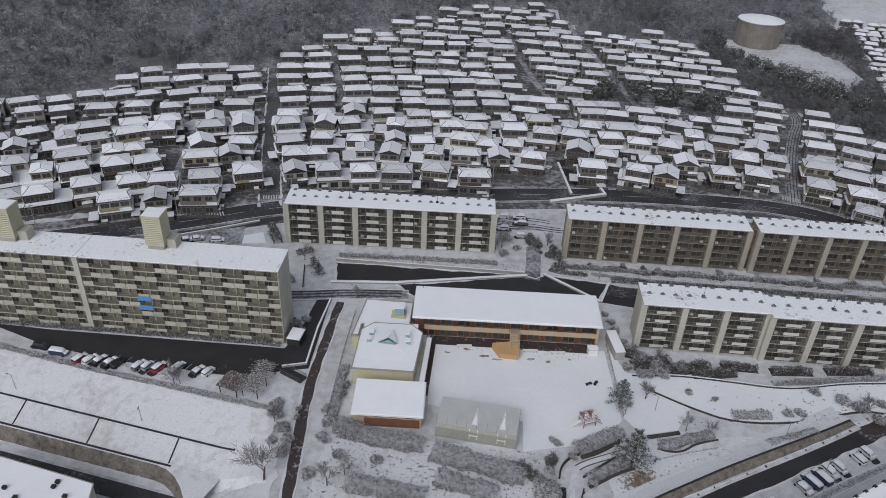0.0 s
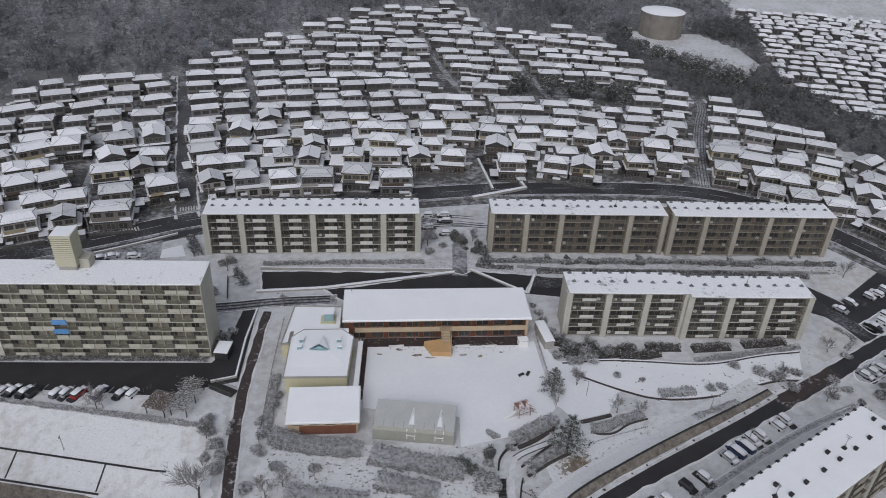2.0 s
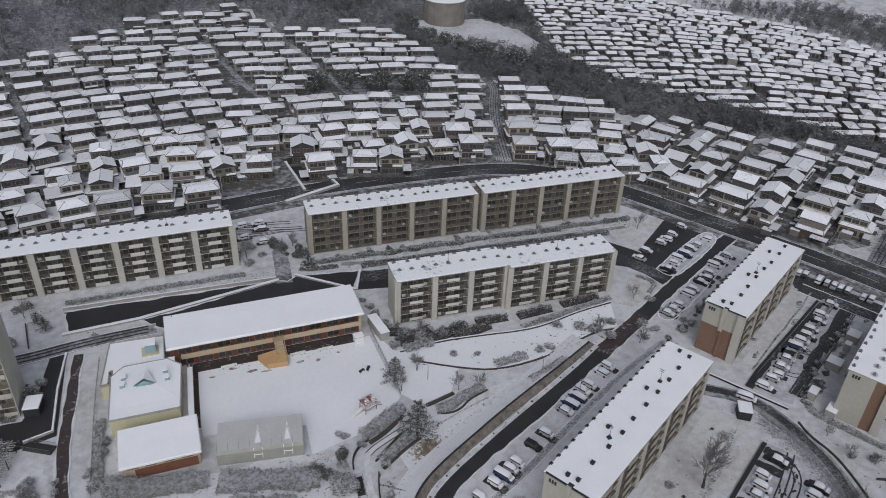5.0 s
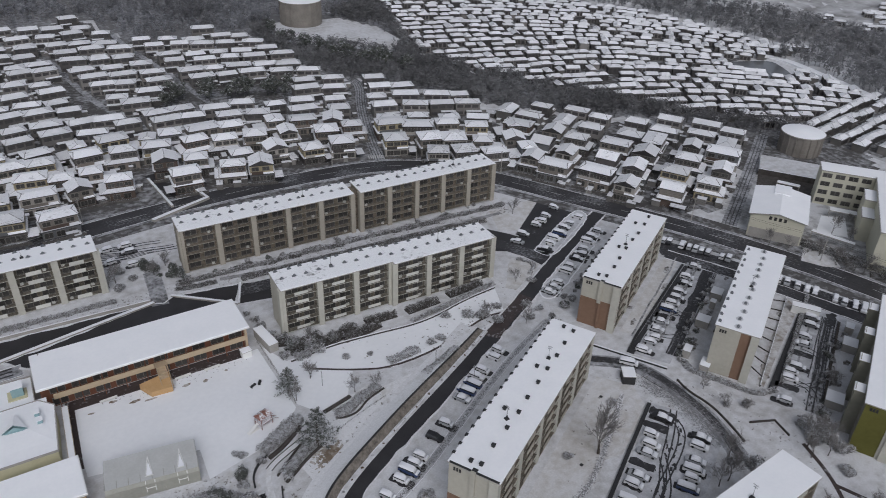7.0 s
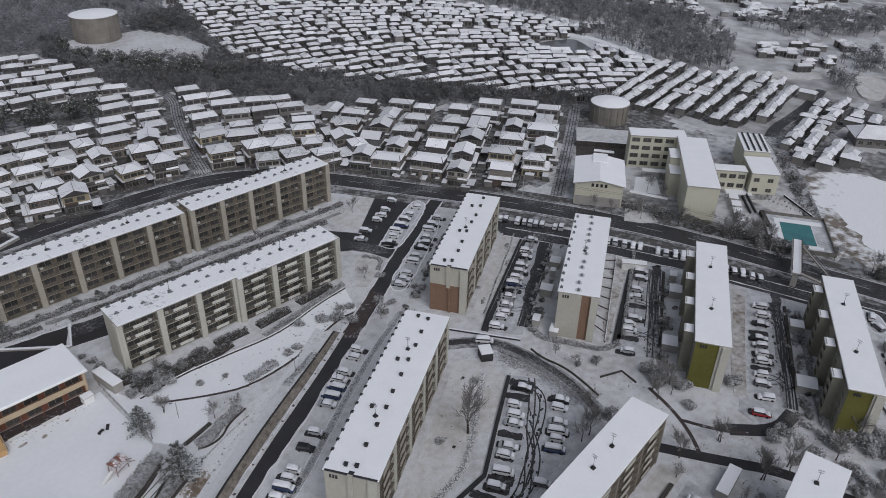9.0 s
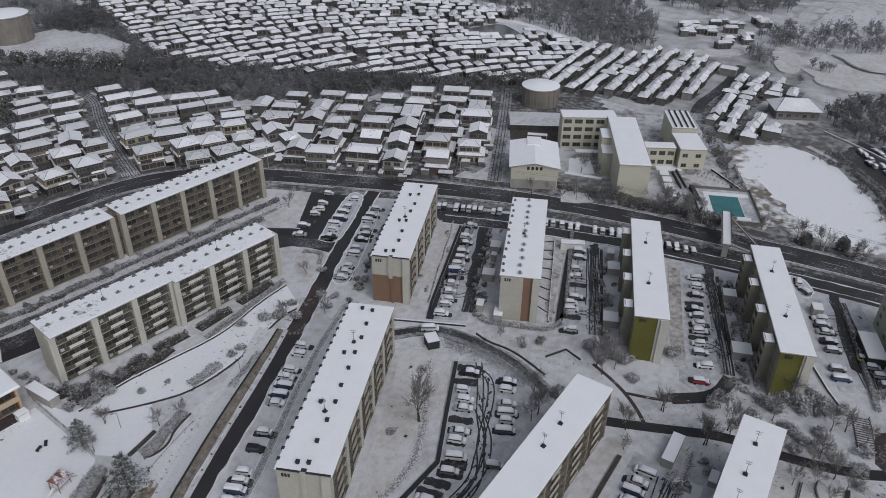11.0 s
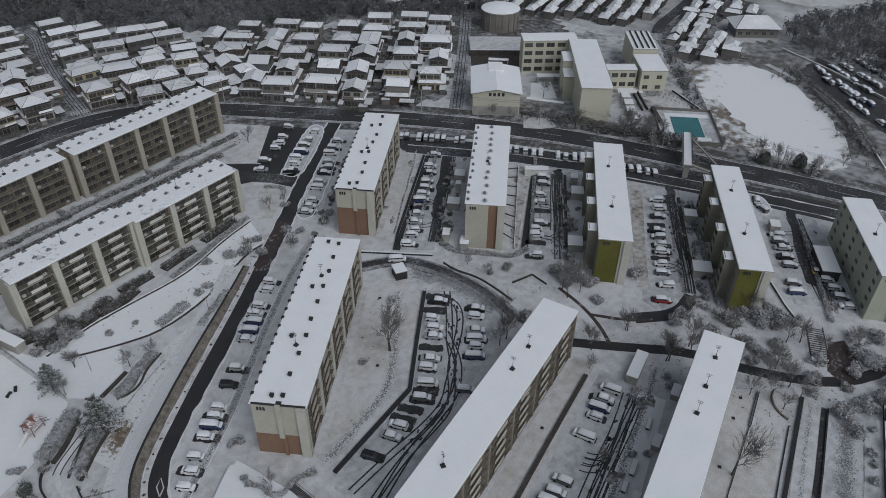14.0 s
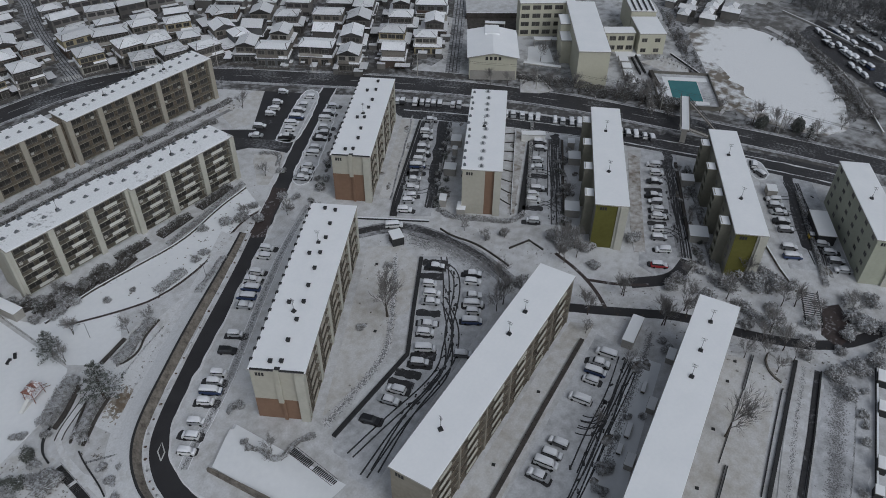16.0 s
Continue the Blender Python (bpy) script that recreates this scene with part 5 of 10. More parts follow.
for i in range(len(pr) - 1):
    (ya, za), (yb, zb) = pr[i], pr[i + 1]
    for j in range(8):
        xa, xb = 17.6 * j / 8, 17.6 * (j + 1) / 8
        sheet.poly([(xa, ya, za), (xb, ya, za), (xb, yb, zb), (xa, yb, zb)])
sheet.poly([(0, y, z) for y, z in reversed(pr)]).poly([(17.6, y, z) for y, z in pr])
me = sheet.mesh("sheeting", GREENHOUSE, DUSTED)
for f in me.polygons:
    f.material_index = 1 if f.normal.z > 0.6 or f.normal.z < -0.6 else 0
part("sheeting", me, gh)
for j in range(9):
    part("rib", MB().box(-0.06, 0.06, -0.06, 0.0, 0, 2.9).box(-0.06, 0.06, 0.5, 8.3, 3.62, 3.7).mesh("rib", GREENHOUSE), gh, at(17.6 * j / 8, 0))
for x in (8.3, 14.4):
    sk = MB()
    for a2, b2 in (((-0.9, 0.2, 3.35), (0, 6.4, 4.05)), ((0.9, 0.2, 3.35), (0, 6.4, 4.05)), ((-0.75, 1.4, 3.85), (0.75, 1.4, 3.85)), ((-0.85, 0.0, 0.9), (-0.9, 0.2, 3.35)), ((0.85, 0.0, 0.9), (0.9, 0.2, 3.35)), ((-0.85, -0.05, 1.9), (0.85, -0.05, 1.9))):
        sk.tube(a2, b2, 0.09, 0.09, 4)
    part("skylight_frame", sk.mesh("skylight_frame", WHITE), gh, at(x, -0.05, 0.05), label="white A-shaped skylight frame")
    part("snow_cover", MB().poly([(-0.6, 1.5, 3.8), (0.6, 1.5, 3.8), (0, 5.0, 4.0)]).mesh("snow_cover", ROOF_SNOW), gh, at(x, 0, 0.03))
pl = thing("climbing_frame", at(31.9, 121.6, 0, 20), "red and rusty climbing frame with slide in the snow", "climbing frame")
for i, (x, y) in enumerate(((-1.5, -1.2), (1.5, -1.2), (1.5, 1.2), (-1.5, 1.2))):
    part("post", MB().tube((x, y, -0.1), (x * 0.9, y * 0.9, 2.9), 0.09, 0.08).mesh("post", RUST), pl)
part("platform", MB().box(-1.6, 1.6, -1.3, 1.3, 1.3, 1.45).mesh("platform", RUST), pl)
part("roof", hip(MB(), -1.7, -0.1, -1.3, 1.3, 2.8, 0.9, 0.3).mesh("roof", RUST), pl)
part("roof", hip(MB(), 0.1, 1.7, -1.3, 1.3, 2.8, 0.9, 0.3).mesh("roof", RUST), pl)
part("slide", MB().box(-4.4, -1.6, -0.5, 0.5, 0.1, 0.2).poly([(-4.4, -0.4, 0.2), (-4.4, 0.4, 0.2), (-1.5, 0.4, 1.4), (-1.5, -0.4, 1.4)]).mesh("slide", WHITE), pl)
part("net", MB().tube((1.6, -1.2, 1.4), (3.4, -1.0, 0), 0.06, 0.06).tube((1.6, 0, 1.4), (3.6, 0, 0), 0.06, 0.06).tube((1.6, 1.2, 1.4), (3.4, 1.0, 0), 0.06, 0.06).tube((2.5, -1.1, 0.7), (2.5, 1.1, 0.7), 0.05, 0.05).mesh("net", RUST), pl)


def small_box(name, x, y, rz, w, d, h, wall, label, category, z=0.0):
    b = thing(name, at(x, y, z, rz), label, category)
    part("wall", MB().box(-w / 2, w / 2, -d / 2, d / 2, -0.4, h).mesh("wall", wall), b)
    part("roof", MB().box(-w / 2 - 0.15, w / 2 + 0.15, -d / 2 - 0.15, d / 2 + 0.15, h, h + 0.12).mesh("roof", CONCRETE), b)
    part("snow_cover", MB().box(-w / 2 - 0.1, w / 2 + 0.1, -d / 2 - 0.1, d / 2 + 0.1, h + 0.12, h + 0.24, 0.05).mesh("snow_cover", ROOF_SNOW), b)
    return b


small_box("playhouse", 36.2, 146.2, 5, 2.4, 1.8, 1.8, WHITE, "small white playhouse under snow", "playhouse")
small_box("store", 42.2, 148.6, 8, 2.4, 8.6, 2.4, CONCRETE, "narrow store with a snowy roof beside the playground", "shed")
for x, y in ((3.8, 146.0), (20.5, 145.6), (27.5, 145.4)):
    bn = thing("bench", at(x, y, 0.06, 3), "low white bench under snow by the kindergarten", "bench")
    part("seat", MB().box(-1.9, 1.9, -0.35, 0.35, 0.35, 0.55).mesh("seat", WHITE), bn)
    part("leg", MB().box(-1.6, -1.4, -0.3, 0.3, 0, 0.35).mesh("leg", CONCRETE), bn)
    part("leg", MB().box(1.4, 1.6, -0.3, 0.3, 0, 0.35).mesh("leg", CONCRETE), bn)

# ---- roof towers and corner shed of the tall block ----
LOUVRE = mat("pale_yellow_louvres", (0.43, 0.41, 0.3), (0.52, 0.5, 0.38), 0.5, 0.7, 0.05, 3.0)
for tx in (-72.4, -109.0):
    tw = thing("roof_tower", at(tx, 151.6, 21.9, -1.9), "louvred yellow tank tower on the roof of the tall block", "tower", "roof towers")
    part("core", MB().box(-2.0, 2.0, -2.0, 2.0, 0, 9.2).mesh("core", CONCRETE), tw)
    for i in range(15):
        z = 1.3 + i * 0.53
        part("louvre", shared("louvre", lambda: MB().box(-2.35, 2.35, -2.35, 2.35, 0, 0.36, 0.1).mesh("louvre", LOUVRE)), tw, at(0, 0, z))
    part("rim", MB().box(-2.4, 2.4, -2.4, 2.4, 9.1, 9.4).mesh("rim", LOUVRE), tw)
    part("snow_cover", MB().box(-2.2, 2.2, -2.2, 2.2, 9.4, 9.5).mesh("snow_cover", ROOF_SNOW), tw)
    part("machine_room", MB().box(2.3, 4.6, -1.0, 2.2, 0, 2.6).mesh("machine_room", CREAM), tw)
for z in (7.4, 10.1):
    sh = thing("blue_sheet", at(-77.1, 144.5, z, -1.9), "blue sheet hung over a balcony parapet", "sheet", "blue sheets")
    part("cloth", MB().box(0, 3.4, -0.12, 0.0, 0.0, 1.35).mesh("cloth", BLUE_SHEET), sh)
small_box("bin_store", -38.6, 144.6, -8, 3.2, 4.4, 2.2, DARK, "small dark store with a snowy roof beside the tall block", "shed")
pg = thing("pergola", at(-43.8, 128.0, 0, 78), "dark pergola overgrown with bare creepers under snow", "pergola")
for x in (-4.6, 0, 4.6):
    for y in (-1.8, 1.8):
        part("post", MB().tube((x, y, -0.3), (x, y, 2.5), 0.12, 0.12).mesh("post", DARK), pg)
for i in range(16):
    part("beam", MB().box(-5.1 + i * 0.66, -4.98 + i * 0.66, -2.3, 2.3, 2.5, 2.65).mesh("beam", CONCRETE), pg)
CREEPER = mat("bare_frosted_creeper", (0.08, 0.075, 0.07), (0.2, 0.19, 0.18), 1.0, 0.9, 0.0, 4.0, snow=0.35, island=0.3)
cq, cm = random.Random(17), MB()
for i in range(900):
    x, y, z, a = cq.uniform(-5.4, 5.4), cq.gauss(0, 1.3), 2.62 + abs(cq.gauss(0, 0.22)), cq.uniform(0, 6.28)
    ln = cq.uniform(0.25, 0.7)
    cm.tube((x, y, z), (x + ln * math.cos(a), y + ln * math.sin(a), z + cq.uniform(-0.2, 0.2)), 0.05, 0.03, 3)
part("creeper", cm.mesh("creeper", CREEPER), pg, label="bare creeper with frost on the beams", kind="stuff")
sh = thing("shelter", at(-49.2, 126.2, 0, 72), "open shelter with a flat brown boarded roof", "shelter")
for x in (-2.3, 2.3):
    for y in (-2.2, 2.2):
        part("post", MB().tube((x, y, -0.3), (x, y, 2.4), 0.13, 0.13).mesh("post", DARK), sh)
WOODEN = mat("weathered_brown_boards", (0.075, 0.06, 0.05), (0.15, 0.125, 0.105), 1.2, 0.9, 0.2, 4.0, snow=0.05, random_tint=0.25)
part("roof", MB().box(-2.8, 2.8, -2.6, 2.6, 2.4, 2.52).mesh("roof", WOODEN), sh)
for i in range(14):
    part("board", shared("shelter_board", lambda: MB().box(0, 0.33, -2.8, 2.8, 2.53, 2.6).mesh("board", WOODEN)), sh, at(-2.95 + i * 0.42, 0, 0))

# ---- lower building beside the lower road ----
lb, _ = poly_building("lower_building", [(-66.0, 84), (-68.6, 95.9), (-97, 103), (-110, 72), (-70, 62)], 1.2, CREAM, "flat-roofed building with snowy roof and black vents", "building", parapet=0.15, z0=-9)
for i in range(9):
    part("roof_vent", shared("ventbox", lambda: vent_mesh("box")), lb, at(4 - (i % 3) * 4.2 + i, 6 + 2.4 * (i % 4) - i * 0.3, 1.3))

# ---- school beyond the main street ----
SCHOOL = mat("pale_yellow_school_wall", (0.47, 0.455, 0.36), (0.56, 0.545, 0.45), 0.1, 0.85, 0.04, 1.2)


def school_block(x, y, rz, w, d, h, rows, cols, label, sides=("front",)):
    """A flat-roofed block; local -y is its front."""
    b = thing("school_building", at(x, y, 0, rz), label, "school", "school blocks")
    part("wall", MB().box(0, w, 0, d, -0.5, h).mesh("wall", SCHOOL), b)
    part("roof", MB().box(-0.3, w + 0.3, -0.3, d + 0.3, h, h + 0.3).mesh("roof", CONCRETE), b)
    part("snow_cover", MB().box(-0.1, w + 0.1, -0.1, d + 0.1, h + 0.3, h + 0.45, 0.05).mesh("snow_cover", ROOF_SNOW), b)
    fl = h / rows
    for s in range(rows):
        if "front" in sides:
            for c in range(cols):
                ww = w / cols * 0.74
                part("window", shared(("swin", round(ww, 1)), lambda: window_mesh(ww, 1.7)), b, at((c + 0.13) * w / cols, -0.01, 0.9 + s * fl))
        if "left" in sides:
            n = max(2, int(d / 3.4))
            for c in range(n):
                part("window", shared("swinl", lambda: window_mesh(2.0, 1.5)), b, at(-0.01, d * (c + 0.8) / n, 0.9 + s * fl, -90))
        if "right" in sides:
            for c in range(3):
                part("window", shared("swinl", lambda: window_mesh(2.0, 1.5)), b, at(w + 0.01, d * (c + 0.15) / 3, 0.9 + s * fl, 90))
    return b


school_block(221.0, 84.8, 33.2, 43.0, 10.4, 13.2, 4, 9, "long four-storey pale yellow school block with snowy roof")
school_block(232.8, 101.3, 33.2, 7.5, 6.6, 8.5, 3, 2, "stair block of the school with snowy roof", ())
school_block(239.1, 105.5, 33.2, 8.5, 6.4, 11.4, 3, 2, "upper stair block of the school with snowy roof", ())
school_block(240.4, 130.6, -51.5, 21.0, 7.5, 12.8, 4, 5, "four-storey school wing with rows of dark windows")
school_block(258.3, 79.1, 36, 15.2, 9.6, 7.8, 2, 4, "two-storey pale school block by the pool", ("left", "front"))
school_block(246.0, 99.6, -53.5, 13.0, 5, 7.2, 2, 4, "low linking block of the school")
s2 = school_block(271.3, 88.7, 34, 17.8, 9.4, 9.6, 3, 3, "raised school block with a ribbed snowy roof")
for i in range(4):
    part("roof_rib", MB().box(0.2, 17.6, 1.0 + i * 2.2, 1.5 + i * 2.2, 9.9, 10.5).mesh("roof_rib", DARK), s2)
gy = thing("gymnasium", at(208.6, 113.0, 0, 33.5), "school gymnasium with a broad low-pitched snowy roof", "gymnasium")
part("wall", MB().box(0, 22.6, 0, 16.4, -0.5, 8.0).mesh("wall", SCHOOL), gy)
arc = [(16.4 + 0.8 - 18.0 * i / 12, 8.0 + 1.7 * (1 - abs(i / 6 - 1))) for i in range(13)]
gable = MB().poly([(0, y, z - 0.1) for y, z in arc])
part("gable", gable.mesh("gable", SCHOOL), gy)
for nm, lift, inset, mt in (("roof", 0.0, 0.0, CONCRETE), ("snow_cover", 0.16, 0.2, ROOF_SNOW)):
    rm = MB()
    for (ya, za), (yb, zb) in zip(arc, arc[1:]):
        rm.poly([(-0.6 + inset, ya, za + lift), (23.2 - inset, ya, za + lift), (23.2 - inset, yb, zb + lift), (-0.6 + inset, yb, zb + lift)][::-1])
    part(nm, rm.mesh(nm, mt, smooth=True), gy)
for i in range(4):
    part("sign_bar", MB().box(-0.06, 0.0, -0.45, 0.45, 7.2, 8.4).mesh("sign_bar", DARK), gy, at(0, 8.2 + (i - 1.5) * 1.5))
part("lower_band", MB().box(-0.3, 0.0, 0.4, 16.0, -0.3, 3.4).mesh("lower_band", CONCRETE), gy)
part("roof_ridge", MB().box(16, 23.4, 5.6, 10.8, 9.3, 9.9).mesh("roof_ridge", ROOF_SNOW), gy)
pool = thing("swimming_pool", at(234.9, 61.5, 0, 29.5), "outdoor school pool with teal water between snowy decks", "pool")
part("deck", MB().box(-12, 12, -9.5, 10, -0.5, 0.5).mesh("deck", SLUSH), pool)
part("basin", MB().box(-7.6, 7.2, -5.0, 5.2, 0.5, 0.62).mesh("basin", WHITE), pool)
part("poolside", MB().box(-9.4, -7.6, -6.6, 6.6, 0.5, 0.6).box(7.2, 9.8, -8.6, 6.6, 0.5, 0.6).box(-7.6, 7.2, 5.2, 6.6, 0.5, 0.6).mesh("poolside", SNOW), pool, label="snowy poolside")
part("water", MB().box(-7.3, 6.9, -4.8, 5.0, 0.6, 0.66).mesh("water", POOL), pool, label="still teal water")
for args in ((-12.2, -12, -9.7, 10.2), (12, 12.2, -9.7, 10.2), (-12, 12, -9.7, -9.5), (-12, 12, 10, 10.2)):
    part("fence", MB().box(*args, 0, 1.5).mesh("fence", RAIL), pool)
br = thing("footbridge", at(222.5, 57.9, 0, -159), "snowy footbridge with dark railings over the main street", "footbridge")
part("deck", MB().box(0, 21.5, -1.4, 1.4, 4.5, 4.9).mesh("deck", CONCRETE), br)
part("snow_cover", MB().box(0.1, 21.4, -1.1, 1.1, 4.9, 5.02).mesh("snow_cover", SNOW), br)
for y in (-1.3, 1.3):
    part("railing", MB().box(0, 21.5, y - 0.05, y + 0.05, 5.85, 5.95).box(0, 21.5, y - 0.05, y + 0.05, 5.4, 5.46).mesh("railing", DARK), br)
for x, x2 in ((21.0, 17.6), (3.4, 14.8)):
    for i in range(18):
        f = i / 18
        part("step", shared("bstep", lambda: MB().box(-1.0, 1.0, 0, 0.62, -0.3, 0).mesh("step", CONCRETE)), br, at(x + (x2 - x) * f, 1.4 + 10.4 * f, 4.8 - 4.6 * f))
    for e in (-1.0, 1.0):
        part("railing", MB().tube((x + e, 1.4, 5.8), (x2 + e, 11.8, 1.2), 0.08, 0.08, 5).tube((x + e, 1.4, 5.0), (x2 + e, 11.8, 0.4), 0.1, 0.1, 5).mesh("railing", DARK), br)
for x in (1, 11, 20.6):
    part("pier", shared("bpier", lambda: MB().box(-0.4, 0.4, -0.8, 0.8, -0.5, 4.5).mesh("pier", CONCRETE)), br, at(x, 0))

# ---- water tanks ----
TANK = mat("stained_brown_concrete", (0.14, 0.128, 0.112), (0.27, 0.25, 0.222), 0.2, 0.9, 0.1, 1.5)
for tx, ty, tr, th, lab in ((277.5, 163.5, 8.1, 8.2, "round concrete water tank with a snowy dome near the school"), (168.5, 436, 12.4, 13.8, "round concrete water tank with a snowy dome on the wooded hill")):
    tk = thing("water_tank", at(tx, ty, ground(tx, ty)), lab, "tank", "water tanks")
    ring = lambda rad: [(rad * math.cos(2 * math.pi * i / 36), rad * math.sin(2 * math.pi * i / 36)) for i in range(36)]
    part("wall", MB().prism(ring(tr), -3, th).mesh("wall", TANK), tk)
    part("rim", MB().prism(ring(tr + 0.5), th, th + 0.35).mesh("rim", CONCRETE), tk)
    dome = MB()
    for j in range(5):
        ra, rb = (tr + 0.4) * (1 - j / 5), (tr + 0.4) * (1 - (j + 1) / 5)
        za, zb = th + 0.36 + 1.5 * math.sin(j / 5 * 1.5), th + 0.36 + 1.5 * math.sin((j + 1) / 5 * 1.5)
        for (ax, ay), (bx, by) in zip(ring(1), ring(1)[1:] + ring(1)[:1]):
            dome.poly([(ax * ra, ay * ra, za), (bx * ra, by * ra, za), (bx * rb, by * rb, zb), (ax * rb, ay * rb, zb)])
    part("snow_cover", dome.mesh("snow_cover", ROOF_SNOW, smooth=True), tk)
    for i in range(18):
        part("buttress", MB().box(tr - 0.05, tr + 0.3, -0.18, 0.18, -2, th).mesh("buttress", TANK), tk, at(0, 0, 0, 20 * i))

# ---- sheds in the gardens ----
for x, y, rz, w, d in ((161.5, 106.2, 28, 3.6, 3.0), (147.7, 99.0, 28, 3.4, 3.4), (134.0, 92.0, 28, 3.0, 1.8), (133.7, 85.8, -62, 2.2, 3.6), (173.8, 72.6, 28, 4.0, 3.4), (150.9, 61.6, 28, 4.2, 3.8), (182.1, 41.2, 26, 3.4, 3.4), (160.2, 30.0, 26, 4.4, 4.6), (191.0, 20.2, 26, 3.2, 2.6), (156.6, 103.4, 28, 1.8, 1.4), (180.4, 77.0, 28, 2.6, 2.0)):
    small_box("garden_shed", x, y, rz, w, d, 2.2, CONCRETE, "small grey shed with a thick snowy roof", "shed")
small_box("garage", 181.2, 4.6, 26, 10.8, 4.4, 3.0, DARK, "long dark garage with a broad snowy roof", "garage")
small_box("bicycle_shelter", 118.0, 29.6, 7, 8.6, 2.4, 2.3, CONCRETE, "long bicycle shelter with a snowy roof", "shelter")
small_box("truck_shelter", 177.3, 88.4, -57, 7.2, 2.2, 2.4, WHITE, "long white shelter roof covered with snow", "shelter")

# ---- cars ----
TYRE = mat("black_rubber", (0.012, 0.012, 0.012), (0.03, 0.03, 0.03), 2.0, 0.8, 0.0, 8.0)
CAR_GLASS = mat("car_glass", (0.03, 0.033, 0.036), (0.09, 0.094, 0.1), 1.0, 0.15, 0.0, 3.0, spec=0.5)
CAR_SNOW = mat("snow_on_cars", (0.74, 0.75, 0.79), (0.83, 0.84, 0.87), 0.8, 0.75, 0.3, 4.0)
PAINTS = {n: mat("car_paint_" + n, c, tuple(v * 1.15 for v in c), 1.0, 0.35, 0.0, 4.0, spec=0.5) for n, c in {"white": (0.6, 0.6, 0.6), "silver": (0.3, 0.31, 0.32), "black": (0.018, 0.018, 0.02), "red": (0.3, 0.02, 0.025), "blue": (0.03, 0.05, 0.12), "grey": (0.1, 0.1, 0.105), "yellow": (0.5, 0.36, 0.05)}.items()}


def loft(mb, profile, w0, w1, top_z, base_z):
    """A side outline (x, z) made solid across the car's width, narrower towards the top."""
    n, k = len(profile), len(mb.v)
    mx, mz = sum(p[0] for p in profile) / n, sum(p[1] for p in profile) / n
    rings = ((-1.0, 0.84), (-0.93, 0.95), (-0.72, 1.0), (0.72, 1.0), (0.93, 0.95), (1.0, 0.84))
    for side, shrink in rings:
        for x, z in profile:
            f = (z - base_z) / (top_z - base_z)
            mb.v.append((mx + (x - mx) * (0.5 + 0.5 * shrink), side * (w0 + (w1 - w0) * f), mz + (z - mz) * shrink))
    mb.f += [tuple(range(k, k + n)), tuple(range(k + len(rings) * n - 1, k + (len(rings) - 1) * n - 1, -1))]
    for r in range(len(rings) - 1):
        o = k + r * n
        mb.f += [(o + (i + 1) % n, o + i, o + n + i, o + n + (i + 1) % n) for i in range(n)]
    return mb


def car(kind, paint, snow, label):
    c = thing("car", at(0, 0, -50), label, "car", "parked cars")
    L, W, H = {"kei": (3.4, 0.74, 1.55), "hatch": (4.1, 0.84, 1.5), "van": (4.7, 0.86, 1.66), "sedan": (4.5, 0.86, 1.42)}[kind]
    h, b = L / 2, 0.92 if kind in ("kei", "van") else 0.85
    hood = {"kei": 0.62, "hatch": 0.95, "van": 0.75, "sedan": 1.15}[kind]
    boot = {"kei": 0.08, "hatch": 0.2, "van": 0.1, "sedan": 0.75}[kind]
    body = loft(MB(), [(-h, 0.3), (h - 0.1, 0.3), (h, 0.45), (h, 0.68), (h - 0.12, b - 0.08), (h - hood, b + 0.06), (-h + boot, b + 0.08), (-h + 0.02, b - 0.02), (-h, 0.6)], W, W * 0.94, b + 0.08, 0.3)
    part("body", body.mesh("body", PAINTS[paint]), c)
    f0, f1, r0, r1 = h - hood, h - hood - 0.62, -h + boot, -h + boot + (0.12 if kind != "sedan" else 0.5)
    cab = loft(MB(), [(f0, b + 0.05), (f1, H - 0.06), (r1, H - 0.06), (r0, b + 0.07)], W * 0.93, W * 0.78, H, b)
    part("cabin_glass", cab.mesh("cabin_glass", CAR_GLASS), c)
    part("roof_panel", MB().box(r1 - 0.06, f1 + 0.06, -W * 0.79, W * 0.79, H - 0.07, H, 0.05).mesh("roof_panel", PAINTS[paint]), c)
    if snow:
        s = snow
        low = H - (0.26 if s > 0.13 else 0.05)
        cap = loft(MB(), [(r1 - 0.12, low), (f1 + 0.24, low), (f1 + 0.1, H), (f1 - 0.1, H + s * 0.8), ((r1 + f1) / 2, H + s * 1.2), (r1 + 0.12, H + s * 0.8), (r1 - 0.04, H)], W * 0.93, W * 0.68, H + s, low)
        part("snow_cover", cap.mesh("snow_cover", CAR_SNOW, smooth=True), c, label="snow on the roof")
        if s > 0.08:
            bon = loft(MB(), [(f0 + 0.08, b + 0.02), (h - 0.06, b - 0.12), (h - 0.1, b + s * 0.5), (f0 + 0.14, b + 0.1 + s)], W * 0.86, W * 0.78, b + s, b - 0.1)
            scr = loft(bon, [(f0 - 0.02, b + 0.12), (f0 + 0.1, b + 0.12), (f1 + 0.1, H), (f1 - 0.02, H)], W * 0.8, W * 0.7, H, b)
            part("snow_cover", scr.mesh("snow_cover", CAR_SNOW, smooth=True), c, label="snow on the bonnet and windscreen")
    for x in (-L * 0.31, L * 0.31):
        for y in (-W + 0.1, W - 0.1):
            part("wheel", shared("wheel", lambda: MB().tube((0, -0.1, 0.31), (0, 0.1, 0.31), 0.31, 0.31, 12).mesh("wheel", TYRE)), c, at(x, y))
    return c


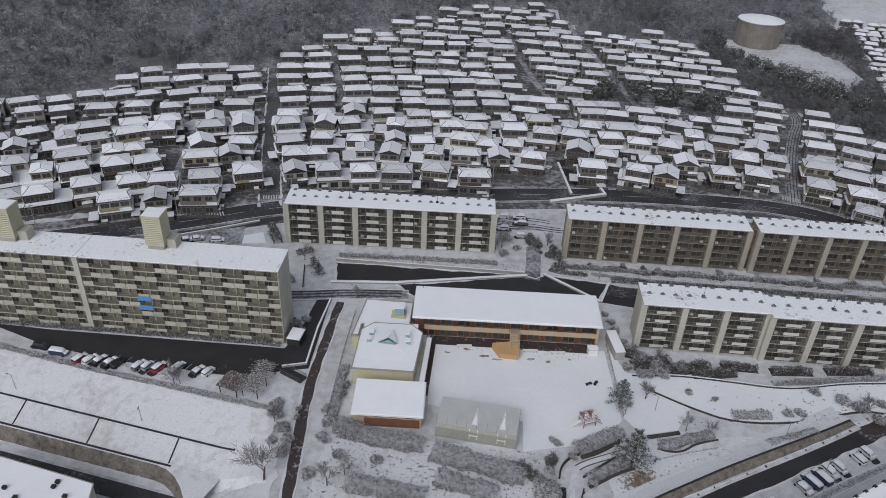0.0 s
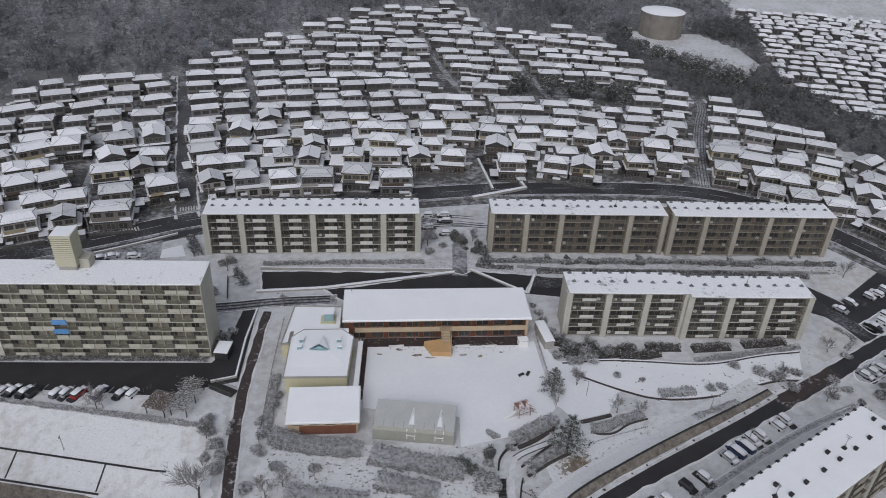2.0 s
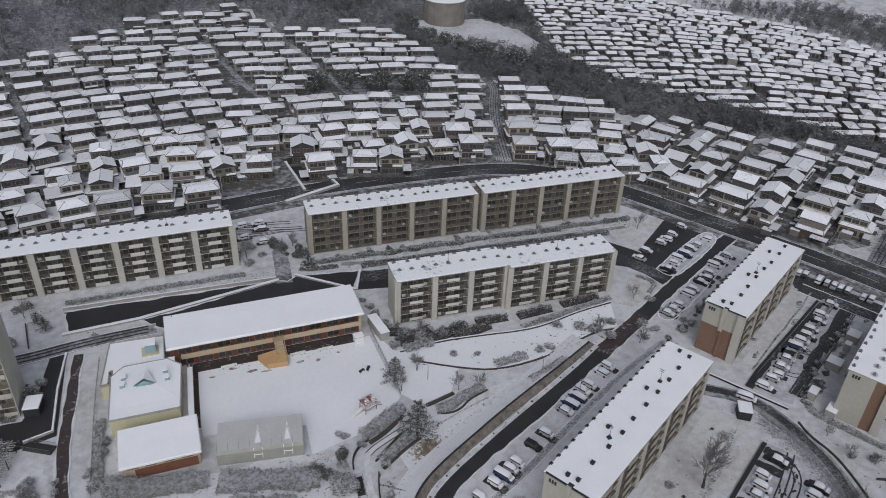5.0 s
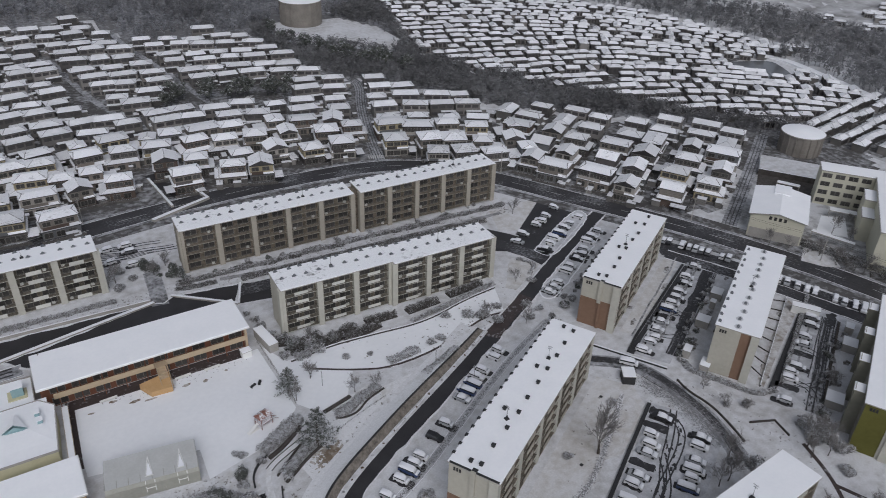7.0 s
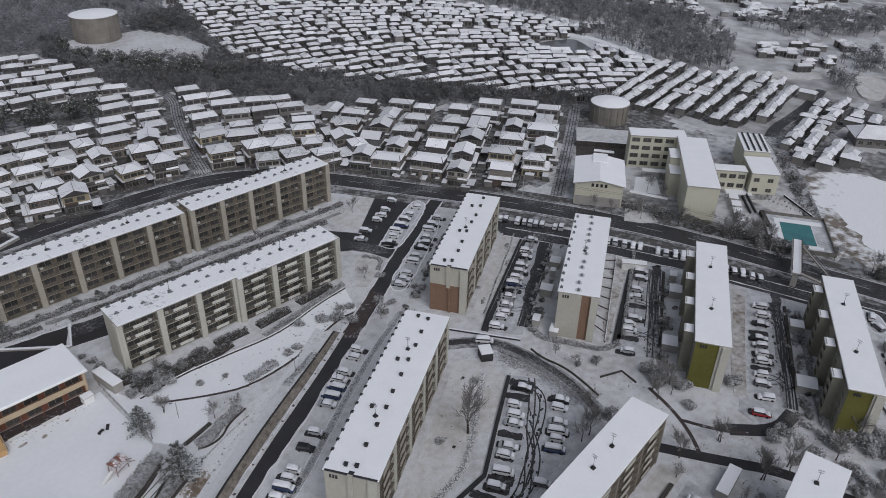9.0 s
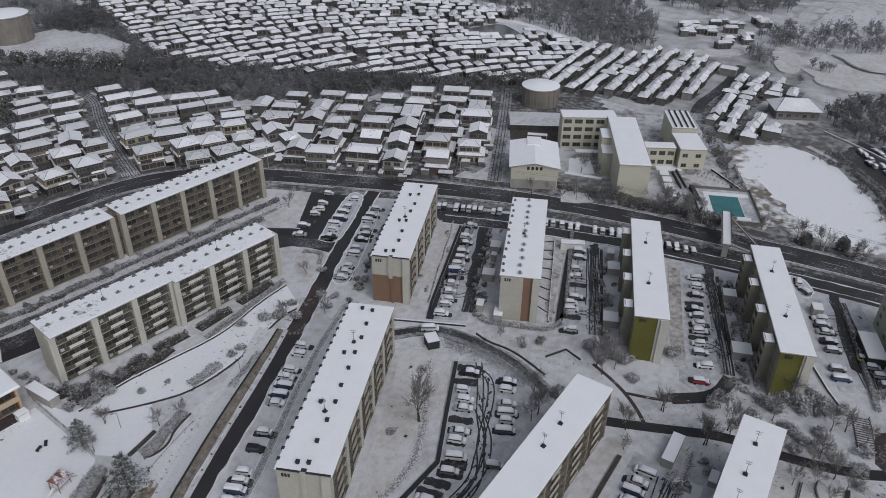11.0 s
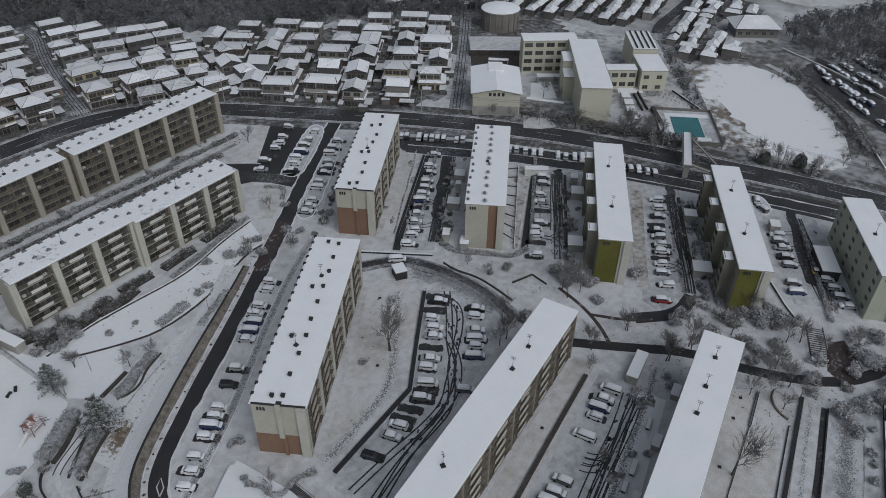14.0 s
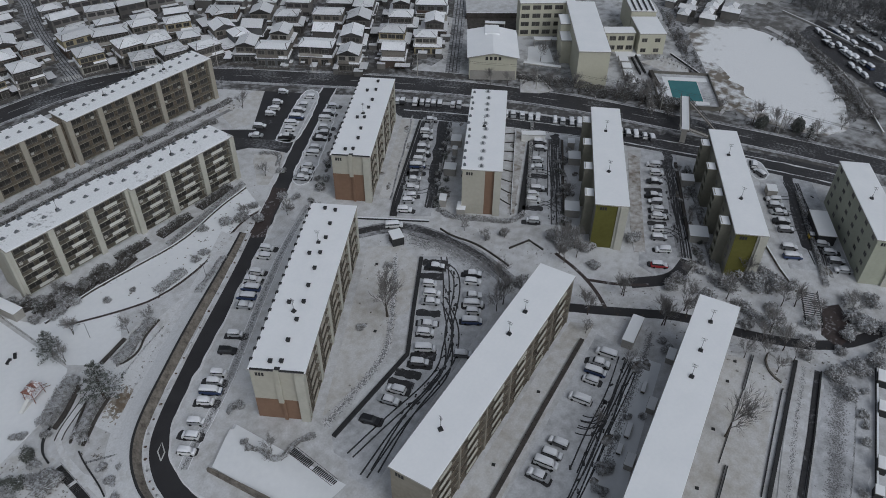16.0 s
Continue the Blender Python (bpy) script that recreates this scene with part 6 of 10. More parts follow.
CARS = [car("hatch", "white", 0.16, "white hatchback under a thick cap of snow"), car("kei", "silver", 0.15, "small silver car covered with snow"), car("sedan", "black", 0.16, "black saloon car covered with snow"), car("van", "white", 0.18, "white van covered with snow"), car("hatch", "grey", 0.14, "grey hatchback covered with snow"), car("van", "blue", 0.16, "dark blue van with a snowy roof"), car("kei", "white", 0.17, "small white car covered with snow"), car("hatch", "red", 0.12, "red hatchback with a snowy roof"), car("sedan", "silver", 0.17, "silver saloon car covered with snow"), car("hatch", "black", 0.0, "black hatchback almost free of snow"), car("hatch", "yellow", 0.06, "yellow hatchback with little snow"), car("kei", "red", 0.05, "small red car with a dusting of snow")]
crng = random.Random(11)


crng2, UNDER = random.Random(94), [(80.4, 63.5, 0.1, 1.0, -1.2), (77.4, 63.2, 0.1, 1.0, -1.2), (108.2, 77.2, 0.1, 1.0, -1.05), (97.4, 70.6, 0.1, 1.0, -1.05), (141.5, 106.6, 0.1, 1.0, -1.0), (160.8, 77.4, 0.1, 1.0, -1.05), (146.6, 71.1, 0.1, 1.0, -1.05), (137.2, 162.5, 0.1, 1.0, -1.0), (173.6, 47.6, 0.1, 0.9, -1.05), (159.8, 40.8, 0.1, 0.9, -1.05), (112.6, 79.4, 0.1, 1.1, -1.05), (86.0, 63.8, 0.1, 1.0, -1.1)]


def park(a, b, n, heading, skip=(), special=None):
    for i in range(n):
        if i in skip:
            continue
        f = i / max(1, n - 1)
        kind = (special or {}).get(i, crng.choice((0, 1, 2, 6, 4, 5, 6, 8, 8, 0, 3, 4, 1)))
        x, y = a[0] + (b[0] - a[0]) * f + crng.uniform(-0.25, 0.25), a[1] + (b[1] - a[1]) * f + crng.uniform(-0.25, 0.25)
        turn = heading + crng.uniform(-2.5, 2.5) + (180 if crng.random() < 0.25 else 0)
        copy_thing(CARS[kind], at(x, y, ground(x, y) + 0.045, turn))
        # dark patch for snow-free asphalt and the car's shade on it
        if crng2.random() < 0.6:
            UNDER.append((x + crng2.uniform(-0.5, 0.5), y + crng2.uniform(-0.5, 0.5), ground(x, y) + 0.105, crng2.uniform(0.72, 1.0), radians(turn)))


for heading, spots2 in ((-57, ((167.9, 120.5), (161.7, 117.2), (158.5, 115.3), (153.6, 112.8), (150.7, 111.3), (147.8, 109.6), (144.4, 108.1), (138.5, 105.4), (134.3, 103.1), (131.2, 101.3), (128.9, 100.1), (125.4, 98.3))), (-60, ((176.9, 85.9), (173.7, 83.7), (167.6, 81.1), (164.4, 79.3), (154.7, 74.3), (151.9, 73.6), (149.4, 72.5), (141.4, 68.3))), (-60, ((185.4, 52.7), (181.7, 50.3), (177.1, 48.8), (170.8, 46.4), (168.3, 44.8), (164.9, 43.0), (162.5, 41.6), (156.9, 39.7), (153.7, 38.1), (149.8, 35.3))), (-62, ((188.5, 18.6), (185.9, 17.2), (182.9, 15.7), (179.6, 13.8), (176.3, 12.3), (169.7, 9.5), (166.2, 7.4))), (-58, ((153.8, 171.4), (147.6, 167.8), (144.4, 166.0), (141.2, 164.3), (133.7, 161.4), (128.8, 158.8))), (-60, ((157.0, 162.4), (151.2, 159.7), (148.4, 158.4), (144.4, 156.3), (140.8, 154.6), (137.5, 152.6), (134.2, 150.9))), (-60, ((156.4, 151.3), (152.2, 149.5), (149.2, 147.7), (144.7, 144.6), (142.0, 143.1), (139.2, 141.7), (134.7, 139.0), (131.4, 137.6), (125.6, 134.1), (123.0, 132.8), (120.2, 131.5)))):
    for p in spots2:
        park(p, p, 1, heading)
for p, heading, kind in (((143.5, 33.6), -60, 7), ((203.0, 28.4), 20, 0), ((199.2, 25.6), 60, 4)):
    park(p, p, 1, heading, special={0: kind})
park((178.0, 4.6), (168.2, -3.9), 5, -64, (), special={0: 10})
park((171.7, 136.7), (181.4, 118.7), 11, 29, (2, 8))
park((185.7, 103.3), (193.1, 83.2), 9, 29, (5,))
park((194.0, 81.0), (199.5, 58.6), 10, 29, (4,))
park((92.1, 116.8), (74.6, 106.4), 8, -62, (2,))
park((67.1, 101.4), (62.5, 98.7), 2, -60, (), special={1: 9})
park((57.3, 95.4), (50.8, 92.3), 4, -60)
park((46.5, 89.9), (40.6, 85.9), 3, -60)
for i, p in enumerate(((111.4, 78.5), (105.2, 75.7), (102.8, 73.4), (100.2, 72.1), (94.0, 68.6), (91.8, 67.2), (88.0, 64.4), (84.2, 63.0))):
    park(p, p, 1, -60, special={0: (2, 6, 0, 8, 8, 0, 3, 4)[i]})
for i, p in enumerate(((114.3, 69.4), (111.8, 67.7), (108.1, 65.4), (105.4, 63.8), (103.3, 62.3), (100.8, 60.8), (91.4, 56.7))):
    park(p, p, 1, -60, special={0: (2, 0, 8, 3, 6, 5, 4)[i]})
for i, p in enumerate(((75.3, 62.8), (72.5, 62.4), (66.4, 62.2))):
    park(p, p, 1, -72, special={0: (0, 8, 9)[i]})
park((109.3, 31.9), (74.5, 28.9), 13, -80, (4, 6, 7, 8), special={0: 3})
park((-94.4, 134.4), (-94.4, 134.4), 1, -8, special={0: 5})
park((-99.5, 136.6), (-99.5, 136.6), 1, -8, special={0: 9})
park((-88.2, 132.8), (-56.8, 130.6), 14, 62, (5, 9, 11), special={0: 7, 1: 0, 2: 2, 3: 2, 4: 9, 6: 4, 8: 7, 12: 2})
park((-58.5, 95.0), (-58.5, 95.0), 1, -12)
park((313, 37), (297, 20), 8, 40, (3,))
park((318, 33), (303, 16), 8, 40, (5,))
park((323.5, 29.5), (310, 14), 7, 40, (2,))
park((331, 26), (318, 11), 7, 40, (4,))
park((304, 32), (292, 14), 8, 40, (2,))
park((288, 19), (276, 5), 6, 40, (3,))
park((21, 202), (21, 214), 4, 0, (1,))
park((15.5, 206), (15.5, 214), 3, 5, (1,))
park((-58, 170), (-72, 167), 4, 65, (2,))
park((-81.6, 188.9), (-78.4, 189.7), 2, 20, special={0: 2, 1: 8})
park((-72.3, 189.9), (-72.3, 189.9), 1, 10, special={0: 0})
park((118.4, 96.6), (118.4, 96.6), 1, -50, special={0: 3})
for c in CARS:
    for o in list(c.children_recursive) + [c]:
        bpy.data.objects.remove(o)

# ---- trees, shrubs and hedges ----
BARK = mat("bare_bark", (0.05, 0.042, 0.036), (0.1, 0.085, 0.072), 1.0, 0.9, 0.2, 6.0, snow=0.42)
TWIG = mat("frosted_twigs", (0.15, 0.14, 0.135), (0.29, 0.28, 0.272), 1.0, 0.9, 0.0, 6.0, snow=0.25, island=0.2)
BUSH = mat("snow_dusted_shrub", (0.19, 0.182, 0.175), (0.42, 0.413, 0.408), 0.5, 0.9, 0.0, 1.2, snow=0.46, island=0.14, thin=0.45)
GARDEN = mat("dark_garden_shrub", (0.1, 0.095, 0.088), (0.22, 0.21, 0.2), 0.4, 0.9, 0.0, 1.2, snow=0.27, island=0.2, thin=0.4)
NEEDLES = mat("frosted_pine_needles", (0.07, 0.078, 0.066), (0.23, 0.24, 0.22), 0.6, 0.9, 0.0, 1.5, snow=0.3, island=0.2, thin=0.4)
EVERGREEN = mat("dark_evergreen", (0.085, 0.093, 0.08), (0.22, 0.228, 0.21), 0.6, 0.85, 0.0, 1.5, snow=0.24, island=0.25, thin=0.35)
# next two: frosted twigs, made paler still to paint in distance haze
FOREST = mat("hazy_frosted_wood", (0.17, 0.169, 0.175), (0.52, 0.528, 0.555), 0.016, 0.95, 0.0, 0.12, snow=0.0, island=0.1, contrast=0.2, thin=0.5)
EAST_WOOD = mat("hazy_frosted_far_wood", (0.2, 0.2, 0.205), (0.42, 0.422, 0.432), 0.02, 0.95, 0.0, 0.12, snow=0.0, island=0.1, contrast=0.22, thin=0.5)
DARK_WOOD = mat("dark_leafless_wood", (0.13, 0.128, 0.128), (0.33, 0.33, 0.335), 0.02, 0.95, 0.0, 0.12, snow=0.0, island=0.12, contrast=0.22, thin=0.45)
DRY = mat("dry_brown_bush", (0.06, 0.035, 0.02), (0.13, 0.08, 0.05), 0.6, 0.9, 0.0, 4.0, snow=0.1, island=0.3)


def bare_tree(seed, height, spread, stem=0.37):
    """Trunk and, apart from it, the limbs and twigs of a leafless tree."""
    q = random.Random(seed)
    trunk, limbs = MB(), MB()

    def grow(p, d, length, r, level):
        steps = 3 if level < 2 else 2
        for s in range(steps):
            d2 = (d + Vector((q.uniform(-1, 1), q.uniform(-1, 1), q.uniform(-0.2, 0.5))) * 0.1).normalized()
            e = p + d2 * (length / steps)
            (trunk if level == 0 else limbs).tube(p, e, r, r * 0.8, 6 if level == 0 else 4 if level < 3 else 3)
            p, d, r = e, d2, r * 0.8
            if level < 4 and (level > 0 or s > 0):
                for _ in range(2 if level < 3 else 3):
                    a = q.uniform(0, 2 * math.pi)
                    side = d.orthogonal().normalized()
                    side.rotate(Matrix.Rotation(a, 3, d))
                    nd = (d * 0.85 + side * spread * q.uniform(0.55, 1.0) + Vector((0, 0, 0.15))).normalized()
                    grow(p, nd, length * q.uniform(0.58, 0.82), max(r * 0.54, 0.02), level + 1)

    grow(Vector((0, 0, -0.3)), Vector((0, 0, 1)), height * stem, height * 0.02, 0)
    return trunk.mesh("trunk", BARK), limbs.mesh("crown", TWIG)


def leaf_cards(mb, q, n, place, size):
    """Small bent leaf clumps, each a pair of quads."""
    for _ in range(n):
        c, out = place()
        s = size * q.uniform(0.6, 1.4)
        a = Vector((q.gauss(0, 1), q.gauss(0, 1), q.gauss(0, 0.6))).normalized()
        b = a.cross(out if abs(a.dot(out)) < 0.95 else Vector((0, 0, 1))).normalized()
        k = len(mb.v)
        mid = c + out * s * 0.25
        mb.v += [tuple(c - a * s), tuple(mid - b * s * 0.6), tuple(c + a * s), tuple(mid + b * s * 0.6)]
        mb.f.append((k, k + 1, k + 2, k + 3))


def pine(seed, height):
    """A conifer with separate layered boughs, wide below and pointed above."""
    q = random.Random(seed)
    trunk = MB().tube((0, 0, -0.3), (0.1, 0.05, height * 0.5), height * 0.03, height * 0.02, 7).tube((0.1, 0.05, height * 0.5), (0, 0, height * 0.97), height * 0.02, 0.03, 6)
    crown = MB()
    for i in range(40):
        f = 0.14 + 0.84 * (i / 39) ** 0.9
        z, a = height * f, i * 2.4 + q.uniform(-0.5, 0.5)
        reach = height * 0.45 * (1.02 - f) ** 0.72 * q.uniform(0.5, 1.25) + 0.15
        tip = Vector((math.cos(a) * reach, math.sin(a) * reach, z + reach * q.uniform(-0.12, 0.2)))
        crown.tube((0, 0, z), tuple(tip), 0.06, 0.02, 3)

        def place():
            g = q.uniform(0.25, 1.05)
            s = 0.08 + 0.085 * reach * (1.1 - abs(g - 0.6))
            p = Vector((tip.x * g, tip.y * g, z + (tip.z - z) * g)) + Vector((q.gauss(0, s), q.gauss(0, s), q.gauss(0, 0.1)))
            return p, Vector((0, 0, 1))

        leaf_cards(crown, q, int(20 + 24 * reach), place, 0.15)
    return trunk.mesh("trunk", BARK), crown.mesh("crown", NEEDLES)


def shrub_mesh(seed, material, n=1200, size=0.085):
    """A loose shrub about 2 m across and 1 m high: twigs and clumps with gaps."""
    q = random.Random(seed)
    m = MB()
    lobes = [(Vector((q.uniform(-0.5, 0.5), q.uniform(-0.5, 0.5), q.uniform(0.25, 0.55))), q.uniform(0.35, 0.6)) for _ in range(7)]
    for c, r in lobes:
        m.tube((c.x * 0.3, c.y * 0.3, -0.1), tuple(c + Vector((0, 0, r * 0.7))), 0.03, 0.01, 3)

    def place():
        c, r = q.choice(lobes)
        d = Vector((q.gauss(0, 1), q.gauss(0, 1), q.gauss(0.35, 0.8))).normalized()
        p = c + d * r * q.uniform(0.55, 1.08)
        p.z = max(p.z, 0.02)
        return p, d

    leaf_cards(m, q, n, place, size)
    return m.mesh("shrub", material)


SHRUBS = [shrub_mesh(20 + i, BUSH) for i in range(5)]
GREENS = [shrub_mesh(40 + i, EVERGREEN) for i in range(3)]
DRIES = [shrub_mesh(50, DRY, 700, 0.13)]
vrng = random.Random(5)


def shrub(x, y, r, h=None, pool=None, label="leafless garden shrub dusted with snow"):
    me = vrng.choice(pool or SHRUBS)
    ob = new("shrub", me)
    ob.matrix_basis = at(x, y, ground(x, y), vrng.uniform(0, 360)) @ Matrix.Diagonal((r, r, h or r, 1))
    return tagged(ob, label, "shrub", "shrubs")


def hedge(pts, width, height, material=None, label="clipped hedge dusted with snow", density=62, seed=1, wild=0.5):
    """A run of hedge along a line: dense clumps over the whole of its uneven outline."""
    q = random.Random(seed)
    m = MB()
    line = dense(pts, 1.0)
    for (ax, ay), (bx, by) in zip(line, line[1:]):
        d = Vector((bx - ax, by - ay, 0))
        n = Vector((-d.y, d.x, 0)).normalized() if d.length else Vector((0, 1, 0))
        z0 = ground(ax, ay)
        bump = 1 + wild * noise.noise(Vector((ax * 0.5, ay * 0.5, 3)))
        hh, ww = height * bump, width * (1 + wild * noise.noise(Vector((ax * 0.4, ay * 0.4, 9))))
        m.tube((ax, ay, z0 - 0.1), (ax + n.x * 0.1, ay + n.y * 0.1, z0 + hh * 0.8), 0.05, 0.02, 3)

        def place():
            t, u = q.random(), q.uniform(-1, 1)
            top = hh * math.sqrt(max(0.05, 1 - (abs(u) ** 3)))
            if q.random() < 0.4:
                zz, out = q.uniform(0.05, top), (n * (1 if u > 0 else -1))
                u = math.copysign(q.uniform(0.8, 1.0), u)
            else:
                zz, out = top * q.uniform(0.8, 1.05), Vector((0, 0, 1)) + n * u * 0.5
            c = Vector((ax, ay, z0)) + d * t + n * (u * ww / 2)
            c.z = z0 + zz
            return c, out.normalized()

        leaf_cards(m, q, int(2.1 * density * max(d.length, 0.3) * (width + height) / 2), place, 0.13)
    ob = new("hedge", m.mesh("hedge", material or BUSH))
    return tagged(ob, label, "hedge", "hedges")


BARE = [bare_tree(3, 8.0, 0.62), bare_tree(8, 7.0, 0.75), bare_tree(15, 9.0, 0.52), bare_tree(21, 6.0, 0.7)]
FANS = [bare_tree(5, 8.0, 0.46, 0.3), bare_tree(12, 8.0, 0.52, 0.28)]
WIDE = [bare_tree(9, 8.0, 0.8, 0.28), bare_tree(17, 8.0, 0.74, 0.3)]
PINES = [pine(2, 8.0), pine(6, 7.0)]


def tree(x, y, height, pool, label, category="tree"):
    tr, cr = vrng.choice(pool)
    s = height / 8.0
    b = thing("tree", at(x, y, ground(x, y), vrng.uniform(0, 360)) @ Matrix.Diagonal((s, s, s, 1)), label, category, "trees of the estate")
    part("trunk", tr, b)
    part("crown", cr, b)


bare_spots = [(-36.2, 101.4, 15), (-23, 100, 7), (-20, 103, 6), (-63, 126, 8), (-62, 126.6, 7), (47, 131, 6), (54, 121, 6), (91.3, 77.7, 18), (50, 73, 5), (120, 41, 7), (129, 37, 7), (128, 27, 8), (116, 63, 8), (139, 175, 7), (41, 125, 6), (59, 120, 5), (128, 3, 7), (131, -2, 7), (99, 131, 5), (25, 194, 6)]
bare_spots2 = [(-26, 164, 6), (138, 54, 8), (153, 14, 9), (142, 26, 7), (228, 17, 8), (226, 29, 8), (226, 113, 7), (227, 107, 7), (224, 79, 8), (225, 71, 8), (205, 121, 6), (211, 117, 6), (153, -9, 8), (148, -2, 8), (147, 5, 7), (135, 52, 7), (133, 12, 6), (220, 92, 7), (221, 86, 7)]
bare_spots3 = [(131.3, 53.5, 9), (129, 36.5, 9), (125, 25.4, 9), (132.5, 23, 8), (142, 16.2, 8), (152.3, 15, 10), (110, 58.3, 8), (118.3, 40.6, 8), (148.8, 2.4, 9), (137, 4.6, 8), (132.7, 5, 7), (133, 0.8, 7), (126, 7, 7), (126, 0, 6), (112.8, 38.3, 6), (170, 57.2, 6), (-37.7, 117, 7), (48.3, 71.5, 4), (46.7, 130.6, 6), (51.3, 143.8, 5), (98.5, 131.5, 5), (156, 66, 6), (164, 34, 7), (168, 26, 6), (147, 92, 6)]
for x, y, h in bare_spots + bare_spots2 + bare_spots3:
    tree(x, y, h, WIDE if x < 0 and h >= 14 else FANS if h >= 9 else BARE, "leafless tree with fine frosted twigs in the snow")
for x, y, h in ((40.4, 128.6, 8.4), (39.6, 109.6, 11.0), (-38.5, 174.5, 5), (31.5, 187, 5), (-39.5, 148.5, 5), (227, 19, 6), (46.5, 143, 4)):
    tree(x, y, h, PINES, "dark evergreen tree with snow on its branches")
shrub(43.4, 104.4, 2.0, 0.25, DRIES, "low dry brown shrub under the evergreen")
for x, y, r, h in ((49, 139.2, 2.0, 1.7), (53.1, 139.5, 2.3, 1.8), (48.2, 145.2, 2.0, 1.9), (51.3, 143.4, 2.2, 1.8), (57.9, 142.3, 1.5, 1.2), (93.9, 133.5, 2.2, 1.5), (88.6, 136, 1.6, 1.4), (63.3, 131.9, 0.9, 0.8), (44.4, 141.4, 1.6, 1.5), (-38.4, 121.6, 1.9, 1.7), (-37.2, 118.6, 1.9, 1.7), (-33.1, 118.1, 1.1, 1.0), (-33, 120.7, 1.0, 0.9), (-35.4, 114.4, 2.0, 1.8), (-24.3, 125.4, 1.7, 1.6), (-24.2, 129.1, 1.7, 1.5), (-25, 116.7, 2.2, 2.0), (-21.4, 114.5, 2.2, 1.9), (48.2, 78.4, 0.9, 0.8), (47.7, 76.7, 0.9, 0.8), (52.4, 86.8, 1.3, 1.1), (54.2, 86, 1.3, 1.1), (56.6, 69.2, 1.2, 0.9)):
    shrub(x, y, r, h, label="rounded leafless shrub thick with frost")
# rows of shrubs before the blocks and round the kindergarten
for k, (pts, w, h) in enumerate((([(-110, 136.2), (-86, 130.2), (-64, 125.6), (-40, 120.4)], 1.1, 0.9), ([(-23.8, 116.2), (-17.8, 113.6), (-4.2, 111.4)], 4.4, 2.1), ([(-2.4, 110.3), (7.9, 107.3), (17.2, 104.6)], 4.8, 2.0), ([(-19.5, 100.4), (-9.1, 99.4), (-3, 98)], 4.0, 1.8), ([(-1.4, 103.4), (11.3, 99.6)], 4.2, 1.8), ([(-24.9, 118.7), (-25.2, 127.8), (-24.7, 136)], 2.0, 1.4), ([(79, 138.4), (93.7, 140.4), (109, 143)], 1.5, 1.0), ([(65.6, 126.4), (74.8, 127.1)], 2.2, 1.4), ([(71.3, 118.1), (83.6, 122.8)], 2.0, 1.1), ([(29, 185.6), (66.6, 184.6), (100, 183.6), (136, 182)], 1.5, 1.1), ([(-34.3, 185.2), (-9, 185.6), (13, 185.4)], 1.4, 1.0), ([(-56, 222), (-20, 217.6)], 1.4, 1.3))):
    hedge(pts, w, h, seed=60 + k)
for k, (pts, w, h) in enumerate((([(131, 99.4), (171, 121.5)], 0.9, 1.0), ([(146, 72.4), (186, 93.6)], 1.0, 1.0), ([(150, 88), (158, 92)], 2.0, 1.5), ([(190, 44), (150, 22)], 1.2, 1.1), ([(160, -2), (196, 14)], 1.2, 1.1), ([(-116, 145.4), (-42, 142.6)], 1.3, 0.9), ([(204, 128), (212, 110), (219, 80), (226, 55)], 2.2, 1.6))):
    hedge(pts, w, h * (1.5 if w > 2.1 and pts[0][0] > 200 else 1), GARDEN if pts[0][0] > 200 or pts[0][0] < -100 else None, seed=90 + k, label="uneven hedge dusted with snow")
for x, y, r in ((79.2, 128, 1.3), (82, 128.3, 1.3), (57.5, 133.5, 1.0), (47, 139, 1.4), (51, 140.4, 1.6), (-26, 112, 1.6), (-27, 121, 1.2), (-33.5, 112, 1.4), (-34, 108, 1.7), (-37, 112, 1.3), (-22, 108, 1.5), (-27.4, 102, 1.5), (-14, 107, 1.3), (97, 131.5, 2.0), (103, 133, 1.5), (136.5, 56.5, 2.6), (139.5, 51, 2.2), (149.6, 43.2, 2.2)):
    shrub(x, y, r * 1.2, r)
for x, y, r in ((120, 54, 2.4), (118, 58, 1.8), (134, 47, 1.6), (150.5, 12, 3.0), (153.5, 9.6, 2.6), (147, 20, 2.4), (141, 12, 2.0), (136, 20, 1.8), (144.6, -2, 2.2), (139, 2, 1.8), (151, -12, 2.6), (146, -10, 2.2), (157, -7, 2.0), (113, 108, 2.4), (109.4, 113.6, 2.2), (112, 119, 2.0), (100, 127.6, 1.8), (85, 80, 1.2), (104.8, 88, 1.2), (-39, 150, 1.8), (-38, 153.5, 1.5), (-46, 171, 1.8)):
    shrub(x, y, r * 1.15, r * 0.9)
for x, y, r in ((152.6, 9.4, 3.4), (146, 17, 2.2), (139.4, 4.6, 2.6), (155, 4.6, 2.0), (138, -3.2, 2.2), (132, -10, 2.4), (152.4, -10.2, 2.6), (160, -12, 2.4), (141, -17, 2.4), (146, -18, 2.6), (152, -17, 2.6), (136, -15, 2.2), (158, -19, 2.4), (134, -4, 1.6), (128, -14, 2.0), (140, -9.6, 1.6)):
    shrub(x, y, r * 1.1, r, label="large leafless shrub with frosted twigs")
for x, y, r, h in ((22.9, 109.4, 1.9, 2.6), (18.3, 105.4, 2.0, 2.6), (16.4, 107.8, 1.5, 1.7)):
    shrub(x, y, r, h, GREENS, "round clipped evergreen shrub dusted with snow")
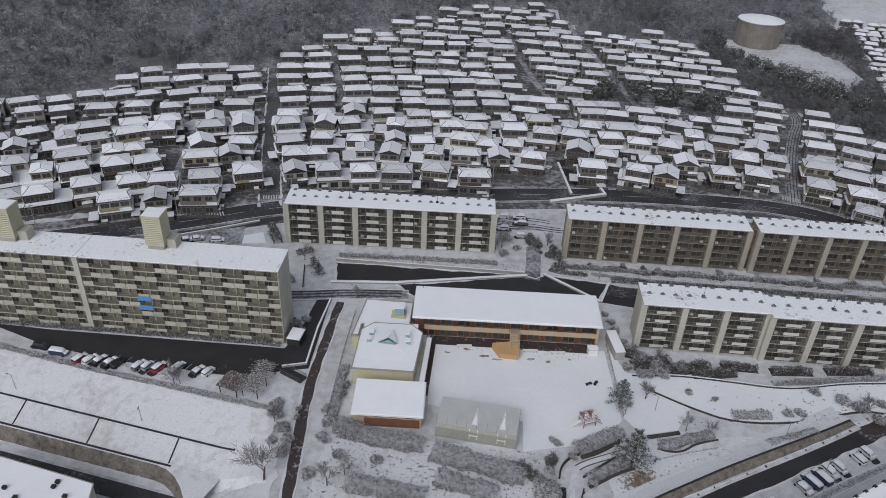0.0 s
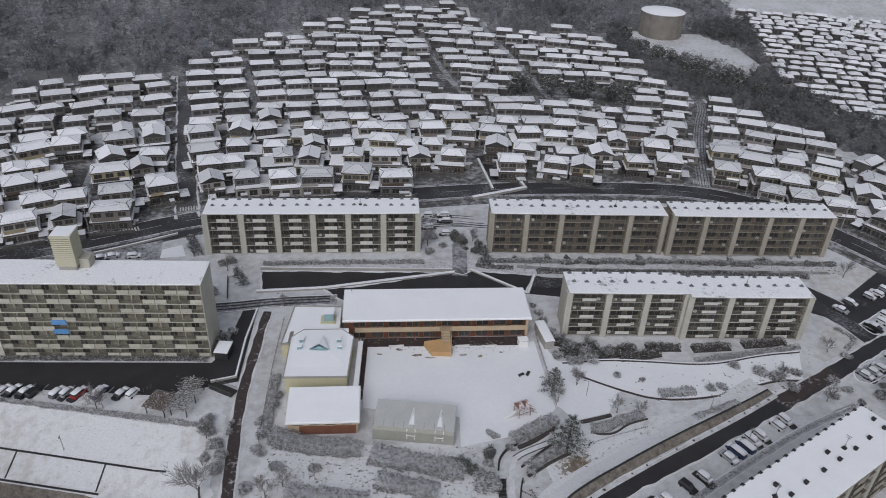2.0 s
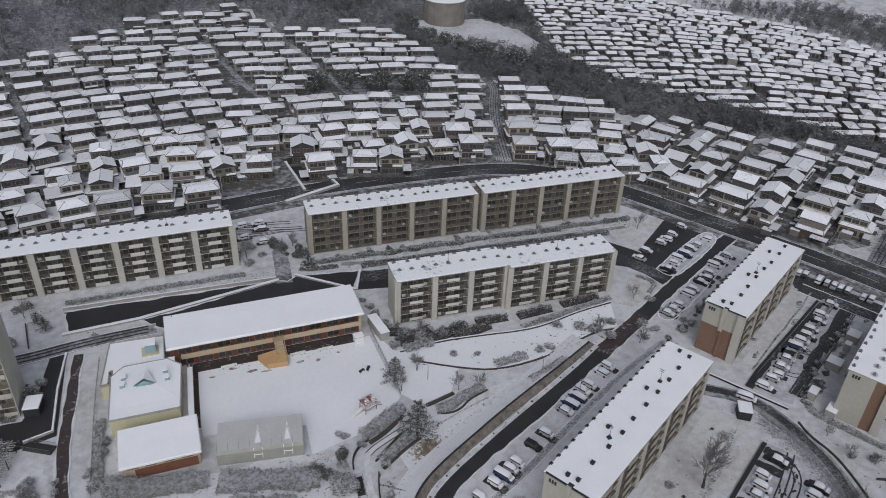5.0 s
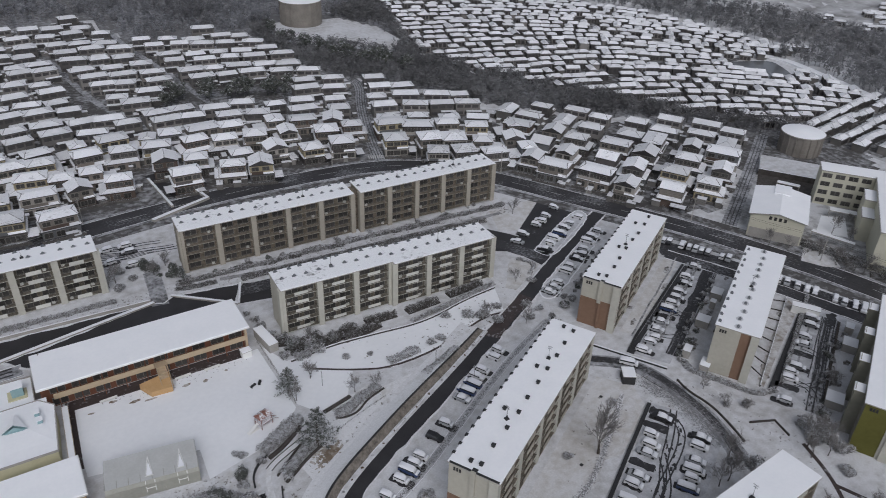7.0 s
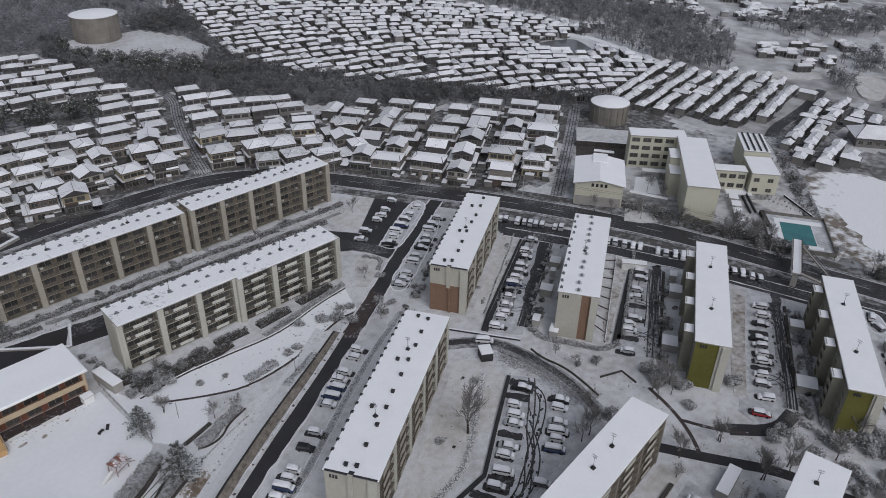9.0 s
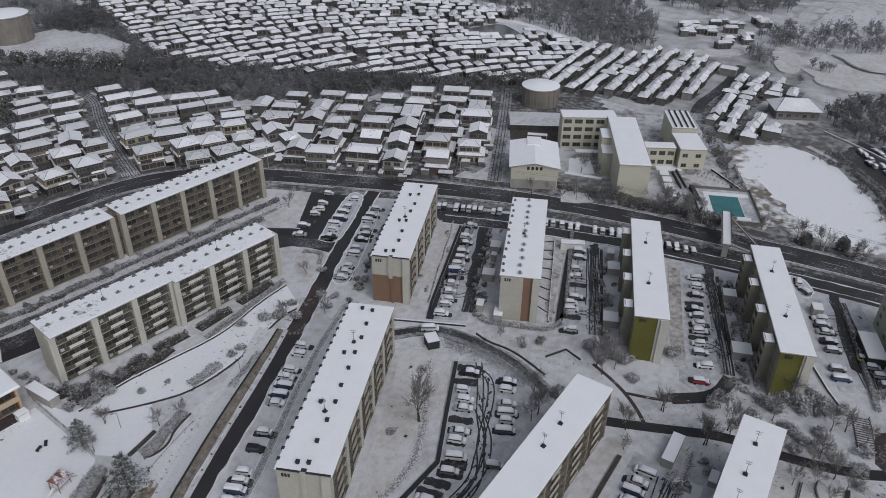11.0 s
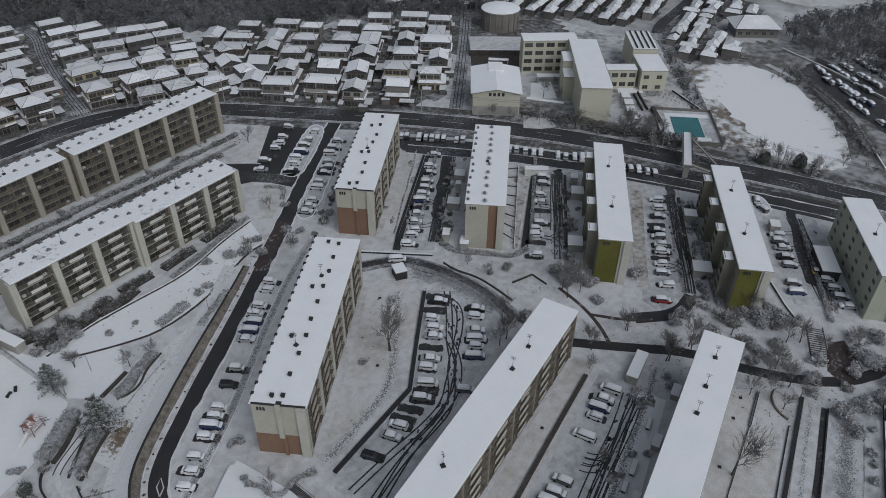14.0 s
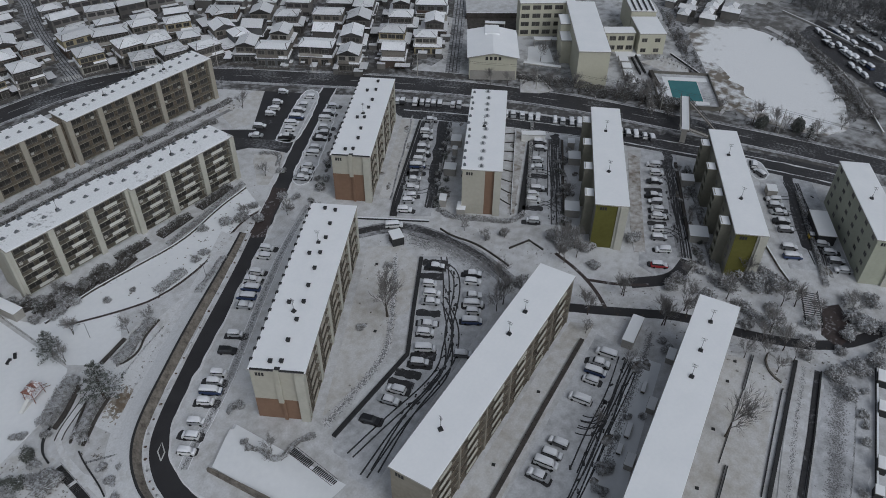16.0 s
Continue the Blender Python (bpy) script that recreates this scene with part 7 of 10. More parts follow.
for x, y, r, h in ((21.4, 100.6, 3.2, 2.6), (22.4, 106.8, 1.6, 0.9), (29.2, 96.4, 1.3, 0.9), (28.3, 92.3, 1.5, 1.0), (31.4, 93.4, 1.2, 0.9), (31.2, 91.4, 1.2, 0.9), (29.3, 88.4, 1.5, 0.9), (27.1, 89.2, 1.2, 0.8), (27.6, 110.9, 1.3, 1.6), (20.2, 104.0, 1.6, 1.4), (24.9, 114.6, 1.2, 1.0), (23.6, 115.8, 1.0, 0.8)):
    shrub(x, y, r, h, label="low shrub thick with frost on the slope")
for i in range(125):
    # garden plants along the blocks
    side = i % 5
    f = vrng.random()
    if side == 0:
        x, y = 126 + f * 42 - 8, 112 + f * 22 + vrng.uniform(-2.5, 0) + 10.8
        x, y = 117 + f * 38 - 2.5 + vrng.uniform(-1, 1), 121 + f * 21 + vrng.uniform(-1, 1) + 1
    elif side == 1:
        x, y = 131 + f * 38 + vrng.uniform(-2.5, 1), 90 + f * 21.5 + vrng.uniform(-1, 2.5)
    elif side == 2:
        x, y = 139 + f * 42 + vrng.uniform(-3, 1), 57 + f * 21.5 + vrng.uniform(-1.5, 2)
    elif side == 3:
        x, y = 149 + f * 42 + vrng.uniform(-3, 1), 24.5 + f * 21 + vrng.uniform(-1.5, 2)
    else:
        x, y = 36 + f * 98, 185.8 - f * 2 + vrng.uniform(-0.8, 2.6)
    shrub(x, y, vrng.uniform(0.7, 1.5), vrng.uniform(0.6, 1.4), GREENS if vrng.random() < 0.3 else None)


for k, (pts, w, h) in enumerate((([(46, 179.6), (90, 177.8), (128, 175)], 1.5, 1.2), ([(52, 168), (84, 166), (112, 163.6)], 1.3, 1.0))):
    hedge(pts, w, h, GARDEN, seed=160 + k, label="dark uneven hedge beside the lane")


def merged(name, templates, places, material, label, category):
    """Many small trees laid out as one mesh. places: x, y, z, size, turn."""
    groups = {}
    for i, p in enumerate(places):
        groups.setdefault(i % len(templates), []).append(p)
    vs, fs, base = [], [], 0
    for g, ps in groups.items():
        tv, tf = np.array(templates[g].v, float), np.array(templates[g].f)
        ps = np.array(ps)
        c, s = np.cos(ps[:, 4]), np.sin(ps[:, 4])
        x = (tv[None, :, 0] * c[:, None] - tv[None, :, 1] * s[:, None]) * ps[:, 3:4] + ps[:, 0:1]
        y = (tv[None, :, 0] * s[:, None] + tv[None, :, 1] * c[:, None]) * ps[:, 3:4] + ps[:, 1:2]
        z = tv[None, :, 2] * ps[:, 3:4] + ps[:, 2:3]
        vs.append(np.stack([x, y, z], -1).reshape(-1, 3))
        fs.append((tf[None] + (np.arange(len(ps)) * len(tv))[:, None, None] + base).reshape(-1, 4))
        base += len(ps) * len(tv)
    v, f = np.concatenate(vs), np.concatenate(fs)
    me = bpy.data.meshes.new(name)
    me.vertices.add(len(v))
    me.vertices.foreach_set("co", v.ravel())
    me.loops.add(f.size)
    me.loops.foreach_set("vertex_index", f.ravel())
    me.polygons.add(len(f))
    me.polygons.foreach_set("loop_start", np.arange(0, f.size, 4))
    me.update(calc_edges=True)
    me.materials.append(material)
    return tagged(new(name, me), label, category, kind="stuff")


def wood_tree(seed, n=64):
    """A far tree of unit height 1: stem, limbs and frosted clumps."""
    q = random.Random(seed)
    m = MB()
    m.tube((0, 0, -0.1), (0, 0, 0.6), 0.02, 0.012, 4)
    for _ in range(6):
        a, f = q.uniform(0, 6.28), q.uniform(0.2, 0.55)
        m.tube((0, 0, f), (math.cos(a) * 0.25, math.sin(a) * 0.25, f + 0.28), 0.012, 0.005, 4)
    m.f = [f for f in m.f if len(f) == 4]
    lobes = [(Vector((q.uniform(-0.2, 0.2), q.uniform(-0.2, 0.2), q.uniform(0.4, 0.85))), q.uniform(0.12, 0.24)) for _ in range(6)]

    def place():
        c, r = q.choice(lobes)
        d = Vector((q.gauss(0, 1), q.gauss(0, 1), q.gauss(0.2, 1))).normalized()
        return c + d * r * q.uniform(0.3, 1.1), d

    leaf_cards(m, q, n, place, 0.06)
    return m


WOOD = [wood_tree(200 + i) for i in range(8)]
frng = random.Random(9)


def fill(poly, spacing, lo, hi):
    xs2, ys2 = [p[0] for p in poly], [p[1] for p in poly]
    out = []
    n = int((max(xs2) - min(xs2)) * (max(ys2) - min(ys2)) / spacing**2)
    for _ in range(n):
        x, y = frng.uniform(min(xs2), max(xs2)), frng.uniform(min(ys2), max(ys2))
        if inside(x, y, poly) and math.hypot(x, y) < 640 and x > -0.82 * y:
            out.append((x, y, ground(x, y), frng.uniform(lo, hi), frng.uniform(0, 6.28)))
    return out


CLEARING = [(146, 442), (144, 420), (147, 398), (160, 386), (188, 360), (198, 360), (206, 380), (206, 410), (194, 438)]
STRIP = [(131, 426), (135, 366), (146, 334), (168, 310), (188, 272), (203, 255), (223, 236), (250, 215), (269, 187), (284, 178), (296, 163), (291, 186), (271, 213), (241, 257), (220, 293), (201, 333), (205, 363), (232, 450), (238, 470)]
woods = fill([(-205, 270), (-184, 279), (-168, 295), (-153, 303), (-147, 327), (-118, 334), (-100, 341), (-84, 358), (-68, 389), (-44, 415), (-13, 446), (22, 466), (52, 478), (64, 446), (78, 424), (104, 434), (130, 426), (140, 420), (230, 470), (250, 560), (100, 700), (-200, 720), (-480, 560), (-420, 250), (-290, 216)], 5.0, 6, 10.5)
strip = fill(STRIP, 3.1, 5, 8.5)
east = fill([(396, 344), (398, 285), (412, 252), (381, 258), (384, 244), (380, 216), (373, 189), (376, 166), (390, 160), (429, 177), (466, 205), (483, 237), (475, 304), (430, 400), (350, 440)], 4.6, 6, 10) + fill([(395, 97), (393, 106), (418, 119), (428, 113), (452, 125), (478, 108), (442, 97), (424, 110)], 4.6, 5, 9) + fill([(484, 205), (526, 186), (568, 135), (507, 119), (488, 150), (476, 166)], 5, 6, 10) + fill([(404, 80), (411, 84), (415, 75), (408, 70)], 3.4, 5, 8) + fill([(436, 112), (438, 84), (458, 54), (497, 62), (470, 108)], 4.8, 5, 9) + fill([(382, 84), (386, 76), (378, 78)], 3, 4, 6) + fill([(650, 330), (760, 260), (720, 200), (640, 260)], 6, 6, 10) + fill([(500, 420), (640, 400), (760, 300), (900, 500), (600, 620), (400, 520)], 8, 8, 14)
clear = [p for p in strip if math.dist(p[:2], (170, 441)) > 19 and not inside(p[0], p[1], CLEARING)]
woods = [p for p in woods if not inside(p[0], p[1], CLEARING) and math.dist(p[:2], (170, 441)) > 19]
merged("woodland", WOOD, woods, FOREST, "frosted leafless wood on the hill behind the houses, haze in its colour", "woods")
field_wood = fill([(347, 61), (369, 51), (404, 31), (460, -30), (350, -40), (318, 14), (323, 33), (332, 49)], 3.4, 5, 9)
merged("woodland", WOOD, field_wood, DARK_WOOD, "dark leafless wood beyond the sports field", "woods")
merged("woodland", WOOD, clear, DARK_WOOD, "strip of frosted wood between two housing areas", "woods")
merged("woodland", WOOD, east, EAST_WOOD, "distant frosted woods with haze in their colour", "woods")
WOODY = [wood_tree(230 + i, 240) for i in range(4)]
ever = []
for x, y in ((140.8, 415.8), (144.5, 396.8), (150.9, 379.6), (156.9, 355.8), (163.8, 345.4), (173.2, 339.4), (179.3, 326.4), (154.7, 369.6), (160.4, 350.5), (168.5, 342.4), (175.6, 332.7), (62, 328), (68, 333), (80, 329), (90, 325), (96, 327), (106, 321), (112, 320)):
    for _ in range(3):
        gx, gy = x + frng.uniform(-3, 3), y + frng.uniform(-3, 3)
        ever.append((gx, gy, ground(gx, gy), frng.uniform(7, 11), frng.uniform(0, 6.28)))
merged("evergreen_trees", WOODY, ever, EVERGREEN, "dark evergreen trees at the edge of the houses", "trees")
# gardens between the houses: low dark shrubs
gard = []
for x, y, rot, q in spots:
    for _ in range(4):
        a, d = frng.uniform(0, 6.28), frng.uniform(5.4, 7.0)
        gx, gy = x + math.cos(a) * d, y + math.sin(a) * d
        gard.append((gx, gy, ground(gx, gy) - 0.2, frng.uniform(1.2, 2.9), frng.uniform(0, 6.28)))
merged("garden_plants", WOOD, gard, GARDEN, "low garden trees and shrubs between the houses", "garden plants")

# ---- ground under houses and woods ----
YARDS = patchy("garden_earth_with_snow", (0.06, 0.058, 0.057), (0.125, 0.119, 0.115), (0.46, 0.468, 0.485), 0.1, 0.5, 0.95, 1.4, bump=0.2)
FLOOR = patchy("wood_floor_with_snow", (0.12, 0.118, 0.12), (0.19, 0.188, 0.19), (0.36, 0.365, 0.38), 0.03, 0.5, 0.95, 1.3)


def area_sheet(name, poly, step, material, label, lift=0.03):
    m = MB()
    x0, x1, y0, y1 = min(p[0] for p in poly), max(p[0] for p in poly), min(p[1] for p in poly), max(p[1] for p in poly)
    index = {}

    def vert(i, j):
        if (i, j) not in index:
            x, y = x0 + i * step, y0 + j * step
            index[i, j] = len(m.v)
            m.v.append((x, y, ground(x, y) + lift))
        return index[i, j]

    for j in range(int((y1 - y0) / step) + 1):
        for i in range(int((x1 - x0) / step) + 1):
            if inside(x0 + (i + 0.5) * step, y0 + (j + 0.5) * step, poly):
                m.f.append((vert(i, j), vert(i + 1, j), vert(i + 1, j + 1), vert(i, j + 1)))
    return structure(name, m.mesh(name, material), label)


area_sheet("yard_ground", HILL, 4.0, YARDS, "dark garden ground between houses with patches of snow")
area_sheet("yard_ground", FAR_A, 6.0, YARDS, "dark ground between distant houses with patches of snow")
area_sheet("yard_ground", FAR_B, 6.0, YARDS, "dark ground between distant houses with patches of snow")
area_sheet("yard_ground", GYM_SIDE, 4.0, YARDS, "dark garden ground between houses")
area_sheet("school_ground", [(204, 140), (240, 158), (262, 140), (284, 150), (300, 120), (284, 78), (258, 66), (232, 50), (226, 46), (220, 70), (212, 100)], 4.0, patchy("school_ground_with_snow", (0.12, 0.116, 0.112), (0.2, 0.194, 0.188), (0.56, 0.565, 0.58), 0.05, 0.35, 0.72, 1.15, rough=0.7, bump=0.25), "school ground with dark earth and patches of snow")
area_sheet("wood_ground", [(-205, 262), (-178, 274), (-162, 290), (-147, 299), (-141, 322), (-114, 329), (-95, 336), (-78, 354), (-62, 384), (-38, 410), (-8, 441), (26, 460), (52, 470), (62, 440), (78, 418), (104, 428), (130, 420), (140, 420), (230, 470), (250, 560), (100, 700), (-200, 720), (-480, 560), (-420, 250), (-290, 230)], 8.0, FLOOR, "dark wood floor with thin snow", 0.15)
area_sheet("wood_ground", STRIP, 4.0, FLOOR, "dark wood floor with thin snow", 0.06)

area_sheet("yard_ground", [(226, 46), (232, 50), (258, 66), (284, 78), (305, 84), (345, 52), (335, 0), (270, -30), (228, -20)], 4.0, DARK_EARTH, "dark wet ground round the sports field with patches of snow", 0.02)
patch("car_park", [(152.4, -3), (155.5, -5.9), (148, -11.6), (141, -9), (143, -5)], BROWN_PATH, "small wet brown yard among bushes", 0.085)
area_sheet("lawn", CLEARING, 3.0, GROUND, "open snowy slope below the water tank", 0.2)
area_sheet("yard_ground", [(236, 168), (262, 186), (292, 186), (306, 150), (286, 132), (262, 138), (240, 158)], 4.0, YARDS, "dark scrub round the water tank", 0.035)
POND = mat("grey_pond_water", (0.1, 0.105, 0.11), (0.14, 0.145, 0.15), 0.05, 0.2, 0.0, 1.0, spec=0.5)
patch("pond", dense([(352, 262), (364, 258), (376, 253), (371, 241), (365, 231), (357, 224), (348, 230), (342, 238), (346, 250), (352, 262)], 2.0), POND, "still grey pond beyond the distant houses", 0.2)
ribbon("path", [(354, 272), (370, 265), (381, 259), (383, 248), (382, 239), (379, 226), (377, 214), (373, 200), (370, 187)], 5.0, SNOW, "snowy dam path round the pond", 0.9)
FIELDS = patchy("winter_fields", (0.16, 0.155, 0.15), (0.25, 0.245, 0.24), (0.6, 0.605, 0.62), 0.012, 0.09, 0.72, 1.2)
area_sheet("far_fields", [(300, 125), (330, 200), (420, 262), (400, 420), (900, 640), (1100, 100), (760, -260), (345, -60), (340, 40)], 14.0, FIELDS, "distant winter fields with thin snow", 0.012)

for d in (7.4, -7.4):
    ribbon("verge", offset_line(dense(MAIN_LINE), d), 6.0, YARDS, "dark scrubby verge of the main street with patches of snow", 0.045, round_it=False)

# ---- walls, fences, stairs ----


def wall_line(name, pts, thick, h, material, label, base=0.0, round_it=True, cap=True):
    line = dense(pts, 2.5) if round_it else pts
    left, right = offset_line(line, thick / 2), offset_line(line, -thick / 2)
    m = MB()
    for l, r in zip(left, right):
        z = ground(*l) + base
        m.v += [(*l, z - 1.0), (*l, z + h), (*r, z + h), (*r, z - 1.0)]
    for i in range(len(line) - 1):
        k = 4 * i
        m.f += [(k + 1, k + 2, k + 6, k + 5), (k, k + 1, k + 5, k + 4), (k + 2, k + 3, k + 7, k + 6)]
    n = len(line)
    m.f += [(0, 3, 2, 1), (4 * n - 4, 4 * n - 3, 4 * n - 2, 4 * n - 1)]
    structure(name, m.mesh(name, material), label)
    if cap:
        c = MB()
        for l, r in zip(offset_line(line, thick / 2 - 0.03), offset_line(line, -thick / 2 + 0.03)):
            z = ground(*l) + base + h
            c.v += [(*l, z - 0.02), (*l, z + 0.09), (*r, z + 0.09), (*r, z - 0.02)]
        c.f = [f for f in m.f]
        structure("trim", c.mesh("trim", SNOW), "line of snow on top of a wall")


def rod(m, pts, r):
    """A thin bar in one piece along points."""
    for x, y, z in pts:
        m.v += [(x, y, z - r), (x + r, y, z + r * 0.6), (x - r, y - r, z + r * 0.6)]
    for i in range(len(pts) - 1):
        m.f += [(3 * i + a, 3 * i + (a + 1) % 3, 3 * i + 3 + (a + 1) % 3, 3 * i + 3 + a) for a in range(3)]
    m.f += [(2, 1, 0), (3 * len(pts) - 3, 3 * len(pts) - 2, 3 * len(pts) - 1)]


def fence(pts, h, label="thin metal fence", step=2.0, material=None):
    line = dense(pts, step)
    b = thing("fence", at(*line[0], ground(*line[0])), label, "fence", "fences")
    o = Vector((*line[0], ground(*line[0])))
    me = shared(("fpost", h), lambda: MB().tube((0, 0, -0.3), (0, 0, h), 0.04, 0.04, 4).mesh("post", material or RAIL))
    for p in line:
        part("post", me, b, Matrix.Translation(Vector((*p, ground(*p))) - o))
    for f in (0.35, 0.68, 0.98):
        m = MB()
        rod(m, [tuple(Vector((*p, ground(*p) + h * f)) - o) for p in line], 0.03)
        part("rail", m.mesh("rail", material or RAIL), b)


trk = random.Random(31)
# the open snowy bank below the tall block
bank_rows = []
for s in range(0, 16):
    bank_rows.append([(q.x, q.y, ground(q.x, q.y) + 0.05) for q in (HEDGE_A + HEDGE_D * a + HEDGE_N * (0.8 + s) for a in range(-60, 70, 2))])
m = MB()
for ln in bank_rows:
    m.v += ln
nb = len(bank_rows[0])
m.f = [(r * nb + i, (r + 1) * nb + i, (r + 1) * nb + i + 1, r * nb + i + 1) for r in range(len(bank_rows) - 1) for i in range(nb - 1)]
structure("lawn", m.mesh("lawn", SLOPE), "open bank under fresh snow below the tall block")
# retaining wall of the lower road


def strip_wall(name, lines3, material, label):
    """A sheet through lines of points, one beside the other, with its back closed below."""
    m, n = MB(), len(lines3[0])
    for ln in lines3:
        m.v += [tuple(v) for v in ln]
    for r in range(len(lines3) - 1):
        m.f += [(r * n + i, r * n + i + 1, (r + 1) * n + i + 1, (r + 1) * n + i) for i in range(n - 1)]
    return structure(name, m.mesh(name, material), label)


def bank_line(s, dz, a0=-60, a1=69, bend=0.045):
    """Along the bank, bending out towards the lower road at its end."""
    out = []
    for a in range(a0, a1 + 1, 3):
        q = HEDGE_A + HEDGE_D * (a - bend * max(a - 54, 0) * 3) + HEDGE_N * (s + bend * max(a - 54, 0) ** 2)
        out.append((q.x, q.y, -0.33 * min(s, WALL_S) + dz))
    return out


strip_wall("wall_bank", [bank_line(17.3, 0.22), bank_line(17.6, 0.2), bank_line(19.6, -2.9)], STONE, "brown stone retaining wall below the snowy bank")
strip_wall("lawn", [bank_line(15.2, 0.05, bend=0.0), bank_line(16.2, 0.1, bend=0.0), bank_line(17.2, 0.2), bank_line(17.42, 0.25)], SLOPE, "snowy edge of the bank above the wall")
for s0, dz, end in ((10.6, 0.06, 70), (16.9, 0.2, 58)):
    ribbon("gutter", [tuple(HEDGE_A + HEDGE_N * s0 + HEDGE_D * s) for s in range(-60, end, 3)], 0.42, DARK, "narrow dark drainage gutter across the bank", dz + 0.03, round_it=False)
for s in (-26, -4, 15.9, 35.2, 55.4):
    ribbon("gutter", [tuple(HEDGE_A + HEDGE_N * v + HEDGE_D * (s + (v - 10) * 0.12)) for v in (10.8, 12, 14, 15.5, 16.8)], 0.34, DARK, "narrow dark drainage gutter down the bank", 0.13, round_it=False)
lr = [tuple(HEDGE_A + HEDGE_N * (WALL_S + 6.3) + HEDGE_D * s) for s in range(-90, 75, 5)]
ribbon("road", lr, 5.4, SLUSH, "lower road with wet wheel tracks in slush", 0.08, round_it=False)
ribbon("road", lr, 4.0, STREET, "wet dark middle of the lower road", 0.1, round_it=False)


def drape(quad, material, label, lift, step=1.5, wob=0.7):
    """A sheet of snow over the ground between four corners, with an uneven edge."""
    a, b, c, d = (Vector(p) for p in quad)
    nu, nv = int((b - a).length / step) + 2, int((d - a).length / step) + 2
    m = MB()
    for j in range(nv + 1):
        for i in range(nu + 1):
            u, v = i / nu, j / nv
            p = a.lerp(b, u).lerp(d.lerp(c, u), v)
            if i in (0, nu) or j in (0, nv):
                p = p + Vector((trk.uniform(-wob, wob), trk.uniform(-wob, wob)))
            m.v.append((p.x, p.y, ground(p.x, p.y) + lift))
    m.f = [(j * (nu + 1) + i, j * (nu + 1) + i + 1, (j + 1) * (nu + 1) + i + 1, (j + 1) * (nu + 1) + i) for j in range(nv) for i in range(nu)]
    me = m.mesh("lawn", material)
    if me.polygons[0].normal.z < 0:
        me.flip_normals()
    structure("lawn", me, label)


drape([(-46.5, 121.2), (-35.2, 126.5), (-33.2, 88.0), (-51.0, 95.0)], SLOPE, "snowy corner of the bank under bare trees", 0.1)
drape([(-25.0, 113.5), (24.0, 113.5), (27.0, 95.0), (-26.5, 95.0)], SLOPE, "snowy ground between the hedges below the kindergarten", 0.03)
drape([(229.5, 46.0), (238.0, 36.0), (262.0, 60.0), (262.0, 69.0)], FIELD_EDGE, "bare brown edge of the sports field with thin snow", 0.13, step=4.0, wob=1.4)
drape([(303.0, 43.0), (326.0, 40.0), (304.0, -4.0), (268.0, 1.0)], STREET, "wet dark car park beyond the sports field", 0.036, step=4.0)
drape([(-25.4, 137.5), (-22.0, 137.5), (-21.2, 114.0), (-24.6, 114.0)], SLOPE, "snowy strip beside the brown lane", 0.03, wob=0.4)
drape([tuple(HEDGE_A + HEDGE_D * a + HEDGE_N * s) for a, s in ((40, -5.0), (66, -7.5), (66, -0.9), (40, -0.9))], SLOPE, "snowy strip behind the parking bays", 0.09, wob=0.4)
# stone wall along the access road
wb = [(29.6, 78), (30.9, 83.3), (31.6, 86.2), (34.1, 91.2), (37.9, 95.4), (44, 99.4), (51, 103.2), (58.6, 107.4), (66.9, 111.6), (78, 117.2), (87, 122), (94, 126)]
wb = dense(wb, 2.0)
wh = [1.3 * smooth(i, 0, 5) * smooth(len(wb) - 1 - i, 0, 14) + 0.12 for i in range(len(wb))]


def beside(d, f, dz=0.0):
    return [(x, y, ground(x, y) + h * f + dz) for (x, y), h in zip(offset_line(wb, d), wh)]


strip_wall("wall_slope", [beside(0, 0, -0.2), beside(0.02, 0, 0.05), beside(1.15, 1), beside(1.3, 1, 0.1), beside(1.55, 1, 0.1), beside(1.6, 1, -0.2)], STONE, "brown stone retaining wall beside the access road")
strip_wall("trim", [beside(1.36, 1, 0.12), beside(1.86, 1, 0.13)], DARK, "dark edge along the top of the stone wall")
strip_wall("lawn", [beside(1.6, 1, 0.02), beside(3.2, 0.62), beside(5.2, 0.2), beside(6.8, 0, 0.04)], SLOPE, "slope with thin snow above the stone wall")
strip_wall("verge", [beside(0.0, 0, 0.1), beside(-0.75, 0, 0.12), beside(-1.3, 0, 0.1)], GROUND, "narrow snowy verge beside the road")
for i in range(2, len(wb) - 2, 2):
    vx, vy = offset_line(wb, -0.6)[i]
    shrub(vx, vy, trk.uniform(0.25, 0.42), 0.3, DRIES if i % 3 else None, "low clipped shrub on the snowy verge")
wall_line("wall_front", [(45, 138.6), (56, 139.4), (61.4, 139), (69.3, 138.2), (78.4, 137), (85.8, 137.3), (97, 140), (108, 141)], 0.35, 0.5, SOIL_SHADE, "dark low wall before the apartment garden")
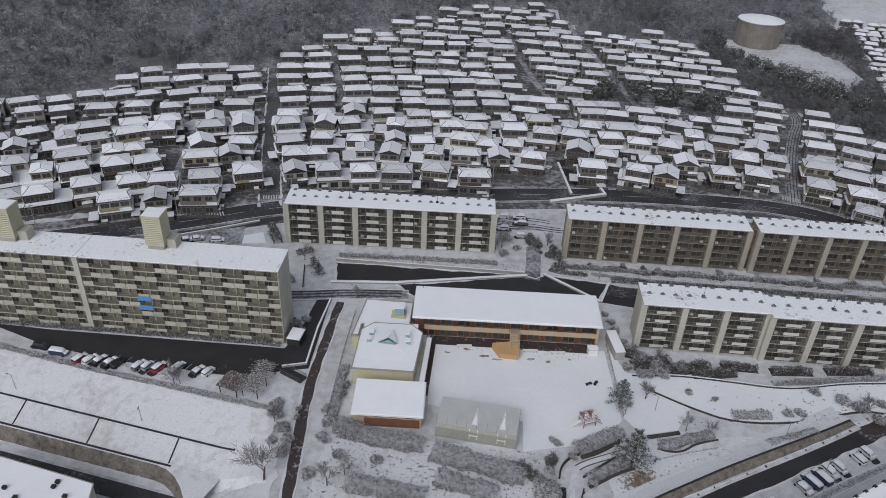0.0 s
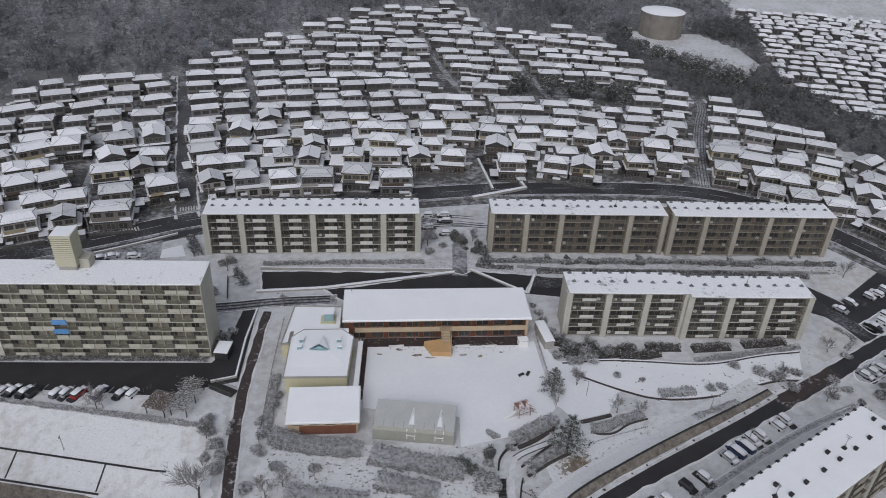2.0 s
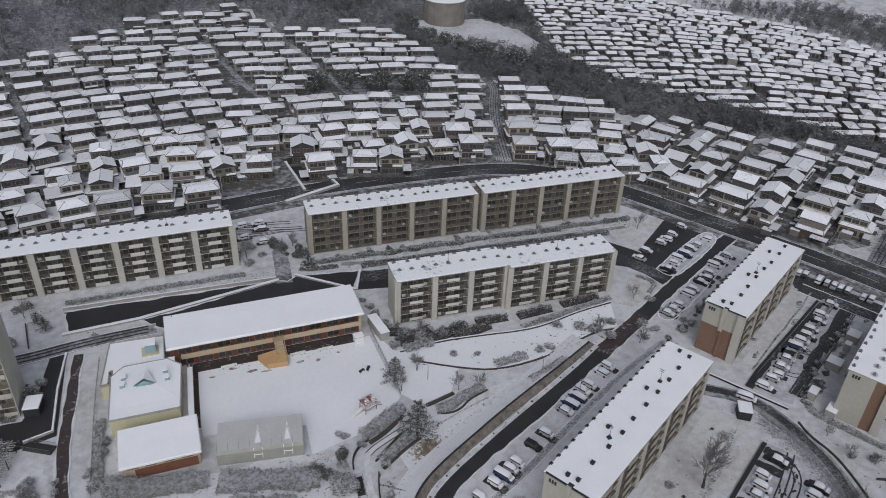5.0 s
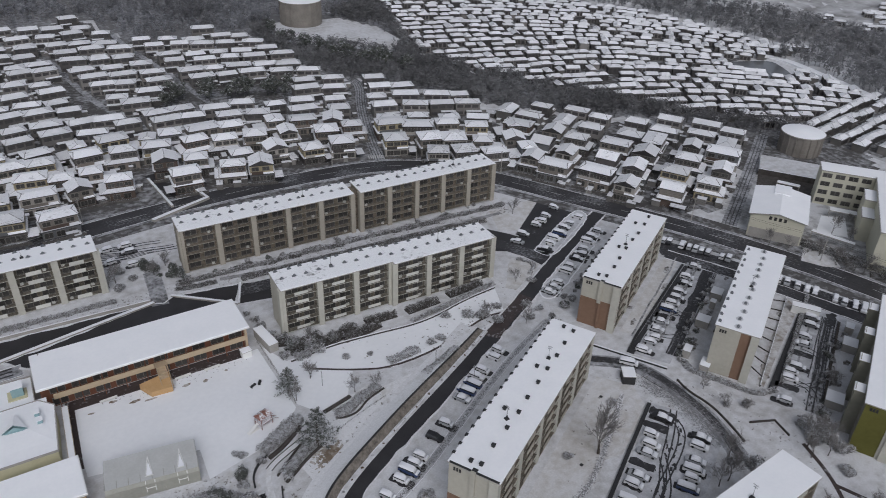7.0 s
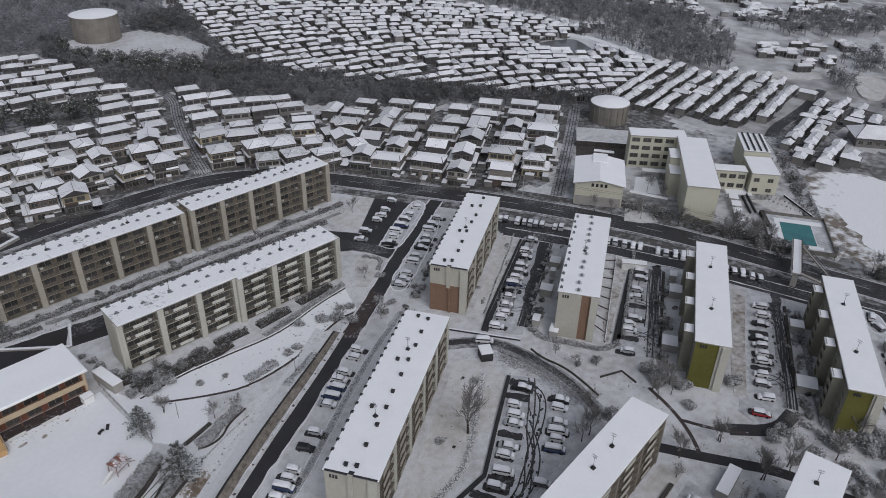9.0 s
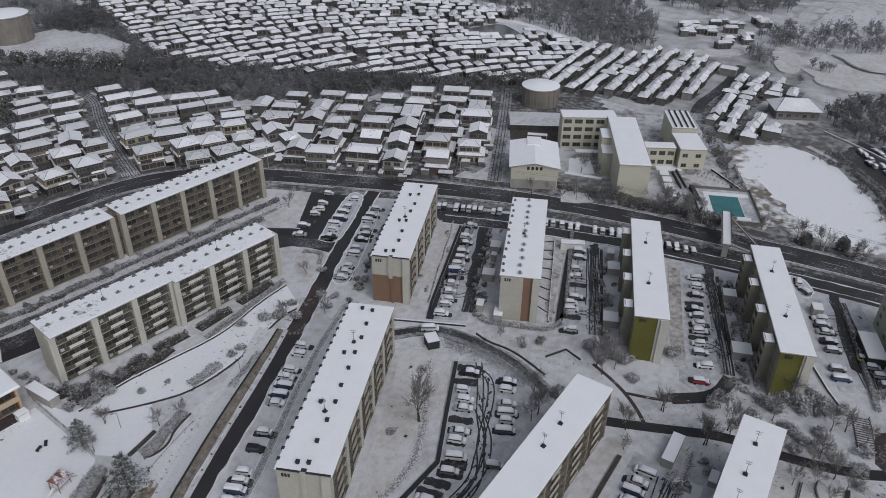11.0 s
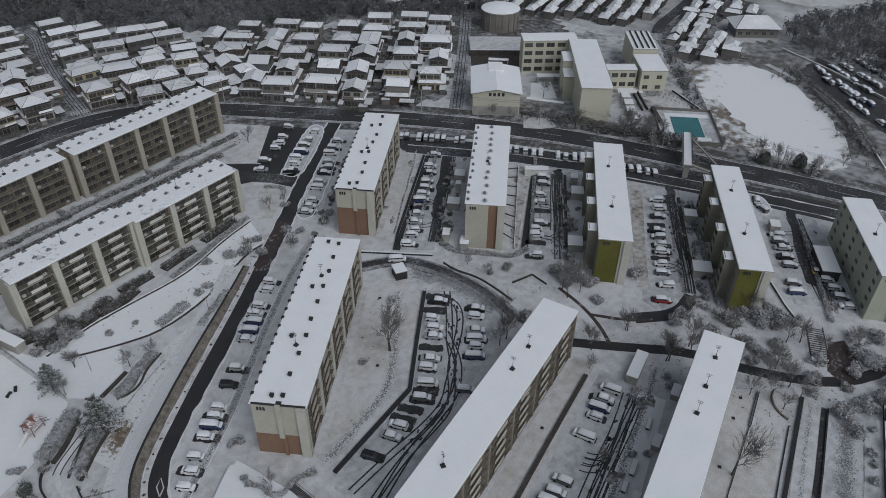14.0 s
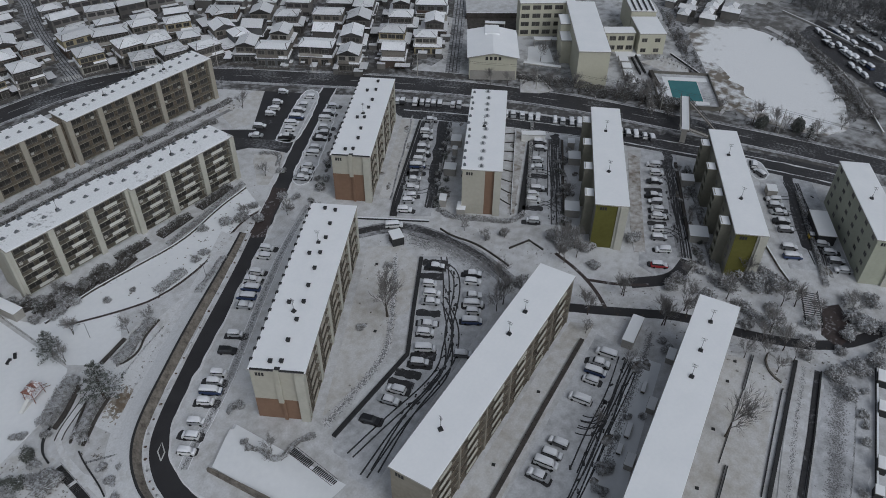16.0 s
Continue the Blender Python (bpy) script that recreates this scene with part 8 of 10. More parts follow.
# terraces between the playground and the slope: hedges above dark strips, a narrow snowy way between them
for k, (pts, w2, h2) in enumerate((([(28.2, 113.2), (32.4, 115.0), (39.2, 119.2)], 3.3, 1.7), ([(30.2, 105.2), (34.8, 108.2), (39.6, 111.0)], 2.5, 1.2), ([(46.6, 116.2), (49.4, 115.8), (53.6, 118.2), (59.6, 119.9)], 2.4, 1.1), ([(30.6, 103.4), (31.4, 105.0)], 1.6, 1.2))):
    hedge(pts, w2, h2, seed=140 + k, label="low hedge on the terrace dusted with snow", density=74)
# low dark strips added as the hedges' shaded sides and undercut
for k, (pts, w2, h2) in enumerate((([(29.4, 111.2), (33.3, 112.9), (38.6, 116.7)], 0.8, 0.6), ([(29.2, 105.9), (33.4, 109.3), (36.9, 112.0)], 0.4, 0.4), ([(30.2, 103.4), (31.9, 104.4), (36.0, 107.1), (40.4, 109.2)], 0.6, 0.4), ([(44.9, 118.2), (47.5, 118.8), (52.3, 120.1)], 0.8, 0.5), ([(46.4, 115.2), (48.8, 114.3), (52.0, 114.7), (55.2, 117.2), (60.5, 118.8)], 0.4, 0.3))):
    wall_line("wall_terrace", pts, w2, h2, SOIL_SHADE, "added dark strip standing for the shaded side of a terrace hedge", cap=False)
ribbon("path", [(60.0, 122.0), (51.0, 119.5), (45.4, 117.0), (41.0, 114.6), (37.8, 113.1), (33.7, 111.4), (30.1, 109.8), (27.4, 107.4), (26.5, 102.2), (26.0, 96.0), (25.6, 90.0)], 1.1, SLOPE, "narrow snowy way between the terraces", 0.08)
for d in (0.68, -0.68):
    ribbon("kerb", offset_line(dense([(41.0, 114.6), (37.8, 113.1), (33.7, 111.4), (30.1, 109.8), (28.2, 108.4)]), d), 0.18, SOIL_SHADE, "dark edge of the narrow way", 0.1, round_it=False)
wall_line("wall_garden", [(29.2, 112.2), (26.6, 110.7), (24.7, 108.0), (24.2, 105.2)], 0.35, 0.6, DARK, "dark curved wall by the steps", cap=False)
wall_line("wall_garden", [(29.0, 102.9), (28.0, 99.7), (26.8, 93.6), (25.9, 90.8)], 0.3, 0.35, DARK, "dark edging beside the way", cap=False)
fence([(28.0, 99.7), (32.6, 96.3)], 0.6, "low dark rail across the slope", material=DARK)
fence([(44.9, 111.5), (51.8, 114.0), (59.6, 116.2)], 0.5, "row of short dark posts along the slope", step=1.3, material=DARK)
for x, y, rz in ((33.9, 134.5, 30), (35.6, 134.9, 60)):
    bn = thing("bench", at(x, y, 0, rz), "small dark bench in the playground snow", "bench", "playground benches")
    part("seat", shared("bench_seat", lambda: MB().box(-0.8, 0.8, -0.35, 0.35, 0.4, 0.5, 0.03).mesh("seat", DARK)), bn)
    for lx in (-0.6, 0.6):
        part("leg", shared("bench_leg", lambda: MB().box(-0.08, 0.08, -0.3, 0.3, 0.0, 0.42).mesh("leg", DARK)), bn, at(lx, 0))
EARTH = patchy("bare_brown_earth", (0.13, 0.1, 0.075), (0.24, 0.19, 0.14), (0.6, 0.59, 0.57), 0.25, 0.9, 0.85, 1.35)


def blot(x, y, rx, ry, seed, label, lift=0.07, rot=0.0, material=None):
    """An uneven bare spot in the snow."""
    q = random.Random(seed)
    pts = []
    ph, n = (q.uniform(0, 6), q.uniform(0, 6)), 28
    for i in range(n):
        a = 2 * math.pi * i / n
        f = 1 + 0.16 * math.sin(2 * a + ph[0]) + 0.12 * math.sin(5 * a + ph[1]) + q.uniform(-0.06, 0.06)
        u, v = rx * f * math.cos(a), ry * f * math.sin(a)
        pts.append((x + u * math.cos(rot) - v * math.sin(rot), y + u * math.sin(rot) + v * math.cos(rot)))
    patch("bare_spot", pts, material or EARTH, label, lift)


patch("path", [(-6.9, 127.5), (-4.4, 127.5), (-3.4, 147), (-5.4, 147)], BROWN_PATH, "wet brown strip beside the hall", 0.09)
patch("path", [(-5, 146.4), (37.5, 146), (37.5, 149.6), (-5, 149.8)], BROWN_PATH, "wet brown ground under the gallery", 0.085)
for i in range(0, 16, 2):
    blot(0 + i * 2.1 + trk.uniform(-1, 1), 145.2 - trk.uniform(0, 3.6), trk.uniform(0.4, 1.3), trk.uniform(0.2, 0.5), 10 + i, "trodden brown spot in the playground snow", 0.075 + 0.002 * i)

wall_line("wall_yard", [(59.4, 65.8), (84.6, 66.9), (97.5, 74.7), (112.3, 83.4)], 0.9, 0.5, DARK, "dark wall of the sunken car park", round_it=False, cap=False)
wall_line("wall_yard", [(62, 33.2), (89.3, 36.0), (110.4, 38.0)], 0.9, 0.5, SOIL_SHADE, "low dark wall beside the car park", round_it=False, cap=False)
wall_line("wall_yard", [(-34.8, 182.4), (21, 180.5)], 0.4, 1.0, CONCRETE, "low concrete wall behind the dark yard", round_it=False)
ribbon("road", [(121.9, 99.4), (128.6, 103.2), (166.6, 122.2)], 1.3, TRACK, "wet dark gutter along the bays", 0.1, round_it=False)
wall_line("wall_yard", [(121.5, 100.2), (128.2, 104.2), (166.2, 123.3)], 0.7, 0.4, DARK, "dark wall beside the car park", round_it=False, cap=False)
ribbon("road", [(141.8, 71.6), (159.4, 80.0), (178.8, 89.2)], 1.2, TRACK, "wet dark gutter along the bays", 0.1, round_it=False)
wall_line("wall_yard", [(141.5, 72.4), (159.2, 80.9), (178.6, 90.2)], 0.7, 0.4, DARK, "dark wall beside the car park", round_it=False, cap=False)
wall_line("wall_yard", [(40.3, 79.8), (41.9, 66.5), (43.0, 56)], 0.5, 1.0, STONE, "stone retaining wall at the end of the lawn", round_it=False, cap=False)
drape([(40.9, 79.2), (43.3, 57.0), (52.8, 57.0), (50.4, 83.8)], SNOW, "raised lawn under smooth snow at the end of the block", 0.05, step=0.7, wob=0.0)
ribbon("path", [(60.5, 69.0), (70.7, 69.6), (81.0, 70.6), (86.9, 73.5), (95.6, 79.5), (102.0, 83.9), (109, 89)], 1.1, SLOPE, "trodden path along the lawn", 0.075)
hedge([(48.4, 78.8), (47.7, 76.7), (48.8, 74.3), (48.6, 71.2), (50, 70), (54.1, 71), (57.6, 68.8)], 0.9, 0.7, seed=171, label="low frosted hedge at the end of the lawn")
wall_line("wall_ramp", [(90.0, -8.1), (94.9, -7.3), (121.2, -3.8), (131.5, -2.4)], 0.75, 0.5, DARK, "dark wall beside the snowy ramp", round_it=False, cap=False)
wall_line("wall_ramp", [(94.3, -6.1), (108, -4.1), (122, -2.2)], 0.2, 0.3, DARK, "thin dark edging beside the ramp", round_it=False, cap=False)
ribbon("path", [(131.4, -7.0), (113.6, -9.9), (98.1, -12.0), (90, -13.2)], 1.1, TRACK, "dark wet gutter beside the ramp", 0.09, round_it=False)
wall_line("wall_ramp", [(90.0, -14.0), (98.6, -12.8), (113.8, -10.6), (131.4, -7.7)], 0.3, 0.5, DARK, "dark wall below the ramp", round_it=False, cap=False)
drape([(132.0, -8.4), (137.0, -16.4), (103.0, -22.6), (99.5, -13.6)], SLUSH, "trodden grey ground beside the gardens", 0.05, wob=0.3)
wall_line("wall_lane", [(-33, 163), (-34.2, 150), (-34.4, 136), (-40, 134.4)], 0.5, 0.6, CONCRETE, "low concrete wall between lane and car park", round_it=False)
fence([(40.2, 150), (40.4, 134), (40.4, 124)], 1.3, "thin metal fence round the playground")
fence([(-98, 133.6), (-57, 129.2), (-53, 133)], 1.2, "thin metal fence beside the car park")
fence([(-26.3, 115), (-26.2, 140), (-25.4, 158)], 1.3, "thin metal fence along the brown lane")
wall_line("wall_lane", [(-34.4, 171.2), (-16, 172.4), (21.6, 179.8)], 1.0, 0.5, CONCRETE, "snow-topped wall across the dark yard", round_it=False)
wall_line("wall_lane", [(26.6, 181), (41.4, 168.6)], 0.8, 0.5, CONCRETE, "snow-topped wall across the dark yard", round_it=False)
wall_line("wall_lane", [(45.2, 178.2), (41.6, 168.6)], 0.6, 0.4, CONCRETE, "low snow-topped wall", round_it=False)
wall_line("wall_lane", [(32, 226), (52, 233.6), (49.5, 245), (41.5, 261)], 1.4, 0.9, CONCRETE, "snowy ramp wall below the houses", round_it=False)
wall_line("wall_lane", [(40, 233), (37.6, 258)], 0.9, 0.8, CONCRETE, "snowy ramp wall below the houses", round_it=False)
for pts in ([(24.6, 103.0), (23.5, 92.5)], [(52.4, 70.2), (51.6, 58.6)]):
    (ax, ay), (bx, by) = pts
    n = 30
    st = thing("outdoor_steps", at(ax, ay, 0, math.degrees(math.atan2(by - ay, bx - ax))), "narrow outdoor steps with dark treads in the snow", "steps", "outdoor steps")
    ln = math.dist(*pts)
    for i in range(n):
        if i not in (14, 15):
            part("step", shared(("step", round(ln, 2)), lambda: MB().box(0, ln / n * 0.55, -0.8, 0.8, 0.0, 0.2).mesh("step", DARK)), st, at(i * ln / n, 0))
    for y in (-0.85, 0.85):
        part("handrail", MB().box(0, ln, y - 0.03, y + 0.03, 0.8, 0.86).mesh("handrail", DARK), st)
st = thing("footbridge", at(-36.6, 131.5, 0, -30), "small dark footbridge over the slope by the lane", "footbridge")
part("deck", MB().box(-3.2, 3.2, -1.2, 1.2, 0.3, 0.5).mesh("deck", DARK), st)
for y in (-1.15, 1.15):
    part("railing", shared(("rail", 6.4), lambda: rail_mesh(6.4)), st, at(-3.2, y, 0.5))

# ---- paths and wheel tracks ----
road("road", [(104, 109), (110.1, 103), (115.2, 99.6), (119, 95.6), (121, 90), (121.6, 84), (121.7, 77), (120.6, 70), (118, 62)], 4.4, LANE, "narrow curved lane under tracked snow", kerbs=False, lift=0.06)
ribbon("road", [(104, 109.6), (110.1, 103.6), (115.2, 100.2), (119.4, 96), (121.4, 90), (122.0, 84), (122.1, 77), (121.0, 70), (118, 62)], 2.2, STREET, "wet dark middle of the curved lane", 0.085)
ribbon("path", [(117.5, 46), (122.8, 36), (131, 22), (133, 8), (141, -10), (160, -20)], 2.8, ASPHALT, "wet dark footpath between lawns", 0.06)
ribbon("path", [(133.4, 57), (131.1, 50.2), (129, 46.1), (126.1, 41.8), (122.6, 38)], 0.9, BROWN_PATH, "wet dark narrow footpath", 0.07)
ribbon("path", [(129, 46.1), (132, 38.7), (136, 33)], 0.9, BROWN_PATH, "wet dark narrow footpath", 0.075)
ribbon("path", [(48, 134), (57, 128.4), (66, 124.4), (82, 125.6), (97, 131), (104, 130)], 0.6, BROWN_PATH, "wet narrow footpath across the slope", 0.07)
ribbon("road", [(134, 37), (141.4, 28.8), (150, 28.6)], 3.6, ASPHALT, "wet dark end of the car park lane", 0.06)
ribbon("road", [(166.5, 130.6), (178, 108.6), (190.5, 78)], 5.4, STREET, "wet dark service lane behind the parking bays", 0.055)
ribbon("road", [(192, 76), (199, 52), (205, 30), (210, 6)], 5.0, STREET, "wet dark service lane", 0.057)
ribbon("path", [(92, -10.7), (97, -9.8), (110.4, -7.2), (132, -4.4)], 3.0, GROUND, "snow-covered ramp with footprints", 0.1)
WAY = dense([(37.8, 83.8), (41.0, 85.6), (47.4, 88.1), (57.9, 93.1), (63.3, 96.3), (80, 105.8), (97, 115), (112, 121)])
ribbon("path", WAY, 1.5, SLUSH, "trodden footpath beside the block", 0.06, round_it=False)
for d in (0.95, -0.95):
    ribbon("kerb", offset_line(WAY, d), 0.16, KERB, "snow-dusted concrete kerb beside the footpath", 0.1, round_it=False)


def tracks(a, b, n, spread, wob=0.8, width=0.3):
    """Dark wheel tracks that run along a car park and cross one another."""
    d = Vector((b[0] - a[0], b[1] - a[1]))
    nrm = Vector((-d.y, d.x)).normalized()
    for k in range(n):
        off, ph = trk.uniform(-spread, spread), trk.uniform(0, 6)
        f0, f1 = trk.choice(((0, 1), (0, 0.7), (0.2, 1), (0, 0.45)))
        pts = []
        for i in range(14):
            f = f0 + (f1 - f0) * i / 13
            p = Vector(a) + d * f + nrm * (off + wob * (0.7 * math.sin(ph + f * 5) + 0.5 * math.sin(2 * ph + f * 11)))
            pts.append((p.x, p.y))
        for w in (-0.72, 0.72):
            ribbon("wheel_track", offset_line(pts, w), width, TRACK, "dark wet wheel track in the snow", 0.05 + 0.003 * k, round_it=False)


def turns(a, b, side, n, reach=5.0):
    """Tracks that swing from the lane into the bays beside it."""
    d = Vector((b[0] - a[0], b[1] - a[1]))
    u = d.normalized()
    nrm = Vector((-u.y, u.x)) * side
    for k in range(n):
        c = Vector(a) + d * trk.uniform(0.08, 0.9)
        s = trk.choice((-1, 1))
        pts = []
        for i in range(9):
            f = i / 8
            p = c + u * (s * 5.0 * (1 - f) ** 2) + nrm * (reach * f * f * trk.uniform(0.98, 1.0))
            pts.append((p.x, p.y))
        for w in (-0.72, 0.72):
            ribbon("wheel_track", offset_line(pts, w), 0.25, TRACK, "dark wet wheel track turning into a bay", 0.075 + 0.003 * k, round_it=False)


for a, b, w2 in (((172.6, 117.5), (130.5, 94.0), 3.6), ((181.6, 83.4), (143.8, 62.4), 3.6), ((190.5, 50.5), (150.5, 30.0), 3.6), ((200.5, 16.5), (168.0, 0.5), 4.2)):
    ribbon("road", [a, b], w2 * 0.8, LANE, "slushy dark lane along the parking bays", 0.048, round_it=False)
for pts in ([(176.5, 121.4), (159.8, 111.3), (146.3, 103.4), (141.0, 100.4)], [(184.0, 84.4), (178.4, 81.2)], [(205.0, 56.4), (196.0, 52.4), (186.0, 48.4)], [(204.5, 19.0), (185.6, 11.5), (172.0, 5.4)]):
    ribbon("road", [(x + trk.uniform(-0.4, 0.4), y + trk.uniform(-0.4, 0.4)) for x, y in dense(pts, 3.0)], 2.6, STREET, "wet dark asphalt lane cleared of snow", 0.052, round_it=False)
turns((172.6, 117.5), (130.5, 94.0), -1, 3)
turns((181.6, 83.4), (143.8, 62.4), -1, 3)
turns((190.5, 50.5), (150.5, 30.0), -1, 3)
turns((200.5, 16.5), (168.0, 0.5), -1, 3)
turns((111.0, 27.0), (66.0, 21.4), -1, 3, 4.0)
tracks((172.6, 117.5), (130.5, 94.0), 8, 1.2, 0.3)
tracks((181.6, 83.4), (143.8, 62.4), 7, 1.4, 0.3)
tracks((190.5, 50.5), (150.5, 30.0), 7, 1.4, 0.35)
tracks((200.5, 16.5), (168.0, 0.5), 7, 1.7, 0.4)
for k, pts in enumerate(([(113.7, 76.7), (112.5, 73.1), (107.8, 69.5), (100.9, 66.2), (94.5, 63.3), (89.5, 59.1), (84.5, 56.9), (78.3, 56.8), (69.6, 57.2), (56, 55.5)], [(115.9, 79.1), (109.5, 73.8), (101.5, 68.5), (96.4, 63.5), (91.7, 61.6), (86.0, 58.7), (78.8, 58.5), (69.4, 59.7), (58, 60.5)], [(102.8, 69.9), (99.5, 65.2), (95.7, 61.6), (89.3, 58.1), (81.3, 57.5), (71.3, 57.1), (58, 54.5)])):
    for w in (-0.7, 0.7):
        ribbon("wheel_track", offset_line(dense(pts, 1.5), w), 0.34 if k < 3 else 0.26, TRACK, "dark wet wheel track in the snow", 0.06 + 0.004 * k, round_it=False)
ribbon("road", [(111.0, 27.0), (66.0, 21.4)], 3.0, SLUSH, "slushy lane along the parking bays", 0.047, round_it=False)
tracks((111.0, 27.0), (66.0, 21.4), 5, 1.4, 0.4)
for d in (-1.1, 0.3, 1.5):
    ribbon("wheel_track", offset_line(dense([(-72, 163.2), (-44, 163.7), (-29, 166.4), (-14, 167.2)]), d), 0.5, TRACK, "dark wet wheel track along the lane", 0.13, round_it=False)
for d in (-1.7, -0.5, 0.6, 1.7):
    ribbon("wheel_track", offset_line(dense([(118, 232), (128, 264), (140, 295), (151, 317), (151, 330)]), d), 0.32, TRACK, "dark wet wheel track along the street", 0.06, round_it=False)
for d in (-1.3, 0.0, 1.2):
    ribbon("wheel_track", offset_line(dense([(200, 134), (225, 149), (266, 174), (300, 196)]), d), 0.32, TRACK, "dark wet wheel track along the street", 0.06, round_it=False)

# ---- marks on the asphalt ----
PAINT = mat("worn_road_paint", (0.45, 0.45, 0.44), (0.62, 0.62, 0.6), 1.5, 0.8, 0.0, 6.0)
MAIN = dense(MAIN_LINE, 5.0)
for i in range(0, len(MAIN) - 1, 2):
    ribbon("road_mark", [MAIN[i], MAIN[i + 1]], 0.18, PAINT, "white dashed centre line", 0.062, round_it=False)
for (cx, cy), ang in (((-63.0, 219.5), 12), ((-78.0, 205.5), 25), ((119, 238.5), -20)):
    for i in range(7):
        u = radians(ang)
        px, py = cx + math.cos(u) * (i - 3) * 0.85, cy + math.sin(u) * (i - 3) * 0.85
        ribbon("road_mark", [(px + math.sin(u) * 1.4, py - math.cos(u) * 1.4), (px - math.sin(u) * 1.4, py + math.cos(u) * 1.4)], 0.42, PAINT, "white crossing stripe", 0.085, round_it=False)
dm = [(36.6, 88.6), (37.6, 90.8), (39.4, 91.8), (38.3, 89.6), (36.6, 88.6)]
ribbon("road_mark", dm, 0.25, PAINT, "white diamond mark on the road", 0.075, round_it=False)
for i in range(14):
    f = i / 13
    x, y = -95 + 39 * f, 136.2 - 3.6 * f
    ribbon("road_mark", [(x - 1.0, y - 2.4), (x + 0.3, y + 0.5)], 0.12, PAINT, "white parking bay line", 0.05, round_it=False)

# ---- lamps and poles ----
rows = []
tr2 = random.Random(77)


def tufts(poly, n, lo=0.12, hi=0.32):
    xs2, ys2 = [p[0] for p in poly], [p[1] for p in poly]
    while n > 0:
        x, y = tr2.uniform(min(xs2), max(xs2)), tr2.uniform(min(ys2), max(ys2))
        n -= 1
        if inside(x, y, poly):
            rows.append((x, y, ground(x, y) + 0.03, tr2.uniform(lo, hi), tr2.uniform(0, 6.28)))


def tuft_mesh(seed):
    q = random.Random(seed)
    m = MB()
    for _ in range(9):
        a, l = q.uniform(0, 6.28), q.uniform(0.5, 1.0)
        c, s = math.cos(a), math.sin(a)
        m.poly([(-s * 0.08, c * 0.08, 0), (s * 0.08, -c * 0.08, 0), (c * l + s * 0.03, s * l - c * 0.03, q.uniform(0.3, 0.9)), (c * l - s * 0.03, s * l + c * 0.03, q.uniform(0.3, 0.9))])
    return m


GRASS = mat("dry_winter_grass", (0.07, 0.06, 0.05), (0.19, 0.16, 0.12), 0.5, 0.9, 0.0, 5.0, snow=0.05, island=0.3)
tufts([(-110, 136), (-40, 120), (-46, 100), (-118, 118)], 1500, 0.08, 0.16)
tufts([(36, 97), (64, 112), (98, 126), (105, 131), (74, 123), (44, 118), (34, 108)], 900, 0.08, 0.18)
tufts([(36, 97), (64, 112), (98, 126), (105, 131), (74, 121), (60, 116), (43, 108), (33, 102), (29, 104), (28, 98), (31, 91)], 1100, 0.2, 0.46)
tufts([(52, 122), (98, 138), (107, 131), (84, 126), (66, 124)], 120, 0.2, 0.4)
tufts([(54, 145), (112, 143), (107, 131), (84, 126), (62, 128), (48, 139)], 160)
tufts([(62, 71), (108, 97), (113, 90), (97, 75.5), (60, 68)], 60, 0.2, 0.4)
tufts([(-28, 96), (26, 96), (20, 112), (-24, 112)], 900)
tufts([(108, 106), (120, 96), (136, 60), (128, 48), (118, 60), (112, 84)], 300)
tufts([(122, 44), (142, 30), (150, 12), (150, -14), (120, -4)], 700)
tufts([(-46, 184), (20, 186), (60, 184), (140, 182), (140, 176), (60, 178), (-40, 183)], 1600)
merged("grass_tufts", [tuft_mesh(300 + i) for i in range(6)], rows, GRASS, "tufts of dry grass showing through thin snow", "grass")
POLE = mat("grey_steel_pole", (0.2, 0.2, 0.2), (0.3, 0.3, 0.3), 1.0, 0.6, 0.0, 5.0, metal=0.3)
for x, y in ((-100.4, 124.8), (-67.9, 117.3), (48.2, 126.8), (76.3, 121.2), (81, 111.0), (-26.3, 164), (131, 128), (186, 113), (201, 70), (113, 60), (90, 50), (210, 128), (144, 190), (22, 187)):
    lp = thing("street_lamp", at(x, y, ground(x, y), vrng.uniform(0, 360)), "slim grey street lamp standing in snow", "street lamp", "street lamps")
    part("pole", shared("lpole", lambda: MB().tube((0, 0, -0.3), (0, 0, 4.6), 0.07, 0.05, 6).mesh("pole", POLE)), lp)
    part("arm", shared("larm", lambda: MB().tube((0, 0, 4.55), (0.9, 0, 4.8), 0.04, 0.03, 5).mesh("arm", POLE)), lp)
    part("head", shared("lhead", lambda: MB().box(0.7, 1.3, -0.13, 0.13, 4.72, 4.88, 0.03).mesh("head", POLE)), lp)
prev = None
for i in range(0, len(MAIN), 5):
    x, y = offset_line(MAIN, 5.6)[i]
    up = thing("utility_pole", at(x, y, 0), "concrete utility pole with cross arms beside the street", "utility pole", "utility poles")
    part("pole", shared("upole", lambda: MB().tube((0, 0, -0.3), (0, 0, 9.0), 0.16, 0.1, 7).mesh("pole", CONCRETE)), up)
    for z in (8.6, 8.0):
        part("cross_arm", shared("uarm", lambda: MB().box(-0.9, 0.9, -0.05, 0.05, 0, 0.1).mesh("cross_arm", POLE)), up, at(0, 0, z, math.degrees(math.atan2(y, x)) * 0.5))
    if prev:
        cb = thing("overhead_cable", at(prev[0], prev[1], 0), "thin dark overhead cable", "cable", "overhead cables")
        for z in (8.7, 8.1):
            ca2 = MB()
            rod(ca2, [((x - prev[0]) * j / 6, (y - prev[1]) * j / 6, z - 0.9 * math.sin(math.pi * j / 6)) for j in range(7)], 0.03)
            part("wire", ca2.mesh("wire", DARK), cb)
    prev = (x, y)

